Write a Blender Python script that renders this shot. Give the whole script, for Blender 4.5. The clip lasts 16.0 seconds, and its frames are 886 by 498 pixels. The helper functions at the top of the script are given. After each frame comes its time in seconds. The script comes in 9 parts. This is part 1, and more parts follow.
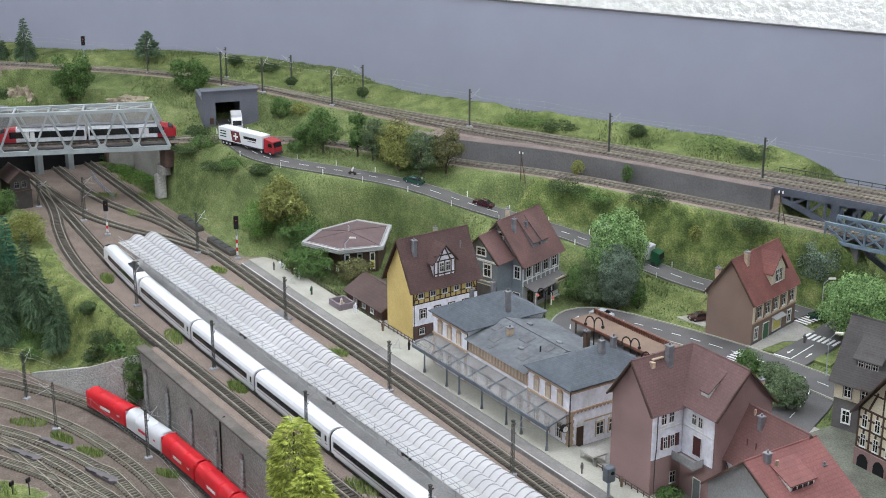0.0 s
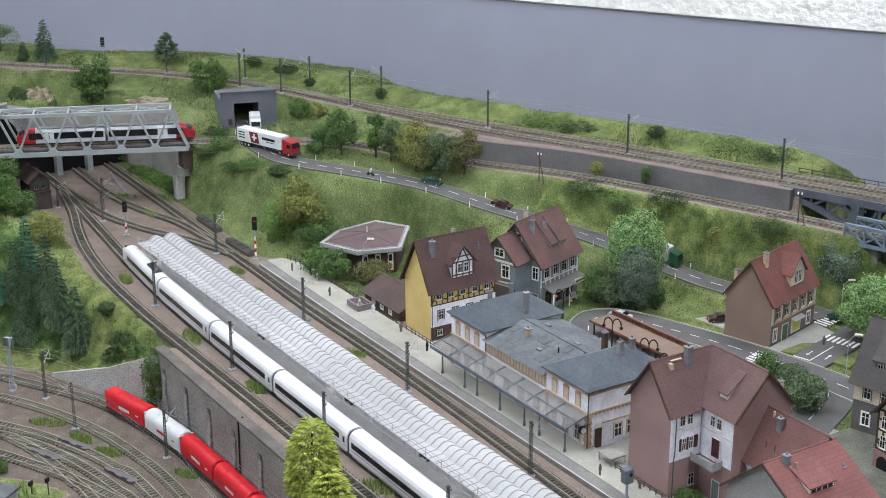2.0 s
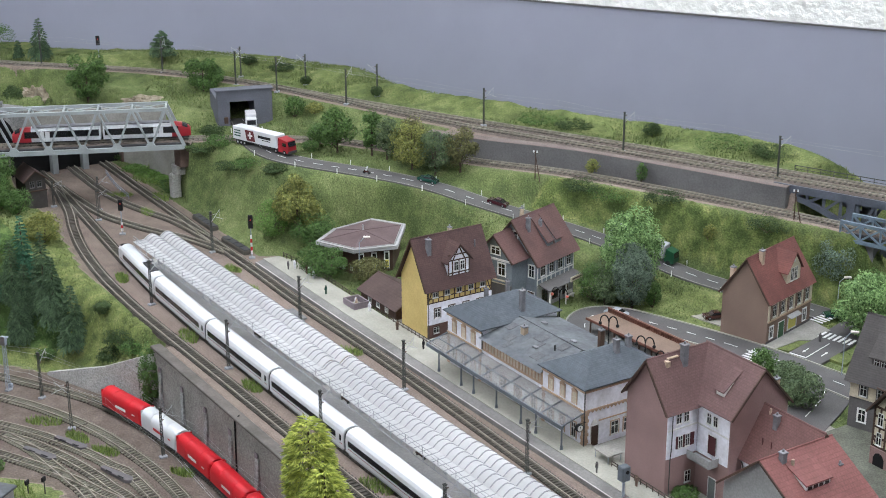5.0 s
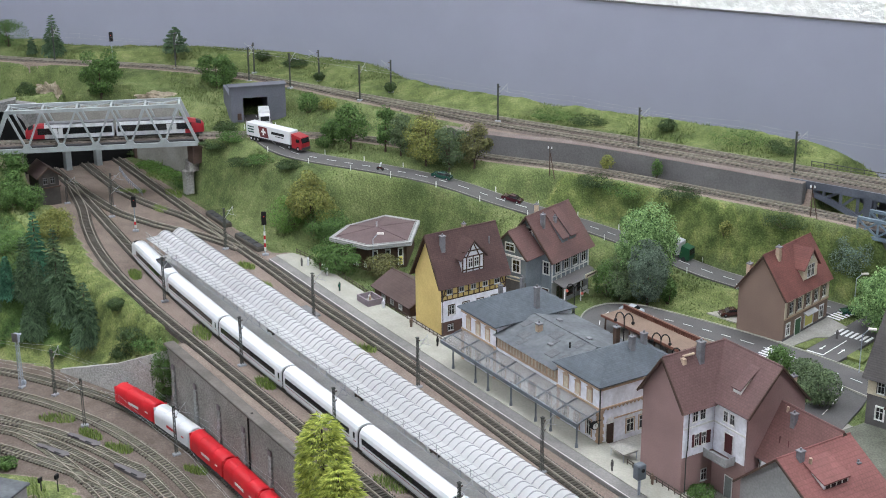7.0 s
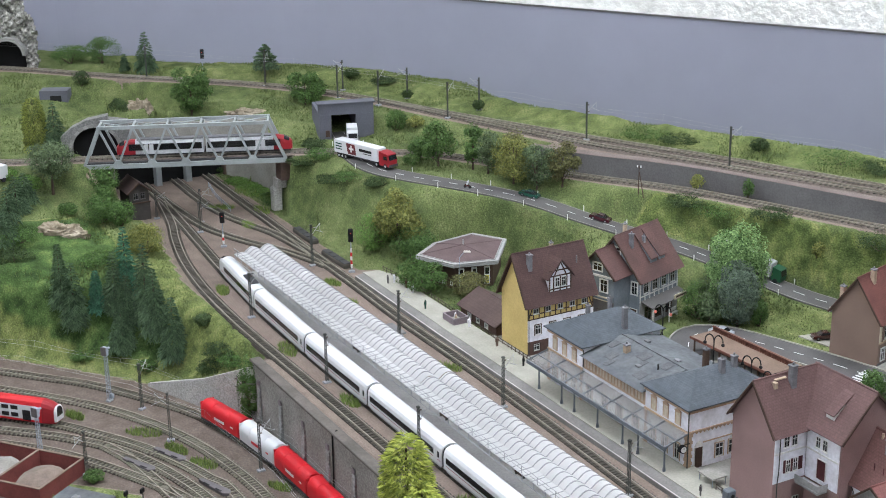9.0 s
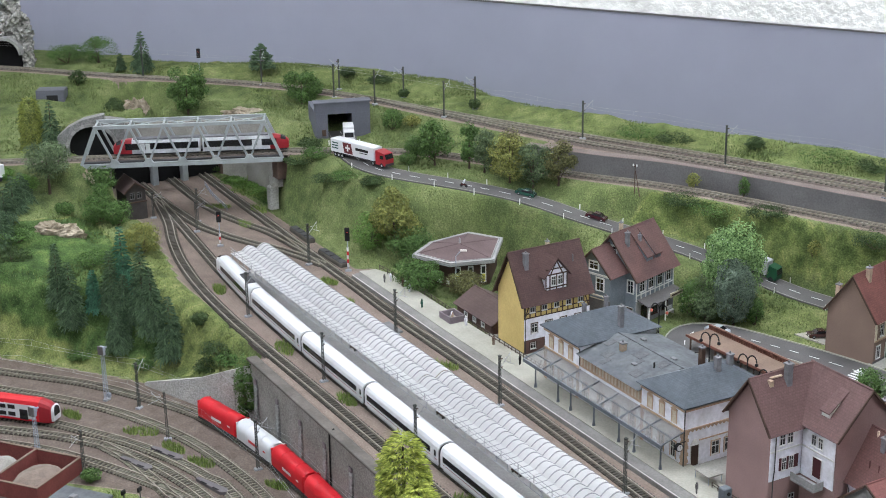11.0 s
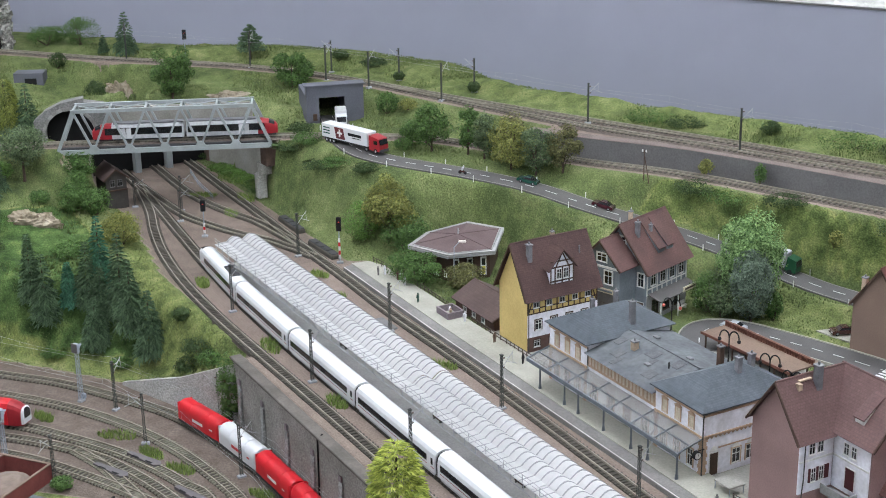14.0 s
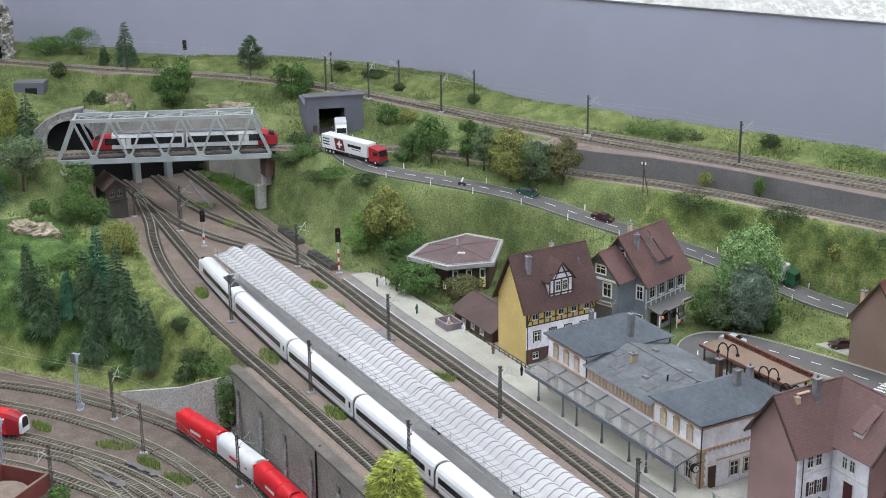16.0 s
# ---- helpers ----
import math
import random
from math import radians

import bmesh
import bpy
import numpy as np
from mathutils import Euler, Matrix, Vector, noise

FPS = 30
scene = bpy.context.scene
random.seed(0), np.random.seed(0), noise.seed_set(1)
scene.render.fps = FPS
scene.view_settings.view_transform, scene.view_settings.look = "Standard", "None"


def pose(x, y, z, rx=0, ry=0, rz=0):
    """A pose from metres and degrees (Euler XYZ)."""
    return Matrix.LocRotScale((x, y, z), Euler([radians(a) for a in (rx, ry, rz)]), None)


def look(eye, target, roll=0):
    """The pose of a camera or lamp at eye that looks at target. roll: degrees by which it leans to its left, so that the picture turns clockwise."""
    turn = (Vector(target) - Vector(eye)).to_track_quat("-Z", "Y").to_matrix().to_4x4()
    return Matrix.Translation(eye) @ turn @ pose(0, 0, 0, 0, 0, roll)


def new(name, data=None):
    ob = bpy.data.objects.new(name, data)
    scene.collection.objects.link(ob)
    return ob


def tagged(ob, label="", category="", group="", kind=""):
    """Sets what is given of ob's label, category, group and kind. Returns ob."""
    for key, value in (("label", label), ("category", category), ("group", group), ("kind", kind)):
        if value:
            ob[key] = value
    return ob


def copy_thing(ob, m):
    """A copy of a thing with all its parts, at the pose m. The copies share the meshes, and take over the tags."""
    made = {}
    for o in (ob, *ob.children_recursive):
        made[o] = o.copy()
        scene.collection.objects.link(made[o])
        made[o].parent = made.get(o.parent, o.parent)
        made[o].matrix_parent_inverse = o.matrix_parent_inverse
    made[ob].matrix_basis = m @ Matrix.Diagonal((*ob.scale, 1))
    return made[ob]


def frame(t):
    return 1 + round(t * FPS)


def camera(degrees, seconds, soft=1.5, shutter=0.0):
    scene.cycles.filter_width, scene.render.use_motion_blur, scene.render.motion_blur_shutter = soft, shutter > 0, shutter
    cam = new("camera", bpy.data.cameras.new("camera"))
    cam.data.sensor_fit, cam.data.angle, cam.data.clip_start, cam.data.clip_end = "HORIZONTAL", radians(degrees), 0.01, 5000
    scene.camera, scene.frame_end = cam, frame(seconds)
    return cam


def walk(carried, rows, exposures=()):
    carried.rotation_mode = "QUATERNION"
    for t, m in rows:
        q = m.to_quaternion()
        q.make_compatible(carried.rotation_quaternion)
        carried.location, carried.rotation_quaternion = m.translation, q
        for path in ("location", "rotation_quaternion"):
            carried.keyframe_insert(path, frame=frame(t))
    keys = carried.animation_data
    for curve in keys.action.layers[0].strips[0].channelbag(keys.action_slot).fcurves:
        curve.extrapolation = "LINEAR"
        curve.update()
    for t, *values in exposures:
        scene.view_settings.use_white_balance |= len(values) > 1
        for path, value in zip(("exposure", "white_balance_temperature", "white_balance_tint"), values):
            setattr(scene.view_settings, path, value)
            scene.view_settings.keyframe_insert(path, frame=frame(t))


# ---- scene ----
# ---- camera and walk ----
cam = camera(33.44, 16.0, soft=1.0)
walk(cam, [
    (0.0, look((0.0713, -0.0392, 1.1278), (-2.0969, 1.3817, 0.2099), 0.039)),
    (0.5, look((0.0697, -0.0383, 1.1271), (-2.1050, 1.3726, 0.2091), -0.074)),
    (1.0, look((0.0697, -0.0383, 1.1272), (-2.1083, 1.3674, 0.2092), -0.075)),
    (1.5, look((0.0712, -0.0391, 1.1277), (-2.1102, 1.3612, 0.2095), -0.088)),
    (2.0, look((0.0705, -0.0387, 1.1275), (-2.1166, 1.3542, 0.2114), -0.158)),
    (2.5, look((0.0691, -0.0380, 1.1269), (-2.1101, 1.3660, 0.2091), -0.092)),
    (3.0, look((0.0668, -0.0367, 1.1260), (-2.1113, 1.3672, 0.2055), -0.065)),
    (3.5, look((0.0680, -0.0373, 1.1265), (-2.1131, 1.3624, 0.2066), -0.171)),
    (4.0, look((0.0702, -0.0385, 1.1273), (-2.1134, 1.3582, 0.2089), -0.216)),
    (6.5, look((0.0678, -0.0372, 1.1264), (-2.1117, 1.3628, 0.2034), -0.261)),
    (7.0, look((0.0574, -0.0315, 1.1223), (-2.1366, 1.3441, 0.1967), -0.432)),
    (7.5, look((0.0509, -0.0279, 1.1198), (-2.1835, 1.2862, 0.2015), -0.775)),
    (8.0, look((0.0445, -0.0244, 1.1173), (-2.2229, 1.2381, 0.2076), -1.042)),
    (8.5, look((0.0407, -0.0224, 1.1159), (-2.2401, 1.2236, 0.2170), -1.029)),
    (9.0, look((0.0411, -0.0226, 1.1160), (-2.2442, 1.2205, 0.2245), -1.021)),
    (11.3, look((0.0454, -0.0250, 1.1177), (-2.2307, 1.2215, 0.2248), -1.069)),
    (11.5, look((0.0247, -0.0136, 1.1096), (-2.2540, 1.2329, 0.2062), -1.137)),
    (12.0, look((-0.1037, 0.0570, 1.0596), (-2.3693, 1.3083, 0.1300), -1.106)),
    (12.5, look((-0.1190, 0.0653, 1.0537), (-2.3840, 1.3122, 0.1169), -1.212)),
    (13.0, look((-0.1148, 0.0631, 1.0553), (-2.3851, 1.3065, 0.1267), -1.232)),
    (13.5, look((-0.1127, 0.0619, 1.0561), (-2.3864, 1.3119, 0.1447), -1.059)),
    (14.0, look((-0.1134, 0.0623, 1.0558), (-2.3878, 1.3117, 0.1455), -1.027)),
    (14.5, look((-0.1144, 0.0629, 1.0554), (-2.3888, 1.3164, 0.1508), -0.835)),
    (15.0, look((-0.1140, 0.0626, 1.0556), (-2.3894, 1.3172, 0.1551), -0.741)),
    (15.5, look((-0.1134, 0.0623, 1.0558), (-2.3914, 1.3150, 0.1594), -0.699)),
    (16.0, look((-0.1121, 0.0616, 1.0563), (-2.3917, 1.3160, 0.1663), -0.729)),
], exposures=[(0.0, 0.0), (16.0, 0.0)])

# ---- world and lamps ----
world = bpy.data.worlds.new("room_light")
scene.world = world
world.use_nodes = True
world.node_tree.nodes["Background"].inputs[0].default_value = (0.80, 0.86, 1.0, 1)
world.node_tree.nodes["Background"].inputs[1].default_value = 0.10


# ---- materials ----
def mat(name, c, c2=None, rough=0.75, metal=0.0, scale=25.0, fine=300.0, bump=0.25, depth=0.0006,
        grain=0.25, spec=0.3, rnd=0.0, alpha=1.0, trans=0.0, coat=0.0, mode="", period=0.004):
    m = bpy.data.materials.new(name)
    m.use_nodes = True
    nt = m.node_tree
    b = nt.nodes["Principled BSDF"]
    N = lambda k: nt.nodes.new(k)
    L = nt.links.new
    co = N("ShaderNodeTexCoord")
    n1 = N("ShaderNodeTexNoise"); n1.inputs["Scale"].default_value = scale; n1.inputs["Detail"].default_value = 5
    n2 = N("ShaderNodeTexNoise"); n2.inputs["Scale"].default_value = fine; n2.inputs["Detail"].default_value = 4
    L(co.outputs["Object"], n1.inputs["Vector"]); L(co.outputs["Object"], n2.inputs["Vector"])
    c2 = c2 or tuple(x * 0.7 for x in c)
    ramp = N("ShaderNodeValToRGB")
    ramp.color_ramp.elements[0].position, ramp.color_ramp.elements[1].position = 0.32, 0.68
    ramp.color_ramp.elements[0].color, ramp.color_ramp.elements[1].color = (*c2, 1), (*c, 1)
    L(n1.outputs["Fac"], ramp.inputs["Fac"])
    mix = N("ShaderNodeMix"); mix.data_type, mix.blend_type = "RGBA", "MULTIPLY"
    mix.inputs["Factor"].default_value = grain
    g = N("ShaderNodeValToRGB")
    g.color_ramp.elements[0].position, g.color_ramp.elements[1].position = 0.3, 0.7
    g.color_ramp.elements[0].color, g.color_ramp.elements[1].color = (0.25, 0.25, 0.25, 1), (1.25, 1.25, 1.25, 1)
    L(n2.outputs["Fac"], g.inputs["Fac"])
    L(ramp.outputs["Color"], mix.inputs["A"]); L(g.outputs["Color"], mix.inputs["B"])
    out = mix.outputs["Result"]
    height = n2.outputs["Fac"]
    if mode:
        if mode in ("tiles_y", "tiles_x", "slate"):
            br = N("ShaderNodeTexBrick")
            mp = N("ShaderNodeMapping")
            sep = N("ShaderNodeSeparateXYZ"); com = N("ShaderNodeCombineXYZ")
            L(co.outputs["Object"], sep.inputs[0])
            L(sep.outputs["Y" if mode != "tiles_x" else "X"], com.inputs["X"]); L(sep.outputs["Z"], com.inputs["Y"])
            L(com.outputs[0], br.inputs["Vector"])
            br.inputs["Scale"].default_value = 1.0
            br.inputs["Brick Width"].default_value = period
            br.inputs["Row Height"].default_value = period * 0.75
            br.inputs["Mortar Size"].default_value = period * 0.09
            br.inputs["Color1"].default_value, br.inputs["Color2"].default_value = (1.07, 1.07, 1.07, 1), (0.90, 0.90, 0.90, 1)
            br.inputs["Mortar"].default_value = (0.80, 0.80, 0.80, 1)
        else:
            br = N("ShaderNodeTexVoronoi"); br.inputs["Scale"].default_value = 1.0 / period
            br.feature = "F1"
            L(co.outputs["Object"], br.inputs["Vector"])
            cr = N("ShaderNodeValToRGB")
            L(br.outputs["Distance"], cr.inputs["Fac"])
            cr.color_ramp.elements[0].color, cr.color_ramp.elements[1].color = (1.1, 1.1, 1.1, 1), (0.70, 0.70, 0.70, 1)
            cr.color_ramp.elements[0].position, cr.color_ramp.elements[1].position = 0.25, 0.75
        m2 = N("ShaderNodeMix"); m2.data_type, m2.blend_type = "RGBA", "MULTIPLY"
        m2.inputs["Factor"].default_value = 0.8
        L(out, m2.inputs["A"]); L(br.outputs["Color"] if mode != "stones" else cr.outputs["Color"], m2.inputs["B"])
        out = m2.outputs["Result"]
        ad = N("ShaderNodeMath"); ad.operation = "MULTIPLY_ADD"
        bw = N("ShaderNodeRGBToBW"); L(br.outputs["Color"] if mode != "stones" else cr.outputs["Color"], bw.inputs[0])
        L(bw.outputs[0], ad.inputs[0]); ad.inputs[1].default_value = 1.5; L(n2.outputs["Fac"], ad.inputs[2])
        height = ad.outputs[0]
    if rnd:
        oi = N("ShaderNodeObjectInfo"); hs = N("ShaderNodeHueSaturation")
        mr = N("ShaderNodeMapRange"); mr.inputs["To Min"].default_value, mr.inputs["To Max"].default_value = 1 - rnd, 1 + rnd
        L(oi.outputs["Random"], mr.inputs["Value"]); L(mr.outputs[0], hs.inputs["Value"]); L(out, hs.inputs["Color"])
        out = hs.outputs["Color"]
    L(out, b.inputs["Base Color"])
    if bump:
        bp = N("ShaderNodeBump"); bp.inputs["Strength"].default_value = bump; bp.inputs["Distance"].default_value = depth
        L(height, bp.inputs["Height"]); L(bp.outputs["Normal"], b.inputs["Normal"])
    b.inputs["Roughness"].default_value = rough
    b.inputs["Metallic"].default_value = metal
    b.inputs["Specular IOR Level"].default_value = spec
    b.inputs["Alpha"].default_value = alpha
    b.inputs["Transmission Weight"].default_value = trans
    b.inputs["Coat Weight"].default_value = coat
    return m


def emit(name, c, s):
    m = bpy.data.materials.new(name)
    m.use_nodes = True
    b = m.node_tree.nodes["Principled BSDF"]
    b.inputs["Base Color"].default_value = (*c, 1)
    b.inputs["Emission Color"].default_value = (*c, 1)
    b.inputs["Emission Strength"].default_value = s
    return m


def leafy(name, c, c2, rough=0.7):
    """Foliage: each leaf or tuft has a tone of its own."""
    m = bpy.data.materials.new(name)
    m.use_nodes = True
    nt = m.node_tree
    b = nt.nodes["Principled BSDF"]
    geo = nt.nodes.new("ShaderNodeNewGeometry")
    co = nt.nodes.new("ShaderNodeTexCoord")
    no = nt.nodes.new("ShaderNodeTexNoise"); no.inputs["Scale"].default_value = 45
    nt.links.new(co.outputs["Object"], no.inputs["Vector"])
    av = nt.nodes.new("ShaderNodeMath"); av.operation = "MULTIPLY_ADD"
    av.inputs[1].default_value = 0.6
    mu = nt.nodes.new("ShaderNodeMath"); mu.operation = "MULTIPLY"; mu.inputs[1].default_value = 0.45
    nt.links.new(no.outputs["Fac"], mu.inputs[0])
    nt.links.new(geo.outputs["Random Per Island"], av.inputs[0]); nt.links.new(mu.outputs[0], av.inputs[2])
    r = nt.nodes.new("ShaderNodeValToRGB")
    r.color_ramp.elements[0].color, r.color_ramp.elements[1].color = (*c2, 1), (*c, 1)
    r.color_ramp.elements[0].position, r.color_ramp.elements[1].position = 0.18, 0.80
    nt.links.new(av.outputs[0], r.inputs["Fac"]); nt.links.new(r.outputs["Color"], b.inputs["Base Color"])
    b.inputs["Roughness"].default_value = rough
    b.inputs["Specular IOR Level"].default_value = 0.2
    return m


M = {}
M["gravel"] = mat("gravel", (0.30, 0.215, 0.175), (0.22, 0.155, 0.125), 0.95, scale=14, fine=420, bump=0.8, depth=0.001, grain=0.55)
M["ballast_dark"] = mat("ballast_dirty", (0.135, 0.112, 0.10), (0.10, 0.08, 0.07), 0.95, scale=20, fine=500, bump=0.9, depth=0.001, grain=0.6)
M["ballast"] = mat("ballast", (0.20, 0.165, 0.150), (0.15, 0.12, 0.108), 0.95, scale=20, fine=500, bump=0.9, depth=0.001, grain=0.6)
M["sleeper"] = mat("sleeper_brown", (0.085, 0.078, 0.066), (0.060, 0.054, 0.046), 0.8, rnd=0.25)
M["sleeper_pale"] = mat("sleeper_weathered", (0.180, 0.168, 0.135), (0.135, 0.125, 0.10), 0.85, rnd=0.25)
# Bed colour includes the shadow in the gaps between sleepers.
M["bed_dark"] = mat("track_bed_dark", (0.075, 0.062, 0.054), (0.05, 0.042, 0.036), 0.95, scale=30, fine=500, grain=0.5)
M["bed_brown"] = mat("track_bed_brown", (0.165, 0.138, 0.122), (0.115, 0.095, 0.084), 0.95, scale=30, fine=500, grain=0.5)
M["rail"] = mat("rail_steel", (0.285, 0.262, 0.215), (0.20, 0.18, 0.145), 0.5, metal=0.15, scale=40)
M["grass_patch"] = mat("grass_patch", (0.155, 0.185, 0.06), (0.075, 0.10, 0.03), 0.95, scale=60, fine=500, bump=0.9, depth=0.001, grain=0.6)
M["asphalt"] = mat("asphalt", (0.104, 0.101, 0.100), (0.078, 0.076, 0.076), 0.9, scale=18, fine=600, grain=0.35)
M["paint_white"] = mat("road_paint", (0.75, 0.75, 0.74), (0.6, 0.6, 0.6), 0.7)
M["platform"] = mat("platform_slab", (0.345, 0.335, 0.290), (0.270, 0.265, 0.230), 0.85, scale=20, grain=0.2)
M["platform_grey"] = mat("platform_concrete", (0.52, 0.505, 0.49), (0.40, 0.388, 0.375), 0.85, scale=16, grain=0.2)
M["dark_slab"] = mat("dark_slab", (0.165, 0.165, 0.17), (0.12, 0.12, 0.125), 0.85, scale=30)
M["stone"] = mat("stone_wall", (0.295, 0.283, 0.265), (0.205, 0.195, 0.18), 0.9, scale=16, fine=260, mode="stones", period=0.0034, bump=0.8, depth=0.0015)
M["coping"] = mat("coping_stone", (0.125, 0.112, 0.10), (0.075, 0.068, 0.06), 0.9, scale=25, bump=0.5)
M["concrete_dark"] = mat("concrete_dark", (0.145, 0.143, 0.145), (0.108, 0.106, 0.108), 0.9, scale=15, grain=0.3)
M["concrete"] = mat("concrete_grey", (0.30, 0.29, 0.27), (0.21, 0.20, 0.18), 0.9, scale=18, grain=0.3)
M["tunnel_grey"] = mat("tunnel_paint_grey", (0.115, 0.12, 0.145), (0.095, 0.10, 0.12), 0.8, scale=18, grain=0.2)
# Plain black; also used as the darkness inside tunnels and arches.
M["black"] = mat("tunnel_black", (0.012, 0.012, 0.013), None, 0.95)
M["backdrop"] = mat("backdrop_blue_grey", (0.284, 0.290, 0.362), (0.264, 0.270, 0.338), 0.75, scale=1.6, fine=8, bump=0.0, grain=0.06)
M["plaster"] = mat("rough_white_plaster", (0.90, 0.89, 0.87), (0.80, 0.79, 0.77), 0.9, scale=14, fine=45, bump=1.0, depth=0.012, grain=0.18)
M["room"] = mat("room_paint", (0.70, 0.70, 0.70), (0.66, 0.66, 0.66), 0.9, scale=2)
M["bridge_steel"] = mat("bridge_grey_paint", (0.315, 0.345, 0.355), (0.235, 0.26, 0.265), 0.55, scale=30, grain=0.15)
M["viaduct_steel"] = mat("viaduct_blue_grey", (0.095, 0.108, 0.135), (0.068, 0.078, 0.098), 0.6, scale=30)
M["canopy"] = mat("canopy_milky_plastic", (0.605, 0.59, 0.585), (0.47, 0.46, 0.455), 0.34, scale=9, fine=120, spec=0.5, grain=0.18, bump=0.1)
M["canopy_rib"] = mat("canopy_rib_grey", (0.36, 0.37, 0.39), (0.30, 0.31, 0.33), 0.5)
M["train_white"] = mat("train_white", (0.56, 0.57, 0.59), (0.52, 0.53, 0.55), 0.3, scale=20, grain=0.04, bump=0.0, spec=0.5)
M["railcar_red"] = mat("railcar_red", (0.29, 0.018, 0.026), (0.24, 0.014, 0.02), 0.4, bump=0.0, grain=0.1)
M["stone_pale"] = mat("stone_pale", (0.50, 0.49, 0.47), (0.37, 0.36, 0.34), 0.9, scale=16, fine=260, mode="stones", period=0.0036, bump=0.8, depth=0.0015)
M["glass_dark"] = mat("dark_glass", (0.015, 0.016, 0.02), None, 0.12, spec=0.6, bump=0.0)
M["red"] = mat("train_red", (0.52, 0.013, 0.022), (0.43, 0.010, 0.017), 0.42, scale=25, grain=0.1, bump=0.0)
M["underframe"] = mat("underframe_grey", (0.05, 0.05, 0.055), None, 0.7)
M["silver_grey"] = mat("silver_grey", (0.42, 0.43, 0.45), None, 0.4, bump=0.0)
M["roof_brown"] = mat("roof_tiles_brown", (0.128, 0.068, 0.062), (0.088, 0.050, 0.047), 0.8, scale=22, mode="tiles_y", period=0.0045)
M["roof_umber"] = mat("roof_tiles_umber", (0.098, 0.060, 0.056), (0.070, 0.043, 0.041), 0.8, scale=22, mode="tiles_y", period=0.0045, spec=0.15)
M["roof_redbrown"] = mat("roof_tiles_redbrown", (0.135, 0.078, 0.074), (0.105, 0.060, 0.058), 0.8, scale=20, mode="tiles_y", period=0.0045)
M["roof_redbrown_x"] = mat("roof_tiles_redbrown_x", (0.135, 0.078, 0.074), (0.105, 0.060, 0.058), 0.8, scale=20, mode="tiles_x", period=0.0045)
M["roof_red"] = mat("roof_tiles_red", (0.215, 0.085, 0.078), (0.165, 0.065, 0.060), 0.75, scale=20, mode="tiles_y", period=0.005)
M["roof_red_x"] = mat("roof_tiles_red_x", (0.155, 0.078, 0.072), (0.12, 0.060, 0.056), 0.75, scale=20, mode="tiles_x", period=0.005)
M["roof_slate"] = mat("roof_slate_grey", (0.098, 0.112, 0.128), (0.068, 0.080, 0.094), 0.8, scale=11, fine=120, mode="slate", period=0.0026, spec=0.15)
M["roof_felt"] = mat("roof_felt_grey", (0.125, 0.135, 0.145), (0.078, 0.084, 0.094), 0.85, scale=26, fine=120, grain=0.35)
M["roof_dark"] = mat("roof_tiles_dark", (0.078, 0.072, 0.070), (0.056, 0.051, 0.050), 0.8, scale=20, mode="tiles_y", period=0.0045)
M["wall_white"] = mat("wall_white", (0.78, 0.79, 0.86), (0.62, 0.62, 0.66), 0.85, scale=34, fine=140, grain=0.22)
M["wall_yellow"] = mat("wall_yellow", (0.58, 0.445, 0.175), (0.49, 0.37, 0.14), 0.85, scale=18, grain=0.15)
M["wall_brown"] = mat("wall_brick_brown", (0.305, 0.200, 0.190), (0.215, 0.140, 0.132), 0.9, scale=12, fine=500, grain=0.25)
M["wall_brown2"] = mat("wall_ochre_brown", (0.22, 0.155, 0.125), (0.175, 0.122, 0.10), 0.9, scale=12, fine=500, grain=0.25)
M["wall_green"] = mat("wall_grey_blue", (0.185, 0.215, 0.240), (0.135, 0.160, 0.180), 0.85, scale=30)
M["wall_cream"] = mat("wall_cream", (0.58, 0.52, 0.40), (0.50, 0.45, 0.34), 0.85, scale=30)
M["wall_grey"] = mat("wall_grey_plaster", (0.33, 0.33, 0.33), (0.27, 0.27, 0.27), 0.9, scale=18)
M["wall_slate"] = mat("wall_dark_grey", (0.12, 0.115, 0.115), (0.095, 0.09, 0.09), 0.9, scale=25)
M["wood_dark"] = mat("timber_dark", (0.075, 0.045, 0.032), (0.05, 0.03, 0.022), 0.8)
M["wood_hut"] = mat("timber_hut_brown", (0.13, 0.075, 0.062), (0.09, 0.052, 0.045), 0.8, scale=40)
M["sandstone"] = mat("sandstone", (0.46, 0.33, 0.24), (0.38, 0.27, 0.19), 0.85, scale=40)
M["frame_white"] = mat("window_frame_white", (0.74, 0.74, 0.72), None, 0.6, bump=0)
M["chimney"] = mat("chimney_grey", (0.20, 0.20, 0.215), (0.13, 0.13, 0.14), 0.85, scale=60)
M["chimney_tan"] = mat("chimney_sand", (0.46, 0.36, 0.27), (0.36, 0.27, 0.2), 0.85, scale=60)
M["mast"] = mat("mast_dark_green_grey", (0.06, 0.065, 0.06), (0.045, 0.05, 0.045), 0.6)
M["mast_grey"] = mat("mast_light_grey", (0.30, 0.34, 0.40), (0.24, 0.27, 0.32), 0.5)
M["foot_grey"] = mat("concrete_foot", (0.31, 0.325, 0.35), None, 0.8)
M["wire"] = mat("wire_silver", (0.48, 0.49, 0.50), None, 0.4, metal=0.3, bump=0)
M["fence"] = mat("fence_wood", (0.09, 0.075, 0.06), (0.06, 0.05, 0.04), 0.85)
M["trunk"] = mat("bark", (0.085, 0.06, 0.045), (0.055, 0.04, 0.03), 0.95, scale=80)
M["rock"] = mat("rock_tan", (0.36, 0.31, 0.24), (0.16, 0.13, 0.09), 0.95, scale=35, fine=150, bump=0.8, depth=0.003)
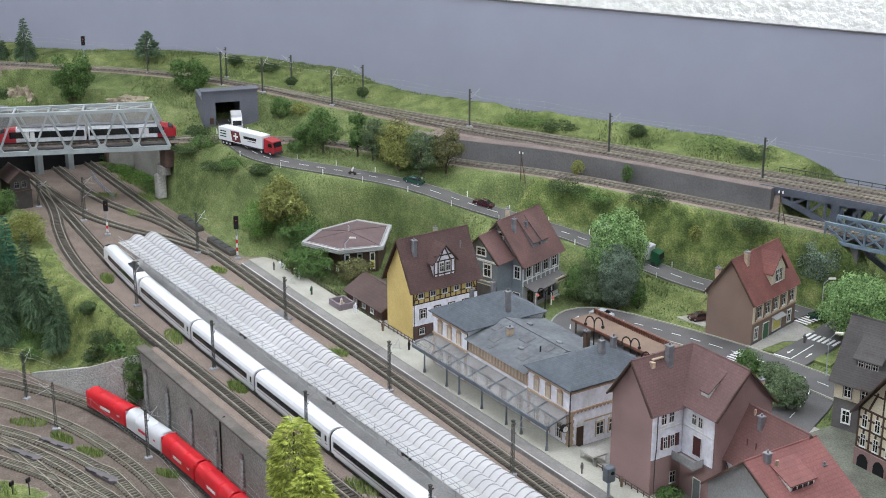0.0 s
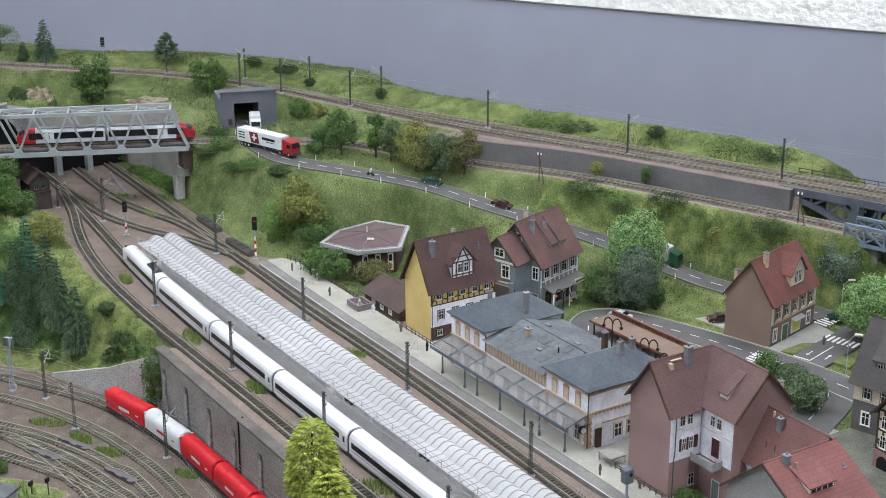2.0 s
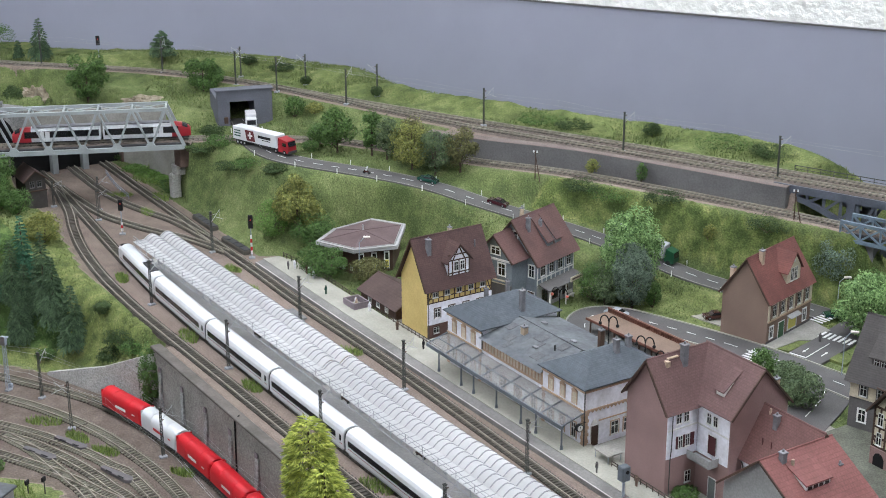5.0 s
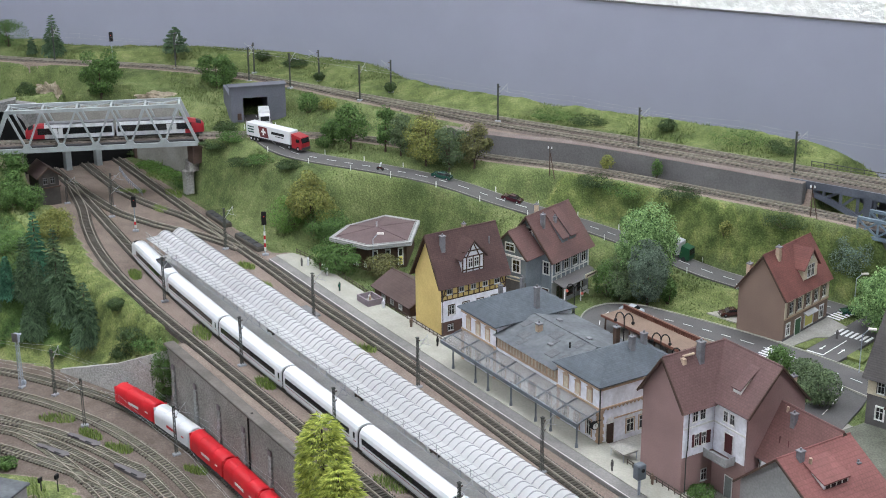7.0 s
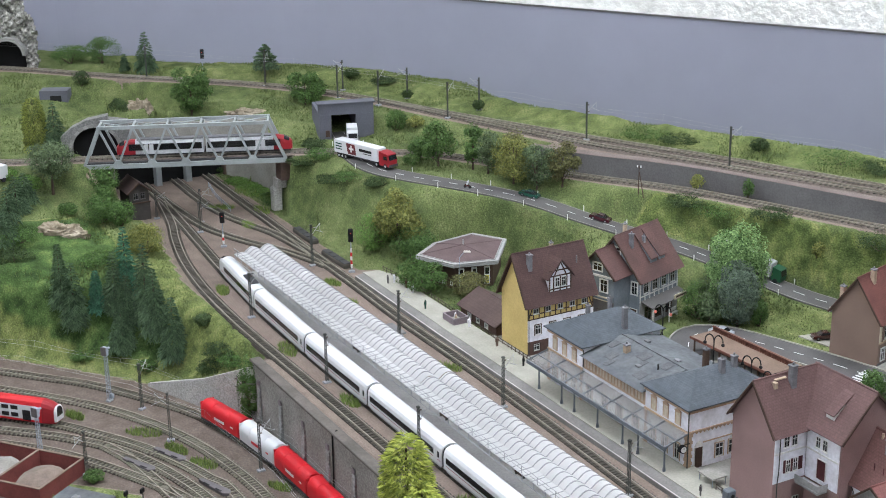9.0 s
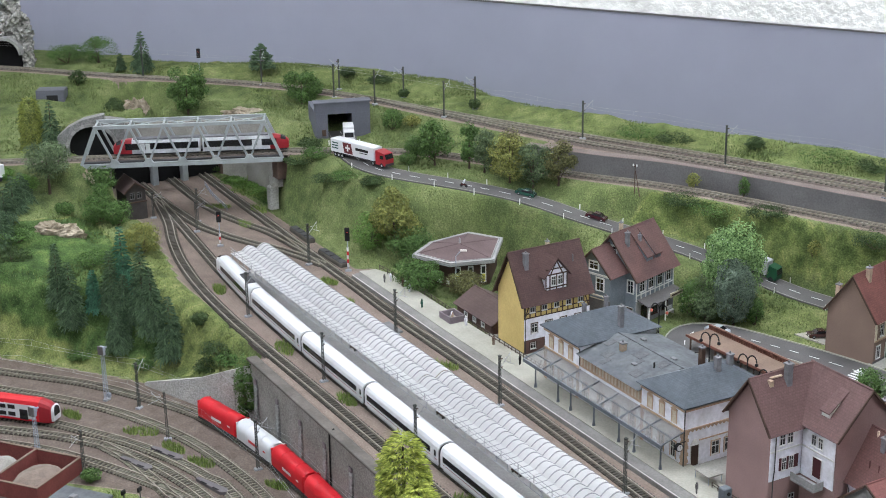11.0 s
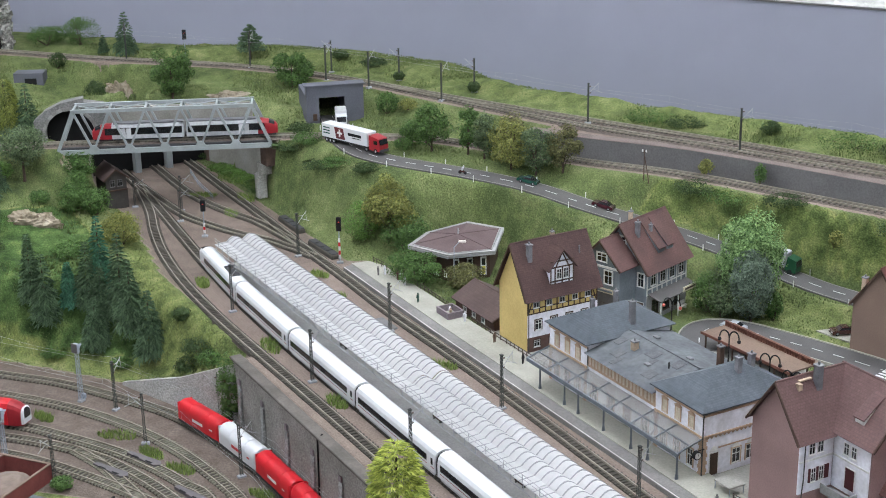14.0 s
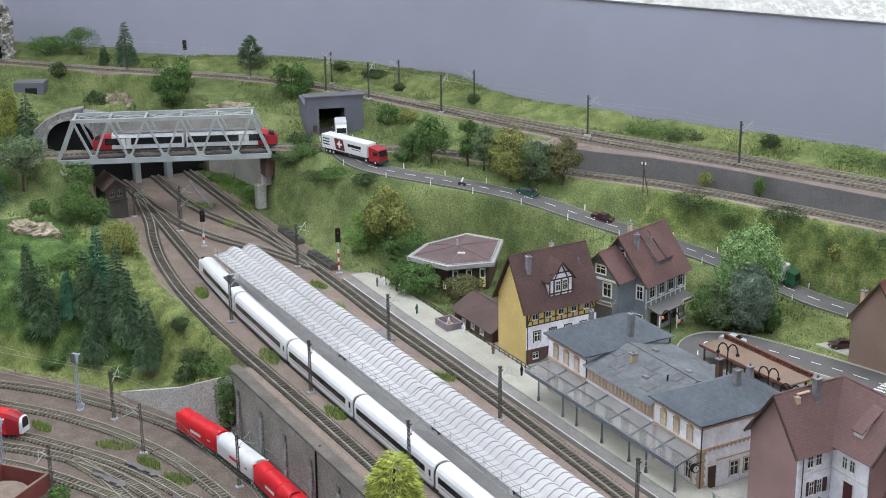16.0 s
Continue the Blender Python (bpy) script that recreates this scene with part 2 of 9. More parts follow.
M["rock_grey"] = mat("rock_grey", (0.46, 0.45, 0.42), (0.11, 0.11, 0.10), 0.95, scale=75, fine=150, bump=0.9, depth=0.003)
M["door_green"] = mat("door_green", (0.05, 0.12, 0.06), None, 0.6, bump=0)
M["door_grey"] = mat("door_grey_green", (0.20, 0.23, 0.22), None, 0.6, bump=0)
M["shop_yellow"] = mat("shop_window_yellow", (0.62, 0.56, 0.10), (0.5, 0.45, 0.1), 0.35, bump=0)
M["shutter_red"] = mat("shutter_dark_red", (0.085, 0.022, 0.025), None, 0.6, bump=0)
M["window_cream"] = mat("window_frame_cream", (0.62, 0.52, 0.42), None, 0.6, bump=0)
M["shelter_glass"] = mat("dusty_glazing", (0.30, 0.29, 0.285), (0.22, 0.21, 0.205), 0.20, scale=22, spec=0.6, bump=0.05, alpha=0.44)
M["iron_grey"] = mat("iron_grey_blue", (0.13, 0.15, 0.175), (0.10, 0.115, 0.13), 0.55)
M["felt_brown"] = mat("felt_brown", (0.125, 0.088, 0.088), (0.095, 0.066, 0.068), 0.85, scale=25)
M["roof_brown_x"] = mat("roof_tiles_brown_x", (0.092, 0.062, 0.056), (0.07, 0.046, 0.042), 0.8, scale=22, mode="tiles_x", period=0.0045)
M["shelter_tan"] = mat("boards_tan", (0.185, 0.13, 0.10), (0.15, 0.105, 0.08), 0.8, scale=20)
M["shelter_red"] = mat("boards_redbrown", (0.13, 0.052, 0.036), (0.10, 0.04, 0.028), 0.8)
M["mauve"] = mat("mauve_grey_boards", (0.22, 0.185, 0.205), (0.17, 0.14, 0.155), 0.85)
M["rim_grey"] = mat("rim_pale_grey", (0.33, 0.33, 0.33), (0.26, 0.26, 0.26), 0.7)
M["stone_dark"] = mat("portal_stone_grey", (0.235, 0.235, 0.23), (0.16, 0.16, 0.155), 0.9, scale=30, fine=260, mode="stones", period=0.004, bump=0.8, depth=0.0015)
M["pier_brick"] = mat("pier_dark_brick", (0.13, 0.085, 0.07), (0.09, 0.06, 0.05), 0.9, scale=40)
M["stone_light"] = mat("arch_stone_light", (0.27, 0.27, 0.26), (0.21, 0.21, 0.20), 0.85, scale=60, rnd=0.15)
M["bridge_blue"] = mat("bridge_pale_blue", (0.15, 0.205, 0.255), (0.11, 0.15, 0.19), 0.6, scale=40)
M["silver_white"] = mat("railcar_silver", (0.55, 0.57, 0.60), None, 0.35, bump=0)
M["car_green"] = mat("car_dark_green", (0.02, 0.075, 0.055), None, 0.25, bump=0, grain=0, coat=0.5)
M["car_maroon"] = mat("car_maroon", (0.055, 0.012, 0.018), None, 0.25, bump=0, grain=0, coat=0.5)
M["car_brown"] = mat("car_dark_brown", (0.07, 0.025, 0.022), None, 0.25, bump=0, grain=0, coat=0.5)
M["car_silver"] = mat("car_silver", (0.50, 0.55, 0.60), None, 0.25, bump=0, grain=0, coat=0.5)
M["car_lorry_green"] = mat("lorry_green", (0.014, 0.072, 0.034), None, 0.4, bump=0, grain=0.05)
M["tyre"] = mat("tyre_black", (0.02, 0.02, 0.022), None, 0.8, bump=0)
M["buttress_stone"] = mat("buttress_stone_grey", (0.34, 0.345, 0.345), (0.20, 0.20, 0.195), 0.9, scale=60, fine=260, mode="stones", period=0.004, bump=0.8, depth=0.0015)
M["edge_asphalt"] = mat("platform_edge_asphalt", (0.205, 0.198, 0.190), (0.150, 0.145, 0.140), 0.9, scale=24, grain=0.3)
M["cabin_dark"] = mat("weathered_dark_boards", (0.062, 0.055, 0.052), (0.038, 0.034, 0.032), 0.9, scale=40)
M["felt_worn"] = mat("felt_worn_brown", (0.112, 0.116, 0.122), (0.080, 0.083, 0.090), 0.9, scale=60, grain=0.35)
M["stripe_red"] = mat("coach_stripe_red", (0.26, 0.03, 0.05), None, 0.4, bump=0)
M["cover_grey"] = mat("point_cover_grey", (0.135, 0.125, 0.13), (0.10, 0.092, 0.097), 0.8)
M["tile_rust"] = mat("roof_tiles_rust", (0.180, 0.068, 0.058), (0.120, 0.048, 0.042), 0.8, scale=22, mode="tiles_y", period=0.0042)
M["emblem_dark"] = mat("emblem_maroon", (0.13, 0.02, 0.025), None, 0.4, bump=0)
M["paving_green"] = mat("cobbles_greenish", (0.15, 0.155, 0.125), (0.10, 0.105, 0.085), 0.9, scale=30, mode="stones", period=0.003)
def translucent(m, colour, share):
    """Lets part of the light through a thin milky sheet."""
    nt = m.node_tree
    out = [n for n in nt.nodes if n.type == "OUTPUT_MATERIAL"][0]
    mx, tr = nt.nodes.new("ShaderNodeMixShader"), nt.nodes.new("ShaderNodeBsdfTranslucent")
    tr.inputs["Color"].default_value = (*colour, 1)
    mx.inputs["Fac"].default_value = share
    nt.links.new(nt.nodes["Principled BSDF"].outputs[0], mx.inputs[1])
    nt.links.new(tr.outputs[0], mx.inputs[2])
    nt.links.new(mx.outputs[0], out.inputs["Surface"])


translucent(M["canopy"], (0.80, 0.82, 0.85), 0.45)
M["lamp_panel"] = emit("lamp_panel", (0.90, 0.945, 1.02), 16.4)


# ---- mesh helpers ----
class G:
    """Vertices and faces of one mesh."""

    def __init__(self):
        self.v, self.f = [], []

    def add(self, vs, fs, m=None):
        n = len(self.v)
        self.v += [tuple(m @ Vector(p)) for p in vs] if m else [tuple(p) for p in vs]
        self.f += [tuple(i + n for i in f) for f in fs]
        return self

    def box(self, x0, y0, z0, x1, y1, z1, m=None):
        return self.add([(x0, y0, z0), (x1, y0, z0), (x1, y1, z0), (x0, y1, z0), (x0, y0, z1), (x1, y0, z1), (x1, y1, z1), (x0, y1, z1)],
                        [(3, 2, 1, 0), (4, 5, 6, 7), (0, 1, 5, 4), (1, 2, 6, 5), (2, 3, 7, 6), (3, 0, 4, 7)], m)

    def soft(self, x0, y0, z0, x1, y1, z1, c, m=None):
        """A box with its upright edges and top edges chamfered by c."""
        ring = lambda a, z: [(x0 + a + c, y0 + a, z), (x1 - a - c, y0 + a, z), (x1 - a, y0 + a + c, z), (x1 - a, y1 - a - c, z),
                             (x1 - a - c, y1 - a, z), (x0 + a + c, y1 - a, z), (x0 + a, y1 - a - c, z), (x0 + a, y0 + a + c, z)]
        vs = ring(0, z0) + ring(0, z1 - c) + ring(c, z1)
        fs = [tuple(range(7, -1, -1)), tuple(range(16, 24))]
        for k in (0, 8):
            fs += [(k + i, k + (i + 1) % 8, k + 8 + (i + 1) % 8, k + 8 + i) for i in range(8)]
        return self.add(vs, fs, m)

    def ext(self, pts, vec, m=None):
        """A flat outline pushed along vec."""
        n, v = len(pts), Vector(vec)
        vs = [Vector(p) for p in pts] + [Vector(p) + v for p in pts]
        fs = [tuple(range(n - 1, -1, -1)), tuple(range(n, 2 * n))] + [(i, (i + 1) % n, n + (i + 1) % n, n + i) for i in range(n)]
        return self.add(vs, fs, m)

    def tube(self, p0, p1, r0, r1=None, n=6, m=None):
        p0, p1 = Vector(p0), Vector(p1)
        r1 = r0 if r1 is None else r1
        d = (p1 - p0).normalized()
        a = d.orthogonal().normalized()
        b = d.cross(a)
        vs = []
        for p, r in ((p0, r0), (p1, r1)):
            vs += [p + (a * math.cos(2 * math.pi * i / n) + b * math.sin(2 * math.pi * i / n)) * r for i in range(n)]
        fs = [(i, (i + 1) % n, n + (i + 1) % n, n + i) for i in range(n)] + [tuple(range(n - 1, -1, -1)), tuple(range(n, 2 * n))]
        return self.add(vs, fs, m)

    def bar(self, p0, p1, w, h, m=None):
        """A straight beam of rectangular section; h is its upright side."""
        p0, p1 = Vector(p0), Vector(p1)
        d = (p1 - p0).normalized()
        s = d.cross(Vector((0, 0, 1)))
        s = (s.normalized() if s.length > 0.05 else Vector((1, 0, 0))) * (w / 2)
        u = s.cross(d).normalized() * (h / 2)
        vs = [p + i * s + j * u for p in (p0, p1) for i, j in ((-1, -1), (1, -1), (1, 1), (-1, 1))]
        return self.add(vs, [(3, 2, 1, 0), (4, 5, 6, 7), (0, 1, 5, 4), (1, 2, 6, 5), (2, 3, 7, 6), (3, 0, 4, 7)], m)

    def sweep(self, profile, path, closed=True):
        """A profile (sideways, up) carried along a path in the plan."""
        k, n = len(profile), len(path)
        vs = []
        for i, p in enumerate(path):
            a, b = Vector(path[max(i - 1, 0)]), Vector(path[min(i + 1, n - 1)])
            d = Vector((b.x - a.x, b.y - a.y, 0)).normalized()
            s = Vector((d.y, -d.x, 0))
            vs += [Vector(p) + s * q[0] + Vector((0, 0, q[1])) for q in profile]
        fs = []
        for i in range(n - 1):
            for j in range(k if closed else k - 1):
                fs.append((i * k + j, i * k + (j + 1) % k, (i + 1) * k + (j + 1) % k, (i + 1) * k + j))
        if closed:
            fs += [tuple(range(k - 1, -1, -1)), tuple((n - 1) * k + j for j in range(k))]
        return self.add(vs, fs)

    def ball(self, c, r, n=8, k=5, sz=1.0, m=None):
        vs, fs = [(c[0], c[1], c[2] - r * sz)], []
        for j in range(1, k):
            t = math.pi * j / k - math.pi / 2
            vs += [(c[0] + r * math.cos(t) * math.cos(2 * math.pi * i / n), c[1] + r * math.cos(t) * math.sin(2 * math.pi * i / n), c[2] + r * sz * math.sin(t)) for i in range(n)]
        vs.append((c[0], c[1], c[2] + r * sz))
        fs += [(0, 1 + (i + 1) % n, 1 + i) for i in range(n)]
        for j in range(k - 2):
            o = 1 + j * n
            fs += [(o + i, o + (i + 1) % n, o + n + (i + 1) % n, o + n + i) for i in range(n)]
        o = 1 + (k - 2) * n
        fs += [(o + i, o + (i + 1) % n, len(vs) - 1) for i in range(n)]
        return self.add(vs, fs, m)


def mesh_of(name, g, material, smooth=False):
    me = bpy.data.meshes.new(name)
    me.from_pydata([tuple(p) for p in g.v], [], g.f)
    me.materials.append(material)
    if len(g.f) < 30000:
        bm = bmesh.new()
        bm.from_mesh(me)
        bmesh.ops.recalc_face_normals(bm, faces=bm.faces)
        bm.to_mesh(me)
        bm.free()
    if smooth:
        me.shade_smooth()
    return me


def part(name, g, material, parent=None, label="", smooth=False):
    ob = new(name, g if isinstance(g, bpy.types.Mesh) else mesh_of(name, g, material, smooth))
    if parent is not None:
        ob.parent = parent
        if parent.name in PLACED:
            ob.matrix_parent_inverse = parent.matrix_basis.inverted()
    return tagged(ob, label)


PLACED = set()


def placed(name, x, y, z, label, category, group="", kind=""):
    """A thing whose parts are drawn in the plan's own coordinates; its origin is its base."""
    ob = thing(name, pose(x, y, z), label, category, group, kind)
    PLACED.add(ob.name)
    return ob


def thing(name, m, label, category, group="", kind=""):
    ob = new(name)
    ob.empty_display_size = 0.02
    ob.matrix_basis = m
    return tagged(ob, label, category, group, kind)


def single(name, g, material, label, category, group="", kind="", smooth=False):
    return tagged(part(name, g, material, smooth=smooth), label, category, group, kind)


def spline(pts, step=0.01):
    """Points at even steps on a smooth curve through pts."""
    P = [Vector(p) for p in pts]
    P = [P[0] * 2 - P[1]] + P + [P[-1] * 2 - P[-2]]
    raw = []
    for i in range(1, len(P) - 2):
        a, b, c, d = P[i - 1:i + 3]
        n = max(2, int((c - b).length / step * 2))
        for k in range(n):
            t = k / n
            raw.append(0.5 * ((2 * b) + (c - a) * t + (2 * a - 5 * b + 4 * c - d) * t * t + (3 * b - a - 3 * c + d) * t ** 3))
    raw.append(P[-2])
    out, acc = [raw[0]], 0.0
    for a, b in zip(raw, raw[1:]):
        acc += (b - a).length
        if acc >= step:
            out.append(b)
            acc = 0.0
    return out


# ---- plan: lines of tracks, road and slopes ----
YARD = -0.142
TRACKS = {
    "loop_track": [(-1.0, 0.955, 0), (-2.0, 0.953, 0), (-2.49, 0.948, 0), (-2.67, 0.949, 0), (-2.853, 0.958, 0), (-3.04, 0.981, 0), (-3.197, 1.014, 0), (-3.34, 1.052, 0), (-3.526, 1.088, 0)],
    "express_track": [(-1.0, 1.008, 0), (-2.0, 1.008, 0), (-2.55, 1.012, 0), (-2.89, 1.033, 0), (-3.126, 1.055, 0), (-3.328, 1.075, 0), (-3.526, 1.092, 0), (-3.751, 1.101, 0), (-4.1, 1.09, 0)],
    "platform_track": [(-1.0, 1.2, 0), (-2.0, 1.238, 0), (-2.452, 1.242, 0), (-2.687, 1.25, 0), (-2.92, 1.255, 0), (-3.20, 1.264, 0), (-3.42, 1.269, 0), (-3.68, 1.277, 0), (-4.0, 1.28, 0)],
    "crossing_track": [(-2.85, 1.249, 0), (-2.901, 1.238, 0), (-3.002, 1.208, 0), (-3.071, 1.174, 0), (-3.156, 1.142, 0), (-3.263, 1.113, 0), (-3.40, 1.104, 0), (-3.53, 1.10, 0), (-3.724, 1.096, 0), (-4.0, 1.095, 0)],
    "middle_track": [(-2.93, 1.253, 0), (-3.03, 1.248, 0), (-3.142, 1.236, 0), (-3.242, 1.209, 0), (-3.359, 1.188, 0), (-3.504, 1.182, 0), (-3.758, 1.19, 0), (-4.0, 1.19, 0)],
    "branch_line": [(-3.80, 0.2, 0.155), (-3.63, 0.57, 0.155), (-3.486, 0.893, 0.155), (-3.385, 1.118, 0.155), (-3.285, 1.342, 0.155), (-3.215, 1.462, 0.155), (-3.115, 1.595, 0.155), (-3.015, 1.68, 0.155), (-2.704, 1.846, 0.155), (-2.49, 1.975, 0.155), (-2.085, 2.139, 0.155), (-1.892, 2.206, 0.155), (-1.4, 2.36, 0.155)],
    "upper_track": [(-4.707, 0.724, 0.200), (-4.433, 0.993, 0.200), (-4.190, 1.195, 0.200), (-3.873, 1.490, 0.200), (-3.610, 1.651, 0.200), (-3.188, 1.818, 0.200), (-2.838, 1.965, 0.200), (-2.498, 2.119, 0.200), (-2.207, 2.237, 0.200), (-1.899, 2.363, 0.200), (-1.337, 2.571, 0.200)],
    "upper_siding": [(-3.47, 1.709, 0.200), (-3.20, 1.792, 0.200), (-2.838, 1.911, 0.200), (-2.498, 2.062, 0.200), (-2.207, 2.186, 0.200), (-1.899, 2.314, 0.200), (-1.337, 2.525, 0.200)],
    "yard_outer": [(-3.4, 0.15, YARD), (-3.15, 0.37, YARD), (-2.902, 0.589, YARD), (-2.804, 0.675, YARD), (-2.684, 0.75, YARD), (-2.552, 0.817, YARD), (-2.414, 0.853, YARD), (-2.28, 0.872, YARD), (-2.1, 0.8805, YARD), (-1.9, 0.8815, YARD), (-1.0, 0.8815, YARD)],
    "yard_second": [(-3.3, 0.1, YARD), (-3.05, 0.35, YARD), (-2.807, 0.566, YARD), (-2.644, 0.684, YARD), (-2.461, 0.763, YARD), (-2.271, 0.80, YARD), (-2.1, 0.808, YARD), (-1.8, 0.795, YARD), (-1.0, 0.79, YARD)],
    "yard_third": [(-3.1, 0.1, YARD), (-2.85, 0.37, YARD), (-2.669, 0.545, YARD), (-2.58, 0.61, YARD), (-2.441, 0.69, YARD), (-2.28, 0.745, YARD), (-2.1, 0.765, YARD), (-1.0, 0.765, YARD)],
    "yard_link": [(-2.80, 0.33, YARD), (-2.624, 0.520, YARD), (-2.536, 0.597, YARD), (-2.479, 0.634, YARD), (-2.416, 0.664, YARD), (-2.316, 0.695, YARD), (-2.2, 0.717, YARD), (-2.0, 0.735, YARD), (-1.0, 0.74, YARD)],
    "yard_spur": [(-2.50, 0.622, YARD), (-2.42, 0.645, YARD), (-2.34, 0.656, YARD), (-2.25, 0.665, YARD), (-2.1, 0.672, YARD), (-1.0, 0.675, YARD)],
    "yard_fourth": [(-2.95, 0.05, YARD), (-2.75, 0.30, YARD), (-2.56, 0.503, YARD), (-2.383, 0.615, YARD), (-2.2, 0.69, YARD), (-2.0, 0.715, YARD), (-1.0, 0.715, YARD)],
}
ROAD = [(-3.42, 1.56, 0.157), (-3.325, 1.53, 0.157), (-3.2, 1.484, 0.157), (-3.05, 1.466, 0.155), (-2.955, 1.502, 0.15), (-2.798, 1.615, 0.14), (-2.683, 1.70, 0.125), (-2.542, 1.777, 0.10), (-2.357, 1.905, 0.06), (-2.152, 1.995, 0.02), (-2.069, 2.03, 0.01), (-1.95, 2.075, 0.004), (-1.84, 2.10, 0.004)]
LOW_ROAD = [(-2.02, 1.63, 0.004), (-2.07, 1.67, 0.004), (-2.09, 1.715, 0.004), (-2.06, 1.75, 0.004), (-2.0, 1.775, 0.004), (-1.93, 1.80, 0.004), (-1.85, 1.825, 0.004), (-1.768, 1.845, 0.004), (-1.65, 1.865, 0.004), (-1.5, 1.88, 0.004), (-1.0, 1.9, 0.004)]
CURVES = {k: spline(v, 0.0056 if k in ("upper_track", "upper_siding", "branch_line") else 0.0074) for k, v in TRACKS.items()}
ROAD_S, LOW_S = spline(ROAD, 0.01), spline(LOW_ROAD, 0.01)
WALL_Y = 0.913


def yard_edge(x):
    return float(np.interp(x, [-3.6, -3.03, -2.85, -2.73, -2.435, -2.43, 0], [0.12, 0.565, 0.71, 0.795, 0.922, WALL_Y, WALL_Y]))


def on_ground(k, p):
    """False where the line runs over a bridge."""
    return not (0.88 < p.y < 1.345 or p.x > -1.88) if k == "branch_line" else p.x < -2.10


def slope_samples():
    """Places of known height, from which the slopes are drawn."""
    s = []
    lines = [
        [(-3.31, 1.32, 0), (-3.076, 1.318, 0), (-2.82, 1.315, 0), (-2.74, 1.40, 0), (-2.76, 1.50, 0), (-2.72, 1.60, 0), (-2.60, 1.63, 0), (-2.45, 1.64, 0), (-2.347, 1.69, 0), (-2.254, 1.80, 0), (-2.15, 1.86, 0), (-2.0, 1.93, 0)],
        [(-0.9, 0.93, 0), (-2.44, 0.93, 0), (-2.55, 0.925, 0), (-2.93, 0.935, 0), (-3.24, 0.985, 0), (-3.45, 1.0, 0), (-3.6, 1.02, 0)],
        [(-0.9, 1.7, 0), (-1.6, 1.6, 0), (-2.1, 1.5, 0), (-2.5, 1.45, 0), (-2.7, 1.2, 0), (-3.1, 1.15, 0), (-4.2, 1.2, 0)],
        [(-0.9, 2.0, 0), (-1.5, 2.0, 0), (-1.78, 2.14, 0), (-1.87, 2.09, 0)],
        [(-0.9, 2.25, 0), (-1.55, 2.27, 0), (-1.70, 2.22, 0)],
        [(-3.15, 0.42, YARD), (-2.973, 0.622, YARD), (-2.845, 0.72, YARD), (-2.735, 0.805, YARD)],
        [(-2.72, 0.82, -0.13), (-2.588, 0.885, -0.085), (-2.44, 0.94, -0.012)],
        [(-3.32, 0.77, 0.075), (-3.464, 0.785, 0.105), (-3.51, 0.86, 0.135)],
        [(-3.04, 0.81, 0.02), (-3.06, 0.70, 0.01), (-3.18, 0.6, 0.03), (-3.3, 0.4, 0.05)],
        [(-3.34, 0.90, 0.06), (-3.2, 0.87, 0.04)],
        [(-3.62, 0.6, 0.13), (-3.75, 0.35, 0.15), (-3.9, 0.0, 0.15)],
        [(-4.635, 1.030, 0.208), (-4.276, 1.236, 0.211), (-4.120, 1.411, 0.213), (-3.945, 1.648, 0.218), (-3.605, 1.844, 0.218), (-3.193, 1.957, 0.218), (-2.853, 2.101, 0.218), (-2.493, 2.287, 0.218), (-2.184, 2.400, 0.208), (-2.07, 2.42, 0.12)],
        [(-2.02, 2.25, 0.12), (-1.95, 2.30, 0.06), (-1.7, 2.40, -0.02), (-1.2, 2.6, -0.05)],
        [(-1.9, 2.55, 0.05), (-1.5, 2.8, 0.03), (-1.0, 3.0, 0.03)],
        [(-3.68, 0.94, 0.19), (-3.76, 1.02, 0.20), (-3.77, 1.2, 0.19), (-3.76, 1.42, 0.18), (-3.46, 1.50, 0.17)],
        [(-4.1, 0.8, 0.17), (-4.3, 0.5, 0.17), (-4.6, 0.3, 0.2)],
    ]
    for l in lines:
        s += [(p.x, p.y, p.z, 0.0) for p in spline(l, 0.03)]
    for k in ("branch_line", "upper_track", "upper_siding"):
        s += [(p.x, p.y, p.z - 0.001, 0.02) for p in CURVES[k][::2] if on_ground(k, p)]
    s += [(p.x, p.y, p.z - 0.001, 0.03) for p in ROAD_S[8::2]]
    return np.array(s)


SAMPLES = slope_samples()
FLAT = np.array([(p.x, p.y, p.z, w) for k, w in (("branch_line", 0.022), ("upper_track", 0.026), ("upper_siding", 0.026)) for p in CURVES[k] if on_ground(k, p)]
                + [(p.x, p.y, p.z, 0.0351) for p in ROAD_S[8:]])


STATION = [(-0.8, 0.93), (-2.44, 0.93), (-2.93, 0.935), (-3.24, 0.985), (-3.45, 1.0), (-3.74, 1.0), (-3.74, 1.335), (-3.59, 1.368), (-3.46, 1.386), (-3.37, 1.39), (-3.31, 1.345), (-3.076, 1.318), (-2.82, 1.315), (-2.74, 1.40), (-2.76, 1.5), (-2.72, 1.6),
           (-2.6, 1.63), (-2.45, 1.64), (-2.347, 1.69), (-2.254, 1.8), (-2.15, 1.86), (-2.0, 1.93), (-1.97, 2.02), (-1.87, 2.09), (-1.78, 2.16), (-1.55, 2.27), (-0.8, 2.25)]


def inside(xy, poly):
    x, y = xy[:, 0], xy[:, 1]
    r = np.zeros(len(xy), bool)
    for (ax, ay), (bx, by) in zip(poly, poly[1:] + poly[:1]):
        if ay != by:
            r ^= ((ay > y) != (by > y)) & (x < (bx - ax) * (y - ay) / (by - ay) + ax)
    return r


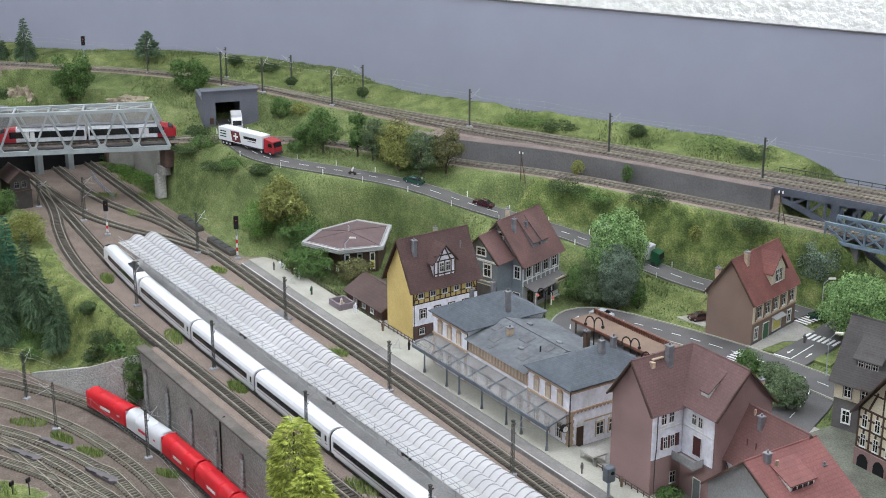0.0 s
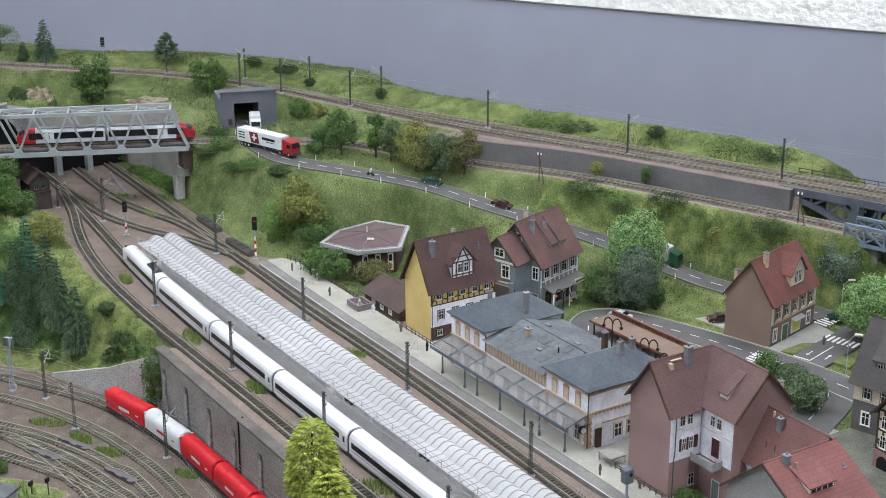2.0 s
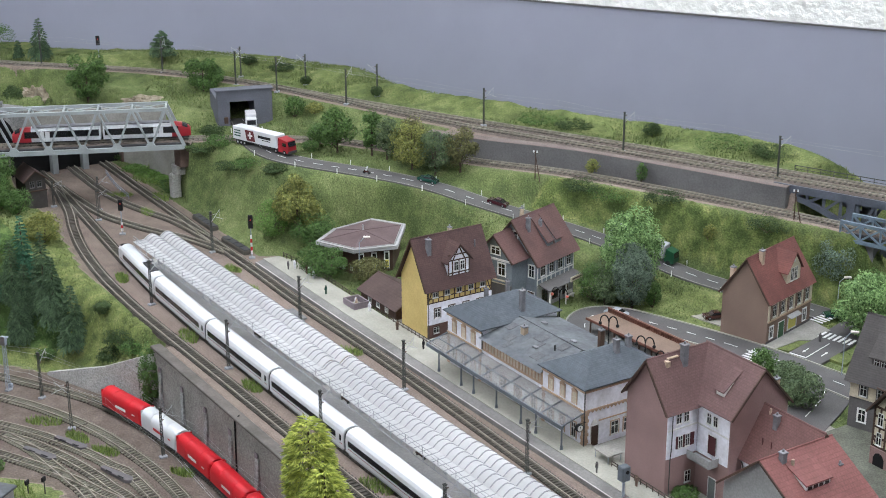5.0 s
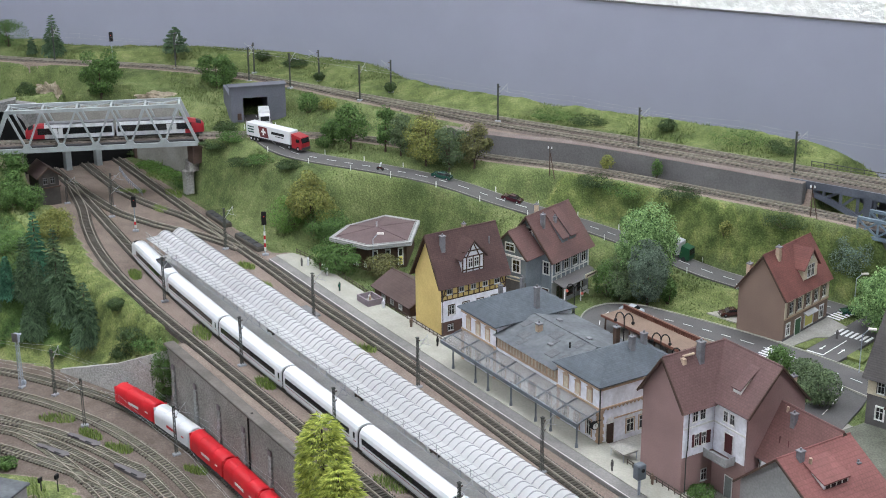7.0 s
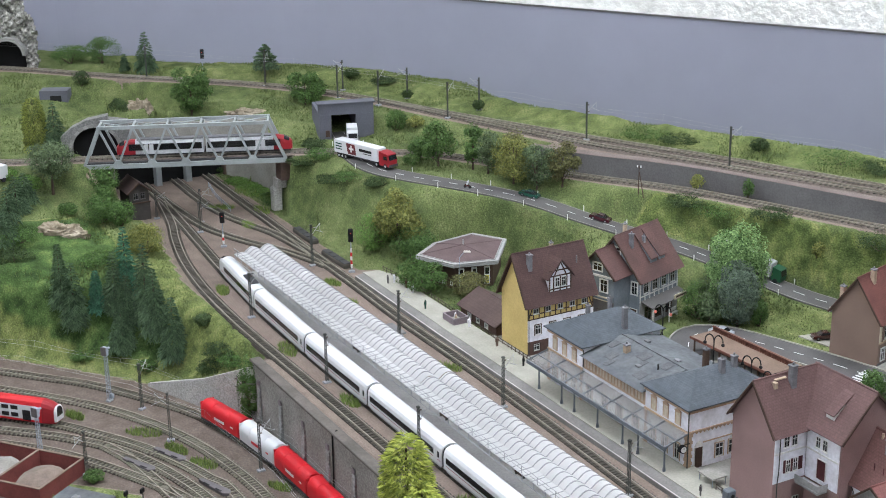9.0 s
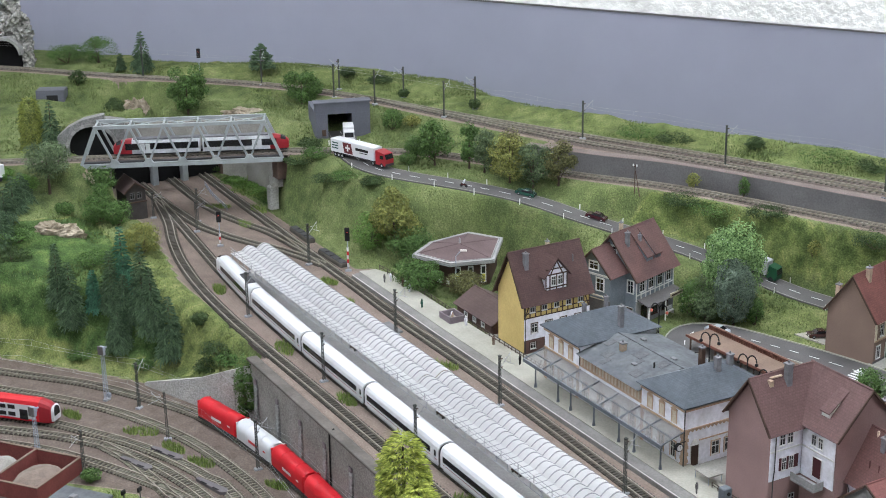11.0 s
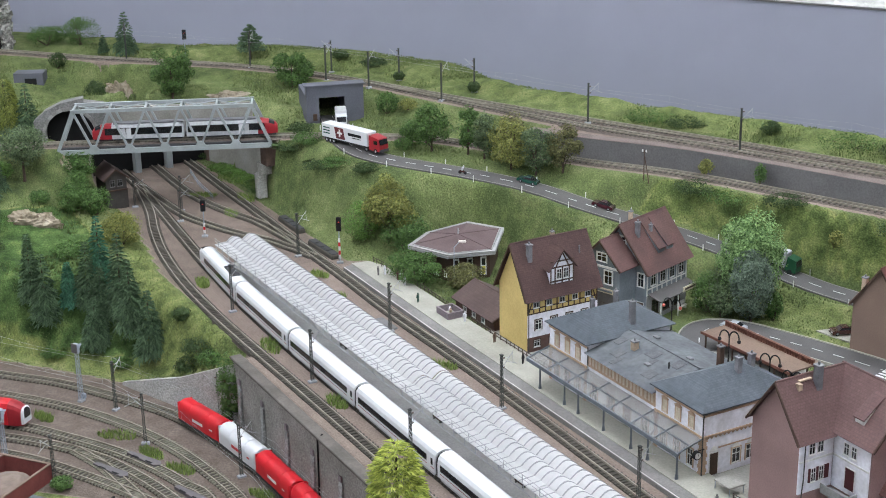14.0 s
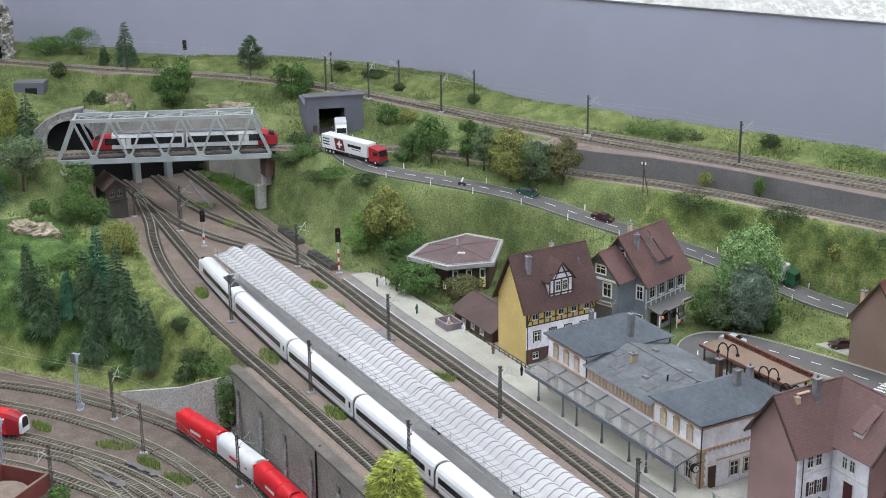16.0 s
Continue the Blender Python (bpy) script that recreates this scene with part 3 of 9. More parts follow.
BANK_WALL = [(-2.87, 1.80, 0), (-2.72, 1.885, 0), (-2.51, 2.015, 0), (-2.10, 2.180, 0), (-2.07, 2.195, 0)]


def line_y(pts, x):
    return np.interp(x, [p[0] for p in pts], [p[1] for p in pts])


def terraces(xy, z, cut):
    """Level strips on both sides of the bank wall, and the drop under the viaduct."""
    x, y = xy[:, 0], xy[:, 1]
    low, wall, high = (line_y(l, x) for l in ([(p.x, p.y) for p in CURVES["branch_line"] if p.x > -3.1], BANK_WALL, TRACKS["upper_siding"]))
    along_wall = (x > -2.86) & (x < -2.06)
    s = along_wall & (y > low) & (y < wall + 0.0165)
    z[s], cut[s] = 0.1505, 1.0
    s = along_wall & (y >= wall + 0.0165) & (y < high)
    z[s], cut[s] = 0.1955, 1.0
    s = (x >= -2.06) & (y > low + 0.012)
    drop = 0.150 - np.clip((y - low - 0.03) / 0.10, 0, 1) * 0.05 - np.clip((x + 2.04) / 0.12, 0, 1) * 0.25
    z[s] = np.maximum(drop, -0.12)[s]
    crest = line_y([(-4.12, 1.411), (-3.945, 1.648), (-3.605, 1.844), (-3.193, 1.957), (-2.853, 2.101), (-2.493, 2.287), (-2.184, 2.400), (-1.0, 2.90)], x)
    fall = 0.9 * np.clip((x + 3.7) / 0.6, 0, 1)
    z[:] = np.where((y > crest + 0.02) & (x > -3.7), np.minimum(z, 0.235 - 0.02 * np.clip((x + 3.7) / 0.6, 0, 1) - (y - crest - 0.02) * fall), z)
    s = (x > -2.15) & (y > high + 0.06)
    z[s] = np.minimum(z, 0.205 - np.clip((x + 2.15) / 0.035, 0, 1) * 0.32)[s]


def heights(xy):
    """Ground height at many places, and how much they are cut by track or road."""
    z, cut = np.zeros(len(xy)), np.zeros(len(xy))
    for a in range(0, len(xy), 4000):
        q = xy[a:a + 4000]
        d = np.hypot(q[:, None, 0] - SAMPLES[None, :, 0], q[:, None, 1] - SAMPLES[None, :, 1])
        w = 1.0 / np.maximum(d - SAMPLES[None, :, 3], 0.004) ** 3.2
        zz = (w * SAMPLES[None, :, 2]).sum(1) / w.sum(1)
        d2 = np.hypot(q[:, None, 0] - FLAT[None, :, 0], q[:, None, 1] - FLAT[None, :, 1]) - FLAT[None, :, 3]
        i = d2.argmin(1)
        k = np.clip(1 - d2[np.arange(len(q)), i] / 0.02, 0, 1)
        zz = zz * (1 - k) + (FLAT[i, 2] - 0.0015) * k
        z[a:a + 4000], cut[a:a + 4000] = zz, np.where(FLAT[i, 3] > 0.035, k * 0.5, k) * (np.abs(zz - FLAT[i, 2]) < 0.010)
    terraces(xy, z, cut)
    flat = inside(xy, STATION)
    z[flat], cut[flat] = 0.0, 0.0
    low = xy[:, 1] < np.array([yard_edge(x) for x in xy[:, 0]])
    z[low], cut[low] = YARD, 1.0
    return z, cut


def ground(x, y):
    return float(heights(np.array([[x, y]]))[0][0])


# ---- room ----
def room():
    g = G().box(-6.5, -3.2, -0.86, 3.2, 5.2, -0.82)
    single("floor", g, M["room"], "plain grey floor under the layout", "floor", kind="structure")
    single("ceiling", G().box(-6.5, -3.2, 1.95, 3.2, 5.2, 2.0), M["room"], "plain white ceiling", "ceiling", kind="structure")
    for n, b in (("wall_west", (-6.6, -3.2, -0.82, -6.5, 5.2, 1.95)), ("wall_east", (3.2, -3.2, -0.82, 3.3, 5.2, 1.95)),
                 ("wall_south", (-6.5, -3.3, -0.82, 3.2, -3.2, 1.95)), ("wall_north", (-6.5, 5.2, -0.82, 3.2, 5.3, 1.95))):
        single(n, G().box(*b), M["room"], "plain pale wall of the room", "wall", kind="structure")
    lamp = thing("ceiling_light", pose(-3.4, 0.55, 1.9, 0, 0, 25), "long fluorescent ceiling light with white housing", "ceiling light", "ceiling lights")
    part("housing", G().soft(-0.85, -0.22, 0.0, 0.85, 0.22, 0.05, 0.01), M["frame_white"], lamp)
    part("diffuser", G().box(-0.83, -0.2, -0.012, 0.83, 0.2, -0.001), M["lamp_panel"], lamp)
    for x, y in ((-1.6, 0.9), (-2.0, 2.6), (-3.6, -0.9), (-1.2, -0.9), (0.2, 1.6)):
        copy_thing(lamp, pose(x, y, 1.9, 0, 0, 25))


room()

# ---- ground ----
def ground_material():
    m = bpy.data.materials.new("grass_and_gravel")
    m.use_nodes = True
    nt = m.node_tree
    N = lambda k: nt.nodes.new(k)
    L = nt.links.new
    b = nt.nodes["Principled BSDF"]
    co, at = N("ShaderNodeTexCoord"), N("ShaderNodeAttribute")
    at.attribute_name = "cover"

    def noise_node(scale, detail=5):
        n = N("ShaderNodeTexNoise"); n.inputs["Scale"].default_value = scale; n.inputs["Detail"].default_value = detail
        L(co.outputs["Object"], n.inputs["Vector"])
        return n

    def ramp(fac, *stops):
        r = N("ShaderNodeValToRGB")
        while len(r.color_ramp.elements) < len(stops):
            r.color_ramp.elements.new(0.5)
        for e, (p, c) in zip(r.color_ramp.elements, stops):
            e.position, e.color = p, (*c, 1)
        L(fac, r.inputs["Fac"])
        return r.outputs["Color"]

    def mix(a, c, fac, blend="MIX"):
        k = N("ShaderNodeMix"); k.data_type, k.blend_type = "RGBA", blend
        L(a, k.inputs["A"]); L(c, k.inputs["B"])
        if isinstance(fac, float):
            k.inputs["Factor"].default_value = fac
        else:
            L(fac, k.inputs["Factor"])
        return k.outputs["Result"]

    big, mid, tiny = noise_node(5.0), noise_node(28.0), noise_node(300.0, 4)
    grass = mix(ramp(big.outputs["Fac"], (0.38, (0.052, 0.074, 0.028)), (0.50, (0.118, 0.152, 0.060)), (0.68, (0.185, 0.215, 0.094))),
                ramp(mid.outputs["Fac"], (0.3, (0.050, 0.070, 0.026)), (0.5, (0.112, 0.146, 0.055)), (0.70, (0.205, 0.218, 0.104))), 0.5)
    light = N("ShaderNodeMapRange"); light.inputs["From Min"].default_value, light.inputs["From Max"].default_value = 1.2, 2.0
    L(at.outputs["Fac"], light.inputs["Value"])
    grass = mix(grass, ramp(mid.outputs["Fac"], (0.36, (0.070, 0.095, 0.030)), (0.52, (0.145, 0.172, 0.058)), (0.66, (0.215, 0.225, 0.092))), light.outputs[0])
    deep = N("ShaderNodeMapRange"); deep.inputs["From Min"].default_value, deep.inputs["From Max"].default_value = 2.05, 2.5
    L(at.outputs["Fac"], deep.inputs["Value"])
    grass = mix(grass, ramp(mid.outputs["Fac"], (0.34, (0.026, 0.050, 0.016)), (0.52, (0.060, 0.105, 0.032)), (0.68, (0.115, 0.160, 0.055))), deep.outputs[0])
    speck = ramp(tiny.outputs["Fac"], (0.32, (0.30, 0.32, 0.27)), (0.5, (0.88, 0.88, 0.83)), (0.68, (1.6, 1.6, 1.45)))
    grass = mix(grass, speck, 0.55, "MULTIPLY")
    gravel = mix(ramp(big.outputs["Fac"], (0.35, (0.170, 0.131, 0.115)), (0.65, (0.226, 0.178, 0.158))),
                 ramp(mid.outputs["Fac"], (0.35, (0.162, 0.127, 0.111)), (0.7, (0.240, 0.191, 0.168))), 0.5)
    # Darker yard gravel: dirt and the wall's shade, both put into the colour.
    shade_dirt = N("ShaderNodeMapRange"); shade_dirt.inputs["From Min"].default_value, shade_dirt.inputs["From Max"].default_value = -0.2, -0.8
    L(at.outputs["Fac"], shade_dirt.inputs["Value"])
    gravel = mix(gravel, ramp(mid.outputs["Fac"], (0.35, (0.106, 0.084, 0.073)), (0.7, (0.150, 0.120, 0.105))), shade_dirt.outputs[0])
    gravel = mix(gravel, speck, 0.34, "MULTIPLY")
    edge = N("ShaderNodeMath"); edge.operation = "MULTIPLY_ADD"
    sm = noise_node(90.0)
    L(sm.outputs["Fac"], edge.inputs[0]); edge.inputs[1].default_value = 0.5; L(at.outputs["Fac"], edge.inputs[2])
    cut = N("ShaderNodeMapRange"); cut.inputs["From Min"].default_value, cut.inputs["From Max"].default_value = 0.70, 0.80
    L(edge.outputs[0], cut.inputs["Value"])
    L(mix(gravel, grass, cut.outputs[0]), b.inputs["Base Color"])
    b.inputs["Roughness"].default_value = 0.95
    b.inputs["Specular IOR Level"].default_value = 0.15
    bp = N("ShaderNodeBump"); bp.inputs["Strength"].default_value = 0.9; bp.inputs["Distance"].default_value = 0.0030
    L(tiny.outputs["Fac"], bp.inputs["Height"]); L(bp.outputs["Normal"], b.inputs["Normal"])
    return m


M["ground"] = ground_material()
X0, X1, Y0, Y1, STEP = -5.2, -0.9, -0.1, 3.2, 0.0105


def cover_at(xy, z, cut):
    """1 where grass grows, 0 on bare gravel."""
    c = np.ones(len(xy))
    x, y = xy[:, 0], xy[:, 1]
    station = (inside(xy, STATION) & (y < np.interp(x, [-2.80, -2.76], [1.300, 1.345]))) | ((x > -2.45) & (y < 0.96) & (y > 0.90))
    c[station] = 0.0
    c[station & (x < -2.82)] = -0.5
    bank = ~station & (y < 1.02) & (x < -2.43) & (x > -3.3)
    verge = (x > -2.2) & (x < -1.85) & (y > 1.78) & (y < 2.02) & (z < 0.05)
    ridge = (y > np.interp(x, [-4.2, -3.1, -2.0], [1.25, 1.84, 2.28]))
    edge = np.array([yard_edge(v) for v in x])
    c[verge | ridge] = 1.5
    c[bank] = 1.15
    c[bank & ((y < edge + 0.10) | (y > np.interp(x, [-3.2, -2.95, -2.43], [0.93, 0.885, 0.86])))] = 1.85
    c = np.where(cut > 0.2, np.minimum(c, 1.15 - cut), c)
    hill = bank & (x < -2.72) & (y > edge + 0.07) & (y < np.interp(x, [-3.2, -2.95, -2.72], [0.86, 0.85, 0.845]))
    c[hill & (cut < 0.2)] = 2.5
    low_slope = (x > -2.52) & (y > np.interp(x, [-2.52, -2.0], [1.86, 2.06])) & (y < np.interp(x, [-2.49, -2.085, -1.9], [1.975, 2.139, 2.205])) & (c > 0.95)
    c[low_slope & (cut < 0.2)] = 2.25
    c[y < edge] = -1.0
    for px, py, rx, ry, a in ((-2.305, 0.575, 0.105, 0.020, 38), (-2.24, 0.60, 0.060, 0.016, 40), (-2.31, 0.535, 0.07, 0.02, 38)):
        ca, sa = math.cos(math.radians(a)), math.sin(math.radians(a))
        u, v = ((x - px) * ca + (y - py) * sa) / rx, (-(x - px) * sa + (y - py) * ca) / ry
        c[(u * u + v * v < 1) & (y < edge)] = 1.6
    return c


def build_ground():
    xs, ys = np.arange(X0, X1, STEP), np.arange(Y0, Y1, STEP)
    gx, gy = np.meshgrid(xs, ys, indexing="ij")
    xy = np.stack([gx.ravel(), gy.ravel()], 1)
    z, cut = heights(xy)
    cover = cover_at(xy, z, cut)
    bump = np.array([noise.noise(Vector((p[0] * 30, p[1] * 30, 0))) for p in xy]) * 0.004 + np.array([noise.noise(Vector((p[0] * 9, p[1] * 9, 5))) for p in xy]) * 0.010
    z = z + 0.7 * bump * (1 - cut) * (1 - np.minimum(cut * 4, 1)) * cover * (z > 0.008)
    nx, ny = len(xs), len(ys)
    i, j = np.meshgrid(np.arange(nx - 1), np.arange(ny - 1), indexing="ij")
    k = (i * ny + j).ravel()
    faces = np.stack([k, k + ny, k + ny + 1, k + 1], 1)
    me = bpy.data.meshes.new("ground")
    me.from_pydata(np.column_stack([xy, z]).tolist(), [], faces.tolist())
    me.materials.append(M["ground"])
    at = me.attributes.new("cover", "FLOAT", "POINT")
    at.data.foreach_set("value", cover.astype(np.float32))
    me.shade_smooth()
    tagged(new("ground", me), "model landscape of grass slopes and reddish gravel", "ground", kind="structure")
    single("table_skirt", G().box(X0, Y0 - 0.02, -0.82, X1, Y0 - 0.001, -0.15).box(X1 - 0.01, Y0, -0.82, X1 + 0.01, Y1, -0.16), M["wood_dark"], "dark board skirt of the layout table", "skirt", kind="structure")


build_ground()


# ---- backdrop ----
def backdrop():
    pts = [(-0.8, 3.59, 0), (-2.5, 2.63, 0), (-3.4, 2.11, 0), (-3.97, 1.77, 0), (-4.33, 1.46, 0), (-4.69, 1.13, 0), (-4.94, 0.62, 0), (-5.1, 0.0, 0)]
    path = spline(pts, 0.05)
    single("backdrop", G().sweep([(0, -0.15), (0, 0.433), (0.008, 0.433), (0.008, -0.15)], path), M["backdrop"], "plain blue-grey painted backdrop board", "backdrop", kind="structure")
    single("backdrop_trim", G().sweep([(-0.003, 0.4335), (-0.003, 0.437), (0.02, 0.437), (0.02, 0.4335)], path), M["concrete_dark"], "thin dark edge strip on top of the backdrop", "trim", kind="structure")
    single("plaster_wall", G().sweep([(0.004, 0.4375), (0.008, 1.9), (0.10, 1.9), (0.10, 0.4375)], path), M["plaster"], "rough white plastered wall above the backdrop", "wall", kind="structure")


backdrop()


# ---- tracks ----
def build_track(key, nearest=0, bed=True, label="railway track with dark sleepers and steel rails"):
    c = CURVES[key]
    t = thing(key, Matrix(), label, "railway track", "railway tracks", "structure")
    upper = key.startswith(("upper", "branch"))
    if bed:
        part("ballast_bed", G().sweep([(-0.0190, -0.004), (-0.0150, 0.0016), (0.0150, 0.0016), (0.0190, -0.004)] if upper else [(-0.0155, -0.004), (-0.0128, 0.0019), (0.0128, 0.0019), (0.0155, -0.004)], c[::3] + [c[-1]]), M["bed_brown" if upper else "bed_dark"], t)
    wood = M["sleeper_pale" if key.startswith("yard") else "sleeper"]
    sw = 0.0021 if upper else 0.0015
    stride = 0.0112 if upper else 0.0
    for s in (-1, 1):
        prof = [(s * 0.00825 - 0.0012, 0.0036), (s * 0.00825 - 0.0009, 0.0066), (s * 0.00825 + 0.0009, 0.0066), (s * 0.00825 + 0.0012, 0.0036)]
        part("rail", G().sweep(prof, c[::2] + [c[-1]]), M["rail"], t)
    rest = G()
    one = mesh_of("sleeper", G().soft(-0.0015, -0.0150, 0.0012, 0.0015, 0.0150, 0.0040, 0.0004), wood) if nearest else None
    done = 0
    gone = stride
    for a, b in zip(c, c[1:]):
        d = b - a
        gone += d.length
        if gone < stride:
            continue
        gone = 0.0
        m = Matrix.Translation(a) @ Matrix.Rotation(math.atan2(d.y, d.x), 4, "Z")
        if nearest and a.x < -1.55 and done < nearest:
            ob = part("sleeper", one, None, t)
            ob.matrix_basis = m
            done += 1
        else:
            rest.box(-sw, -0.0150, 0.0012, sw, 0.0150, 0.0040, m)
    if rest.f:
        tagged(part("sleepers", rest, wood, t), kind="stuff")
    return t


# ---- walls of stone and concrete ----
def walls():
    w = thing("retaining_wall", Matrix(), "tall grey stone retaining wall with buttresses and coping", "retaining wall", kind="structure")
    part("masonry", G().box(-2.43, 0.9005, YARD - 0.01, -0.95, 0.9175, 0.0005), M["stone"], w)
    part("coping", G().soft(-2.435, 0.896, 0.001, -0.95, 0.918, 0.005, 0.0012), M["coping"], w)
    for x in np.arange(-2.40, -1.2, 0.105):
        part("buttress", G().ext([(x - 0.0055, 0.8998, YARD), (x - 0.0055, 0.8998, -0.038), (x - 0.0055, 0.8978, -0.042), (x - 0.0075, 0.893, YARD)], (0.0125, 0, 0)), M["buttress_stone"], w)
        part("buttress_cap", G().soft(x - 0.0050, 0.8968, -0.0378, x + 0.0058, 0.8998, -0.028, 0.0010), M["mauve"], w)
    part("drain_pipe", G().tube((-2.061, 0.8985, 0.0), (-2.062, 0.8975, -0.125), 0.0016, None, 8).tube((-2.061, 0.8985, 0.0), (-2.061, 0.908, 0.006), 0.0016, None, 8), M["black"], w)
    wedge = G().ext([(-2.735, 0.779, YARD - 0.01), (-2.428, 0.899, YARD - 0.01), (-2.428, 0.901, -0.010), (-2.575, 0.846, -0.080), (-2.735, 0.781, YARD + 0.006)], (-0.003, 0.008, 0))
    single("wing_wall", wedge, M["stone_pale"], "sloping pale grey stone wing wall under the bank", "wing wall", kind="structure")
    low = spline(BANK_WALL, 0.02)
    single("track_shoulder", G().sweep([(-0.0005, 0.1972), (-0.0005, 0.1980), (-0.030, 0.1985), (-0.030, 0.1972)], low), M["ballast"], "gravel shoulder beside the upper tracks", "gravel", kind="structure")
    single("bank_wall", G().sweep([(0, 0.130), (0, 0.197), (-0.030, 0.197), (-0.030, 0.130)], low), M["concrete_dark"], "dark grey concrete wall between two track levels", "retaining wall", kind="structure")


walls()


# ---- platforms ----
def platforms():
    p = thing("island_platform", Matrix(), "long grey concrete island platform with white edge", "platform", kind="structure")
    part("slab", G().ext([(-2.88, 1.062, 0.0), (-2.60, 1.038, 0.0), (-2.2, 1.031, 0.0), (-0.95, 1.029, 0.0), (-0.95, 1.135, 0.0), (-2.2, 1.135, 0.0), (-2.88, 1.120, 0.0)], (0, 0, 0.011)), M["platform_grey"], p)
    q = thing("station_platform", Matrix(), "pale concrete station platform beside the rails", "platform", kind="structure")
    part("slab", G().ext([(-2.752, 1.2925, 0.0), (-2.36, 1.2865, 0.0), (-0.95, 1.2845, 0.0), (-0.95, 1.345, 0.0), (-2.70, 1.345, 0.0), (-2.745, 1.33, 0.0)], (0, 0, 0.009)), M["platform"], q)
    part("edge_slab", G().ext([(-2.74, 1.268, 0.0), (-2.36, 1.262, 0.0), (-0.95, 1.258, 0.0), (-0.95, 1.2840, 0.0), (-2.36, 1.2860, 0.0), (-2.748, 1.2920, 0.0)], (0, 0, 0.0080)), M["edge_asphalt"], q)
    part("edge_line", G().ext([(-2.74, 1.2690, 0.0081), (-2.36, 1.2632, 0.0081), (-0.95, 1.2592, 0.0081), (-0.95, 1.2608, 0.0081), (-2.36, 1.2648, 0.0081), (-2.74, 1.2706, 0.0081)], (0, 0, 0.0004)), M["platform_grey"], q)
    single("square_paving", G().ext([(-1.47, 1.47, -0.002), (-0.96, 1.47, -0.002), (-0.96, 1.80, -0.002), (-1.465, 1.80, -0.002)], (0, 0, 0.0062)), M["paving_green"], "worn greenish grey cobbled square", "pavement", kind="structure")
    single("station_forecourt", G().box(-2.05, 1.347, -0.001, -0.95, 1.735, 0.003).box(-2.3, 1.347, -0.001, -2.0501, 1.60, 0.003), M["concrete"], "grey paved forecourt round the station buildings", "pavement", kind="structure")


platforms()
single("track_crossing", G().soft(-2.462, 1.148, -0.001, -2.400, 1.219, 0.0035, 0.001), M["dark_slab"], "dark grey board crossing between the platforms", "crossing", kind="structure")


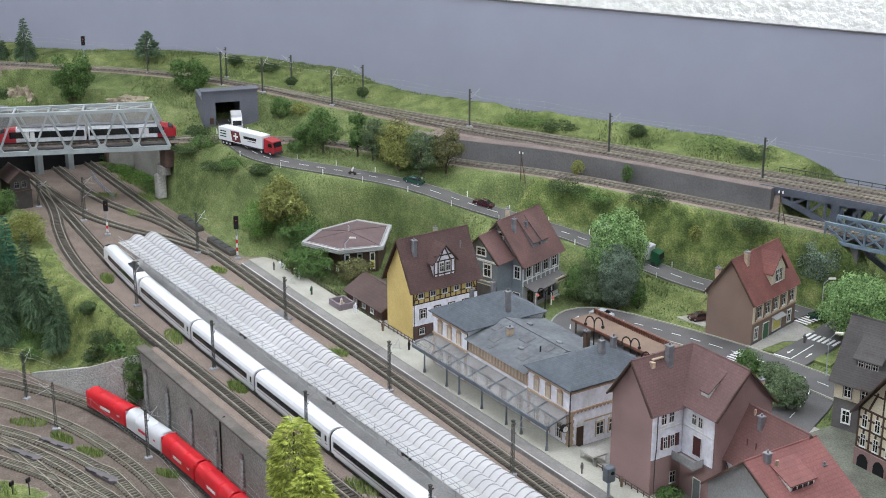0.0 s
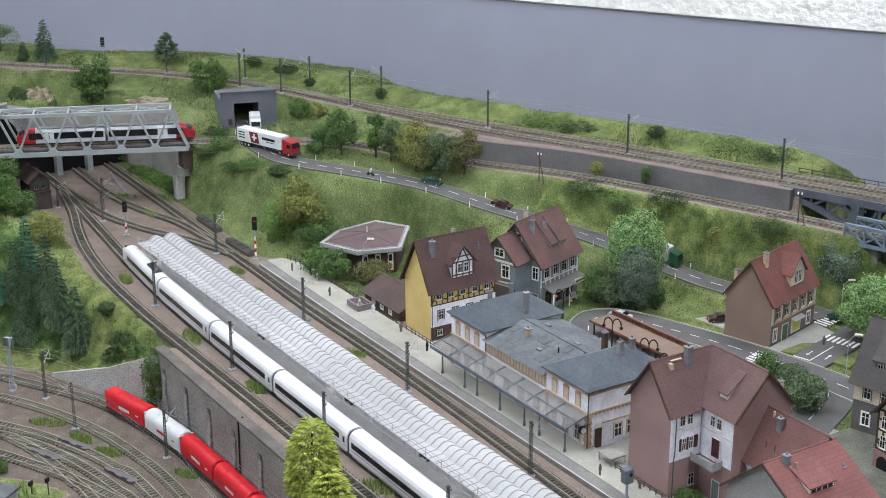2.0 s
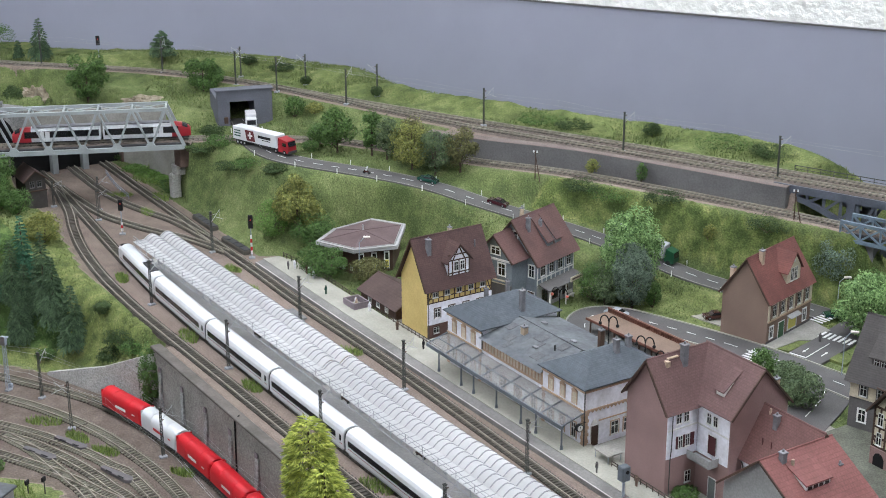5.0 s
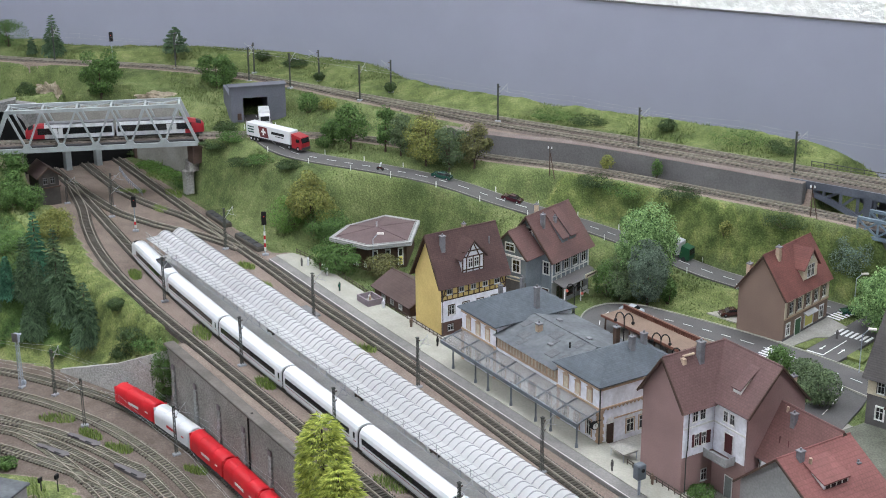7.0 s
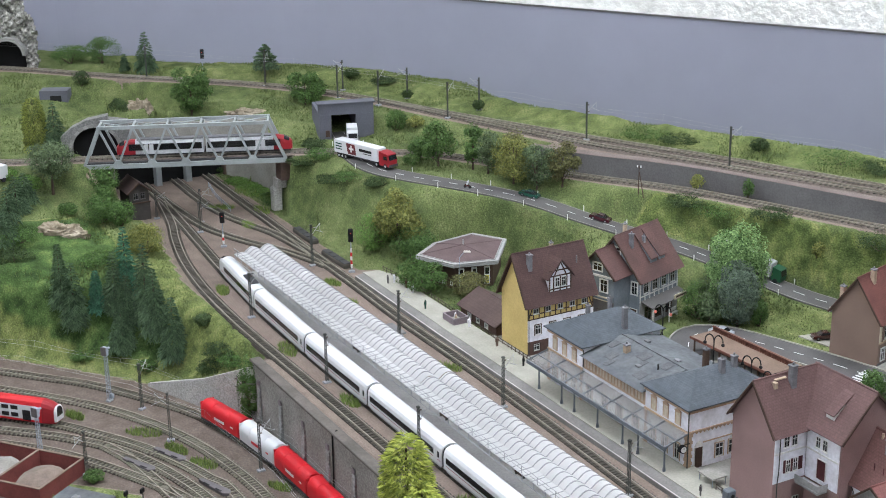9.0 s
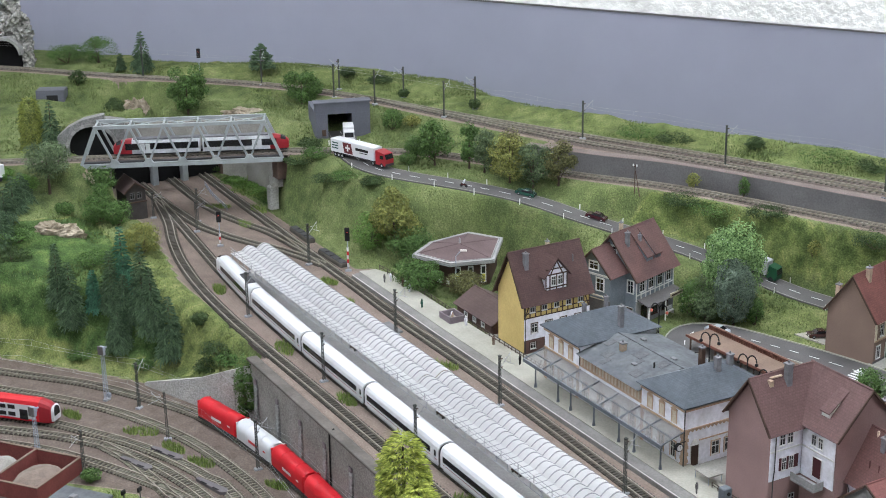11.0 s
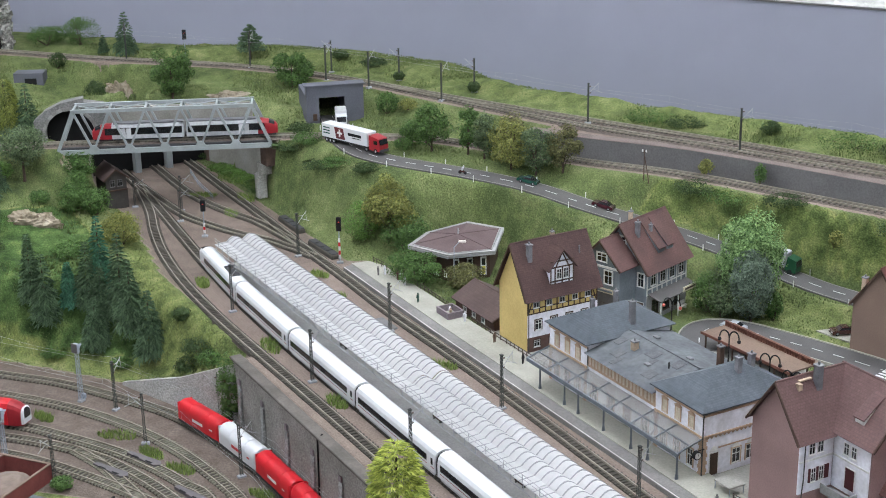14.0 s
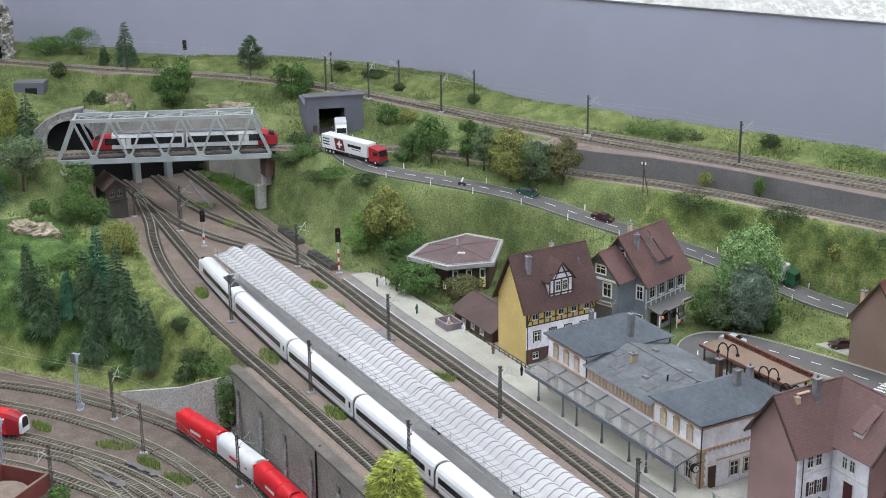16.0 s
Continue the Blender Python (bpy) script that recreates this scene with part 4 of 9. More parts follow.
def canopy():
    t = thing("platform_canopy", pose(0, 0, 0.011), "long translucent barrel-vaulted platform canopy on posts", "platform canopy")
    xs = [(-2.87, -2.445), (-2.443, -2.045), (-2.043, -1.65), (-1.648, -1.25), (-1.248, -0.96)]
    y0, y1, y2, y3 = 1.038, 1.062, 1.098, 1.134
    zt = 0.052
    def arc(a, b, z, h, k=7):
        return [(a + (b - a) * i / k, z + h * math.sin(math.pi * i / k)) for i in range(k + 1)]
    for i, (a, b) in enumerate(xs):
        dz = 0.0015 * (i % 2)
        prof = [(y0, zt), (y1, zt + 0.001)] + arc(y1 + 0.001, y2, zt + 0.001 + dz, 0.0098) + arc(y2 + 0.001, y3, zt + 0.001 + dz, 0.0098)
        top = [(0, y, z) for y, z in prof]
        bot = [(0, y, z - 0.0012) for y, z in reversed(prof)]
        n = len(prof)
        g = G()
        vs = [(a, y, z) for _, y, z in top] + [(b, y, z) for _, y, z in top] + [(a, y, z - 0.0012) for _, y, z in top] + [(b, y, z - 0.0012) for _, y, z in top]
        fs = [(k, k + 1, n + k + 1, n + k) for k in range(n - 1)] + [(2 * n + k, 3 * n + k, 3 * n + k + 1, 2 * n + k + 1) for k in range(n - 1)]
        fs += [(k, 2 * n + k, 2 * n + k + 1, k + 1) for k in range(n - 1)] + [(n + k, n + k + 1, 3 * n + k + 1, 3 * n + k) for k in range(n - 1)]
        fs += [(0, n, 3 * n, 2 * n), (n - 1, 3 * n - 1, 4 * n - 1, 2 * n - 1)]
        g.add(vs, fs)
        vault = part("vault", g, M["canopy"], t)
        ribs = G()
        for x in np.arange(a + 0.006, b - 0.004, 0.0170):
            for ya, yb in ((y1 + 0.001, y2), (y2 + 0.001, y3)):
                ar = arc(ya, yb, zt + 0.0012 + dz, 0.0101)
                for (p, q), (r, s) in zip(ar, ar[1:]):
                    ribs.bar((x, p, q), (x, r, s), 0.0022, 0.0010)
            ribs.bar((x, y0, zt + 0.0006), (x, y1, zt + 0.0014), 0.0016, 0.0006)
        part("ribs", ribs, M["canopy_rib"], vault)
        for x in np.arange(a + 0.03, b, 0.066):
            pg = G().box(x - 0.0015, 1.0935, 0.0, x + 0.0015, 1.0965, zt + 0.002)
            pg.bar((x, 1.095, zt - 0.016), (x, y0 + 0.003, zt - 0.001), 0.0016, 0.0022).bar((x, 1.095, zt - 0.016), (x, y3 - 0.004, zt - 0.001), 0.0016, 0.0022)
            pg.box(x - 0.004, 1.085, 0.0, x + 0.004, 1.105, 0.002)
            part("post", pg, M["silver_grey"], t)
        for x in np.arange(a + 0.012, b, 0.033):
            part("gutter_bracket", G().box(x - 0.0005, y0 - 0.0012, zt - 0.010, x + 0.0005, y0 - 0.0002, zt + 0.0006), M["silver_grey"], t)
        for x in np.arange(a + 0.020, b, 0.050):
            part("railing_post", G().box(x - 0.0005, y0 + 0.0004, zt + 0.0004, x + 0.0005, y0 + 0.0014, zt + 0.0130), M["silver_grey"], t)
        for k in (0.0065, 0.0125):
            part("railing", G().box(a, y0 + 0.0005, zt + k, b, y0 + 0.0012, zt + k + 0.0006), M["silver_grey"], t)
        part("gutter", G().box(a, y0 - 0.0014, zt - 0.0108, b, y0 - 0.0004, zt - 0.0098), M["silver_grey"], t)


canopy()


# ---- houses ----
def face_frame(o, u, n):
    """A frame on a wall: u along it, z up, n outwards."""
    u, n = Vector(u).normalized(), Vector(n).normalized()
    m = Matrix.Identity(4)
    m.col[0][:3], m.col[1][:3], m.col[2][:3], m.col[3][:3] = u, n, Vector((0, 0, 1)), Vector(o)
    return m


def lattice(xs, zs, holes, y0, y1, m):
    """One connected frame on a wall: a plate of cells, some of them open."""
    g, at = G(), {}
    solid = {(i, j) for i in range(len(xs) - 1) for j in range(len(zs) - 1)} - set(holes)

    def v(i, j, k):
        if (i, j, k) not in at:
            at[i, j, k] = len(g.v)
            g.v.append(tuple(m @ Vector((xs[i], (y0, y1)[k], zs[j]))))
        return at[i, j, k]

    for i, j in sorted(solid):
        g.f.append((v(i, j, 1), v(i + 1, j, 1), v(i + 1, j + 1, 1), v(i, j + 1, 1)))
        for di, dj, p, q in ((-1, 0, (i, j + 1), (i, j)), (1, 0, (i + 1, j), (i + 1, j + 1)), (0, -1, (i, j), (i + 1, j)), (0, 1, (i + 1, j + 1), (i, j + 1))):
            if (i + di, j + dj) not in solid:
                g.f.append((v(*p, 1), v(*p, 0), v(*q, 0), v(*q, 1)))
    return g


def window(parent, m, x, z, w, h, frame_mat="frame_white", cross=True, surround=None, shutters=None, sill=True, name="window", pane="glass_dark"):
    e, c, d = 0.0010, x + w / 2, z + h * 0.62
    if cross:
        g = lattice([x, x + e, c - 0.0004, c + 0.0004, x + w - e, x + w], [z, z + e, d, d + 0.0007, z + h - e, z + h], [(1, 1), (3, 1), (1, 3), (3, 3)], 0.0002, 0.0012, m)
    else:
        g = lattice([x, x + e, x + w - e, x + w], [z, z + e, z + h - e, z + h], [(1, 1)], 0.0002, 0.0012, m)
    win = part(name, g, M[frame_mat], parent)
    part("pane", G().box(x + e, 0.0001, z + e, x + w - e, 0.0006, z + h - e, m), M[pane], win)
    if sill:
        part("sill", G().box(x - 0.0008, 0.0002, z - 0.0011, x + w + 0.0008, 0.0022, z - 0.0001, m), M[frame_mat], win)
    if surround:
        k = 0.0018
        part("surround", lattice([x - k, x - 0.0001, x + w + 0.0001, x + w + k], [z - k, z + h + 0.0001, z + h + k], [(1, 0)], 0.0001, 0.0015, m), M[surround], win)
    if shutters:
        for a in (x - w * 0.42 - 0.0006, x + w + 0.0006):
            part("shutter", G().box(a, 0.0001, z, a + w * 0.42, 0.0012, z + h, m), M[shutters], win)
    return win


def door(parent, m, x, z, w, h, mat_name="wood_dark"):
    d = part("door", G().box(x, 0.0001, z, x + w, 0.0012, z + h, m), M[mat_name], parent)
    part("door_frame", lattice([x - 0.001, x - 0.0001, x + w + 0.0001, x + w + 0.001], [z, z + h + 0.0001, z + h + 0.001], [(1, 0)], 0.0001, 0.0016, m), M["frame_white"], d)
    return d


def chimney(parent, x, y, z0, z1, w=0.008, mat_name="chimney"):
    c = part("chimney", G().soft(x - w / 2, y - w / 2, z0, x + w / 2, y + w / 2, z1, 0.0006), M[mat_name], parent)
    part("chimney_cap", G().soft(x - w * 0.62, y - w * 0.62, z1, x + w * 0.62, y + w * 0.62, z1 + 0.002, 0.0005), M["chimney"], c)
    part("chimney_pot", G().tube((x, y, z1 + 0.002), (x, y, z1 + 0.006), 0.0018, 0.0015, 8), M["chimney"], c)
    return c


def gable_y(parent, x0, x1, y0, y1, ze, zr, wall, roof, over=0.006, xr=None, z0=0.0, ridge_mat=None, thick=0.0025):
    """A block with its ridge along y: walls, two roof slabs and a ridge cap. Returns the wall part and the roof parts."""
    xr = (x0 + x1) / 2 if xr is None else xr
    w = part("wall", G().ext([(x0, y0, z0), (x1, y0, z0), (x1, y0, ze), (xr, y0, zr), (x0, y0, ze)], (0, y1 - y0, 0)), M[wall], parent)
    out = []
    for xe in (x0, x1):
        s = -1 if xe < xr else 1
        k = (zr - ze) / abs(xe - xr)
        xo, zo = xe + s * over, ze - over * k
        n = Vector((k * s, 0, 1)).normalized() * thick
        a, b = Vector((xo, y0 - over, zo)) + n * 0.2, Vector((xr, y0 - over, zr)) + n * 0.2
        out.append(part("roof", G().ext([a, b, b + Vector((0, 0, thick)), a + n], (0, y1 - y0 + 2 * over, 0)), M[roof], parent))
        part("verge_board", G().bar(Vector((xo, y0 - over - 0.0012, zo + thick * 0.4)), Vector((xr, y0 - over - 0.0012, zr + thick * 0.4)), 0.0018, 0.0028), M["wood_dark"], parent)
    part("ridge_cap", G().tube((xr, y0 - over, zr + thick * 1.0), (xr, y1 + over, zr + thick * 1.0), 0.0018, None, 6), M[ridge_mat or roof], parent)
    return w, out


def gable_x(parent, x0, x1, y0, y1, ze, zr, wall, roof, over=0.006, z0=0.0, yr=None, thick=0.0025):
    yr = (y0 + y1) / 2 if yr is None else yr
    w = part("wall", G().ext([(x0, y0, z0), (x0, y1, z0), (x0, y1, ze), (x0, yr, zr), (x0, y0, ze)], (x1 - x0, 0, 0)), M[wall], parent)
    for ye in (y0, y1):
        s = -1 if ye < yr else 1
        k = (zr - ze) / abs(ye - yr)
        yo, zo = ye + s * over, ze - over * k
        n = Vector((0, k * s, 1)).normalized() * thick
        a, b = Vector((x0 - over, yo, zo)) + n * 0.2, Vector((x0 - over, yr, zr)) + n * 0.2
        part("roof", G().ext([a, b, b + Vector((0, 0, thick)), a + n], (x1 - x0 + 2 * over, 0, 0)), M[roof], parent)
        part("verge_board", G().bar(Vector((x1 + over + 0.0012, yo, zo + thick * 0.4)), Vector((x1 + over + 0.0012, yr, zr + thick * 0.4)), 0.0018, 0.0028), M["wood_dark"], parent)
    part("ridge_cap", G().tube((x0 - over, yr, zr + thick), (x1 + over, yr, zr + thick), 0.0018, None, 6), M[roof], parent)
    return w


def hip(parent, x0, x1, y0, y1, ze, za, roof, over=0.006, inset=None, thick=0.002):
    x0, x1, y0, y1 = x0 - over, x1 + over, y0 - over, y1 + over
    i = inset if inset is not None else min(x1 - x0, y1 - y0) / 2
    if (y1 - y0) > (x1 - x0):
        a, b = ((x0 + x1) / 2, y0 + i, za), ((x0 + x1) / 2, y1 - i, za)
        fs = [(0, 1, 4), (1, 2, 5, 4), (2, 3, 5), (3, 0, 4, 5)]
    else:
        a, b = (x0 + i, (y0 + y1) / 2, za), (x1 - i, (y0 + y1) / 2, za)
        fs = [(3, 0, 4), (0, 1, 5, 4), (1, 2, 5), (2, 3, 5, 4)]
    g = G().add([(x0, y0, ze), (x1, y0, ze), (x1, y1, ze), (x0, y1, ze), a, b], fs + [(3, 2, 1, 0)])
    g.box(x0, y0, ze - thick, x1, y1, ze - 0.0001)
    return part("roof", g, M[roof], parent)


def dormer_x(parent, yc, w, xf, z0, ze, zr, xb, wall, roof, over=0.003):
    """A gabled dormer that looks along +x from a roof slope."""
    d = part("dormer", G().ext([(xf, yc - w / 2, z0), (xf, yc + w / 2, z0), (xf, yc + w / 2, ze), (xf, yc, zr), (xf, yc - w / 2, ze)], (xb - xf, 0, 0)), M[wall], parent)
    for s in (-1, 1):
        k = (zr - ze) / (w / 2)
        yo, zo = yc + s * (w / 2 + over), ze - over * k
        part("dormer_roof", G().ext([(xf + over, yo, zo + 0.0006), (xf + over, yc, zr + 0.0006), (xf + over, yc, zr + 0.0026), (xf + over, yo, zo + 0.0026)], (xb - xf - over, 0, 0)), M[roof], d)
    return d


def shed_dormer_x(parent, y0, y1, xf, z0, z1, xb, zb, cheek, roof):
    """A shed dormer that looks along +x: pale cheeks and front, sloping roof."""
    d = part("dormer", G().ext([(xf, y0, z0), (xf, y0, z1), (xb, y0, zb - 0.001), (xb, y0, z0)], (0, y1 - y0, 0)), M[cheek], parent)
    part("dormer_roof", G().ext([(xf + 0.003, y0 - 0.002, z1), (xf + 0.003, y0 - 0.002, z1 + 0.002), (xb, y0 - 0.002, zb + 0.002), (xb, y0 - 0.002, zb)], (0, y1 - y0 + 0.004, 0)), M[roof], d)
    return d


def timber(parent, m, w, z0, z1, posts, rails, braces=(), t=0.0016, name="timber_frame"):
    """Half-timbering on a wall face: posts at these places, rails at these heights, and braces."""
    g = G()
    for x in posts:
        g.box(x - t / 2, 0.0001, z0, x + t / 2, 0.0008, z1, m)
    for z in rails:
        g.box(0, 0.0001, z - t / 2, w, 0.0009, z + t / 2, m)
    for (xa, za, xb, zb) in braces:
        d = Vector((xb - xa, 0, zb - za)).normalized() * (t / 2)
        n = Vector((-d.z, 0, d.x))
        a, b = Vector((xa, 0.0001, za)), Vector((xb, 0.0001, zb))
        g.ext([a - n, a + n, b + n, b - n], (0, 0.0006, 0), m)
    return part(name, g, M["wood_dark"], parent)


def downpipe(parent, pts, r=0.0008):
    g = G()
    for a, b in zip(pts, pts[1:]):
        g.tube(a, b, r, None, 6)
    part("downpipe", g, M["mast"], parent)


# ---- yellow half-timbered house ----
def yellow_house():
    x0, x1, y0, y1 = -2.268, -2.173, 1.362, 1.512
    h = placed("yellow_house", x0, y0, 0, "tall yellow house with half-timbered floor and brown roof", "house")
    gable_y(h, x0, x1, y0, y1, 0.112, 0.194, "wall_yellow", "roof_umber", over=0.007)
    f = face_frame((x1, y0, 0), (0, 1, 0), (1, 0, 0))
    W = y1 - y0
    part("lower_wall", G().box(0.0, 0.0001, 0.031, W, 0.0012, 0.074, f), M["wall_white"], h, "white plastered middle floor")
    part("plinth", G().box(0.0, 0.0001, 0.0, W, 0.0014, 0.0305, f), M["wood_hut"], h, "brown stone ground floor")
    timber(h, f, W, 0.0745, 0.112, np.linspace(0.001, W - 0.001, 13), (0.0755, 0.085, 0.102, 0.111),
           [(0.002, 0.076, 0.011, 0.10), (W - 0.002, 0.076, W - 0.011, 0.10)], t=0.0022)
    f2 = face_frame((x1 + 0.0009, y0, 0), (0, 1, 0), (1, 0, 0))
    for i in range(5):
        window(h, f2, 0.012 + i * 0.0275, 0.0865, 0.012, 0.016)
    for i in range(4):
        window(h, f2, 0.016 + i * 0.033, 0.044, 0.013, 0.019, surround="wood_dark", shutters=None)
        window(h, f2, 0.013 + i * 0.033, 0.012, 0.013, 0.013, surround="wood_dark")
    d = dormer_x(h, 1.437, 0.050, x1 - 0.003, 0.115, 0.154, 0.184, x1 - 0.044, "wall_white", "roof_umber", over=0.006)
    fd = face_frame((x1 - 0.003, 1.412, 0), (0, 1, 0), (1, 0, 0))
    timber(d, fd, 0.050, 0.118, 0.153, (0.001, 0.010, 0.025, 0.040, 0.049), (0.1185, 0.127, 0.153, 0.164),
           [(0.012, 0.154, 0.025, 0.180), (0.038, 0.154, 0.025, 0.180), (0.0, 0.154, 0.025, 0.184), (0.050, 0.154, 0.025, 0.184)], t=0.0026)
    window(h, face_frame((x1 - 0.0021, 1.412, 0), (0, 1, 0), (1, 0, 0)), 0.0125, 0.131, 0.0105, 0.019)
    window(h, face_frame((x1 - 0.0021, 1.412, 0), (0, 1, 0), (1, 0, 0)), 0.0270, 0.131, 0.0105, 0.019)
    chimney(h, -2.204, 1.385, 0.16, 0.194, 0.009, "chimney")
    chimney(h, -2.232, 1.452, 0.175, 0.199, 0.007, "chimney_tan")
    part("vent_pipe", G().tube((-2.20, 1.49, 0.16), (-2.20, 1.49, 0.176), 0.0015, None, 8), M["chimney"], h)
    downpipe(h, [(x1 + 0.004, y0 + 0.002, 0.11), (x1 + 0.002, y0 + 0.002, 0.104), (x1 + 0.002, y0 + 0.002, 0.002)])


yellow_house()


# ---- grey-green timbered house ----
def chalet_house():
    h = thing("chalet_house", pose(-2.239, 1.612, 0, 0, 0, 17.4), "grey-green timbered house with white trim and brown roof", "house")
    x0, x1, y0, y1 = -0.060, 0.060, 0.0, 0.128
    gable_y(h, x0, x1, y0, y1, 0.108, 0.182, "wall_green", "roof_brown", over=0.009)
    gable_y(h, -0.050, 0.034, -0.050, 0.010, 0.118, 0.162, "wall_green", "roof_brown", over=0.007)
    f = face_frame((x1, y0, 0), (0, 1, 0), (1, 0, 0))
    W = y1 - y0
    part("ground_floor", G().box(0.0, 0.0001, 0.0, W, 0.0012, 0.052, f), M["wall_grey"], h)
    g = G()
    for z in (0.055, 0.066, 0.103):
        g.box(0, 0.0001, z - 0.0012, W, 0.0012, z + 0.0012, f)
    for x in np.linspace(0.0012, W - 0.0012, 9):
        g.box(x - 0.0014, 0.0001, 0.055, x + 0.0014, 0.0011, 0.104, f)
    part("white_trim", g, M["frame_white"], h)
    f2 = face_frame((x1 + 0.0012, y0, 0), (0, 1, 0), (1, 0, 0))
    for i in range(4):
        window(h, f2, 0.010 + i * 0.030, 0.072, 0.016, 0.025)
    for i in range(3):
        window(h, f2, 0.016 + i * 0.036, 0.012, 0.020, 0.030, "wood_dark")
    part("porch_roof", G().ext([(x1, y0 + 0.004, 0.055), (x1 + 0.030, y0 + 0.004, 0.047), (x1 + 0.030, y0 + 0.004, 0.049), (x1, y0 + 0.004, 0.057)], (0, W - 0.004, 0)), M["wall_slate"], h)
    for y in (y0 + 0.008, (y0 + y1) / 2, y1 - 0.004):
        part("porch_post", G().box(x1 + 0.027, y - 0.001, 0.003, x1 + 0.029, y + 0.001, 0.047), M["frame_white"], h)
    sg = part("sign_board", G().soft(x1 + 0.031, y1 - 0.055, 0.049, x1 + 0.033, y1 - 0.012, 0.059, 0.0005), M["wall_cream"], h, "cream shop sign with dark bars")
    part("sign_bar", G().box(x1 + 0.0331, y1 - 0.050, 0.0525, x1 + 0.0336, y1 - 0.017, 0.0558), M["wood_dark"], sg)
    fg = face_frame((-0.050, -0.050, 0), (1, 0, 0), (0, -1, 0))
    wg = 0.084
    part("ground_floor", G().box(0, 0.0001, 0, wg, 0.0012, 0.062, fg), M["wall_slate"], h)
    window(h, fg, 0.012, 0.080, 0.018, 0.026, surround="frame_white"); window(h, fg, 0.050, 0.080, 0.018, 0.026, surround="frame_white"); window(h, fg, 0.032, 0.122, 0.022, 0.016, surround="frame_white")
    sb = part("sign_board", G().box(0.006, 0.0014, 0.062, wg - 0.006, 0.0030, 0.071, fg), M["wall_cream"], h)
    part("sign_bar", G().box(0.014, 0.0031, 0.0645, wg - 0.014, 0.0034, 0.0685, fg), M["wall_green"], sb)
    window(h, fg, 0.010, 0.010, 0.022, 0.032, "wood_dark"); window(h, fg, 0.042, 0.010, 0.022, 0.032, "wood_dark")
    part("barge_trim", G().box(-0.001, 0.0001, 0.1105, wg + 0.001, 0.0022, 0.1145, fg), M["frame_white"], h)
    fm = face_frame((x0, y0, 0), (1, 0, 0), (0, -1, 0))
    window(h, fm, 0.050, 0.140, 0.020, 0.020, surround="frame_white")
    window(h, fm, 0.100, 0.070, 0.014, 0.026, surround="frame_white")
    part("white_trim", G().box(0.046, 0.0001, 0.128, 0.076, 0.0018, 0.1315, fm), M["frame_white"], h)
    door(h, fm, 0.098, 0.003, 0.016, 0.036)
    bn = part("porch_bench", G().box(x1 + 0.012, y1 - 0.042, 0.010, x1 + 0.018, y1 - 0.018, 0.0115), M["frame_white"], h, "white porch bench")
    part("backrest", G().box(x1 + 0.0105, y1 - 0.042, 0.013, x1 + 0.0118, y1 - 0.018, 0.020), M["frame_white"], bn)
    for y in (y1 - 0.040, y1 - 0.021):
        part("leg", G().box(x1 + 0.0115, y, 0.003, x1 + 0.0175, y + 0.001, 0.0099), M["frame_white"], bn)
    chimney(h, 0.020, 0.022, 0.150, 0.185, 0.008)
    chimney(h, -0.010, 0.040, 0.168, 0.196, 0.007, "chimney_tan")
    chimney(h, 0.024, 0.058, 0.145, 0.172, 0.006)
    for y in (0.058, 0.086):
        shed_dormer_x(h, y - 0.010, y + 0.010, 0.050, 0.116, 0.132, 0.006, 0.1785, "wall_green", "roof_brown")
    return h


chalet_house()


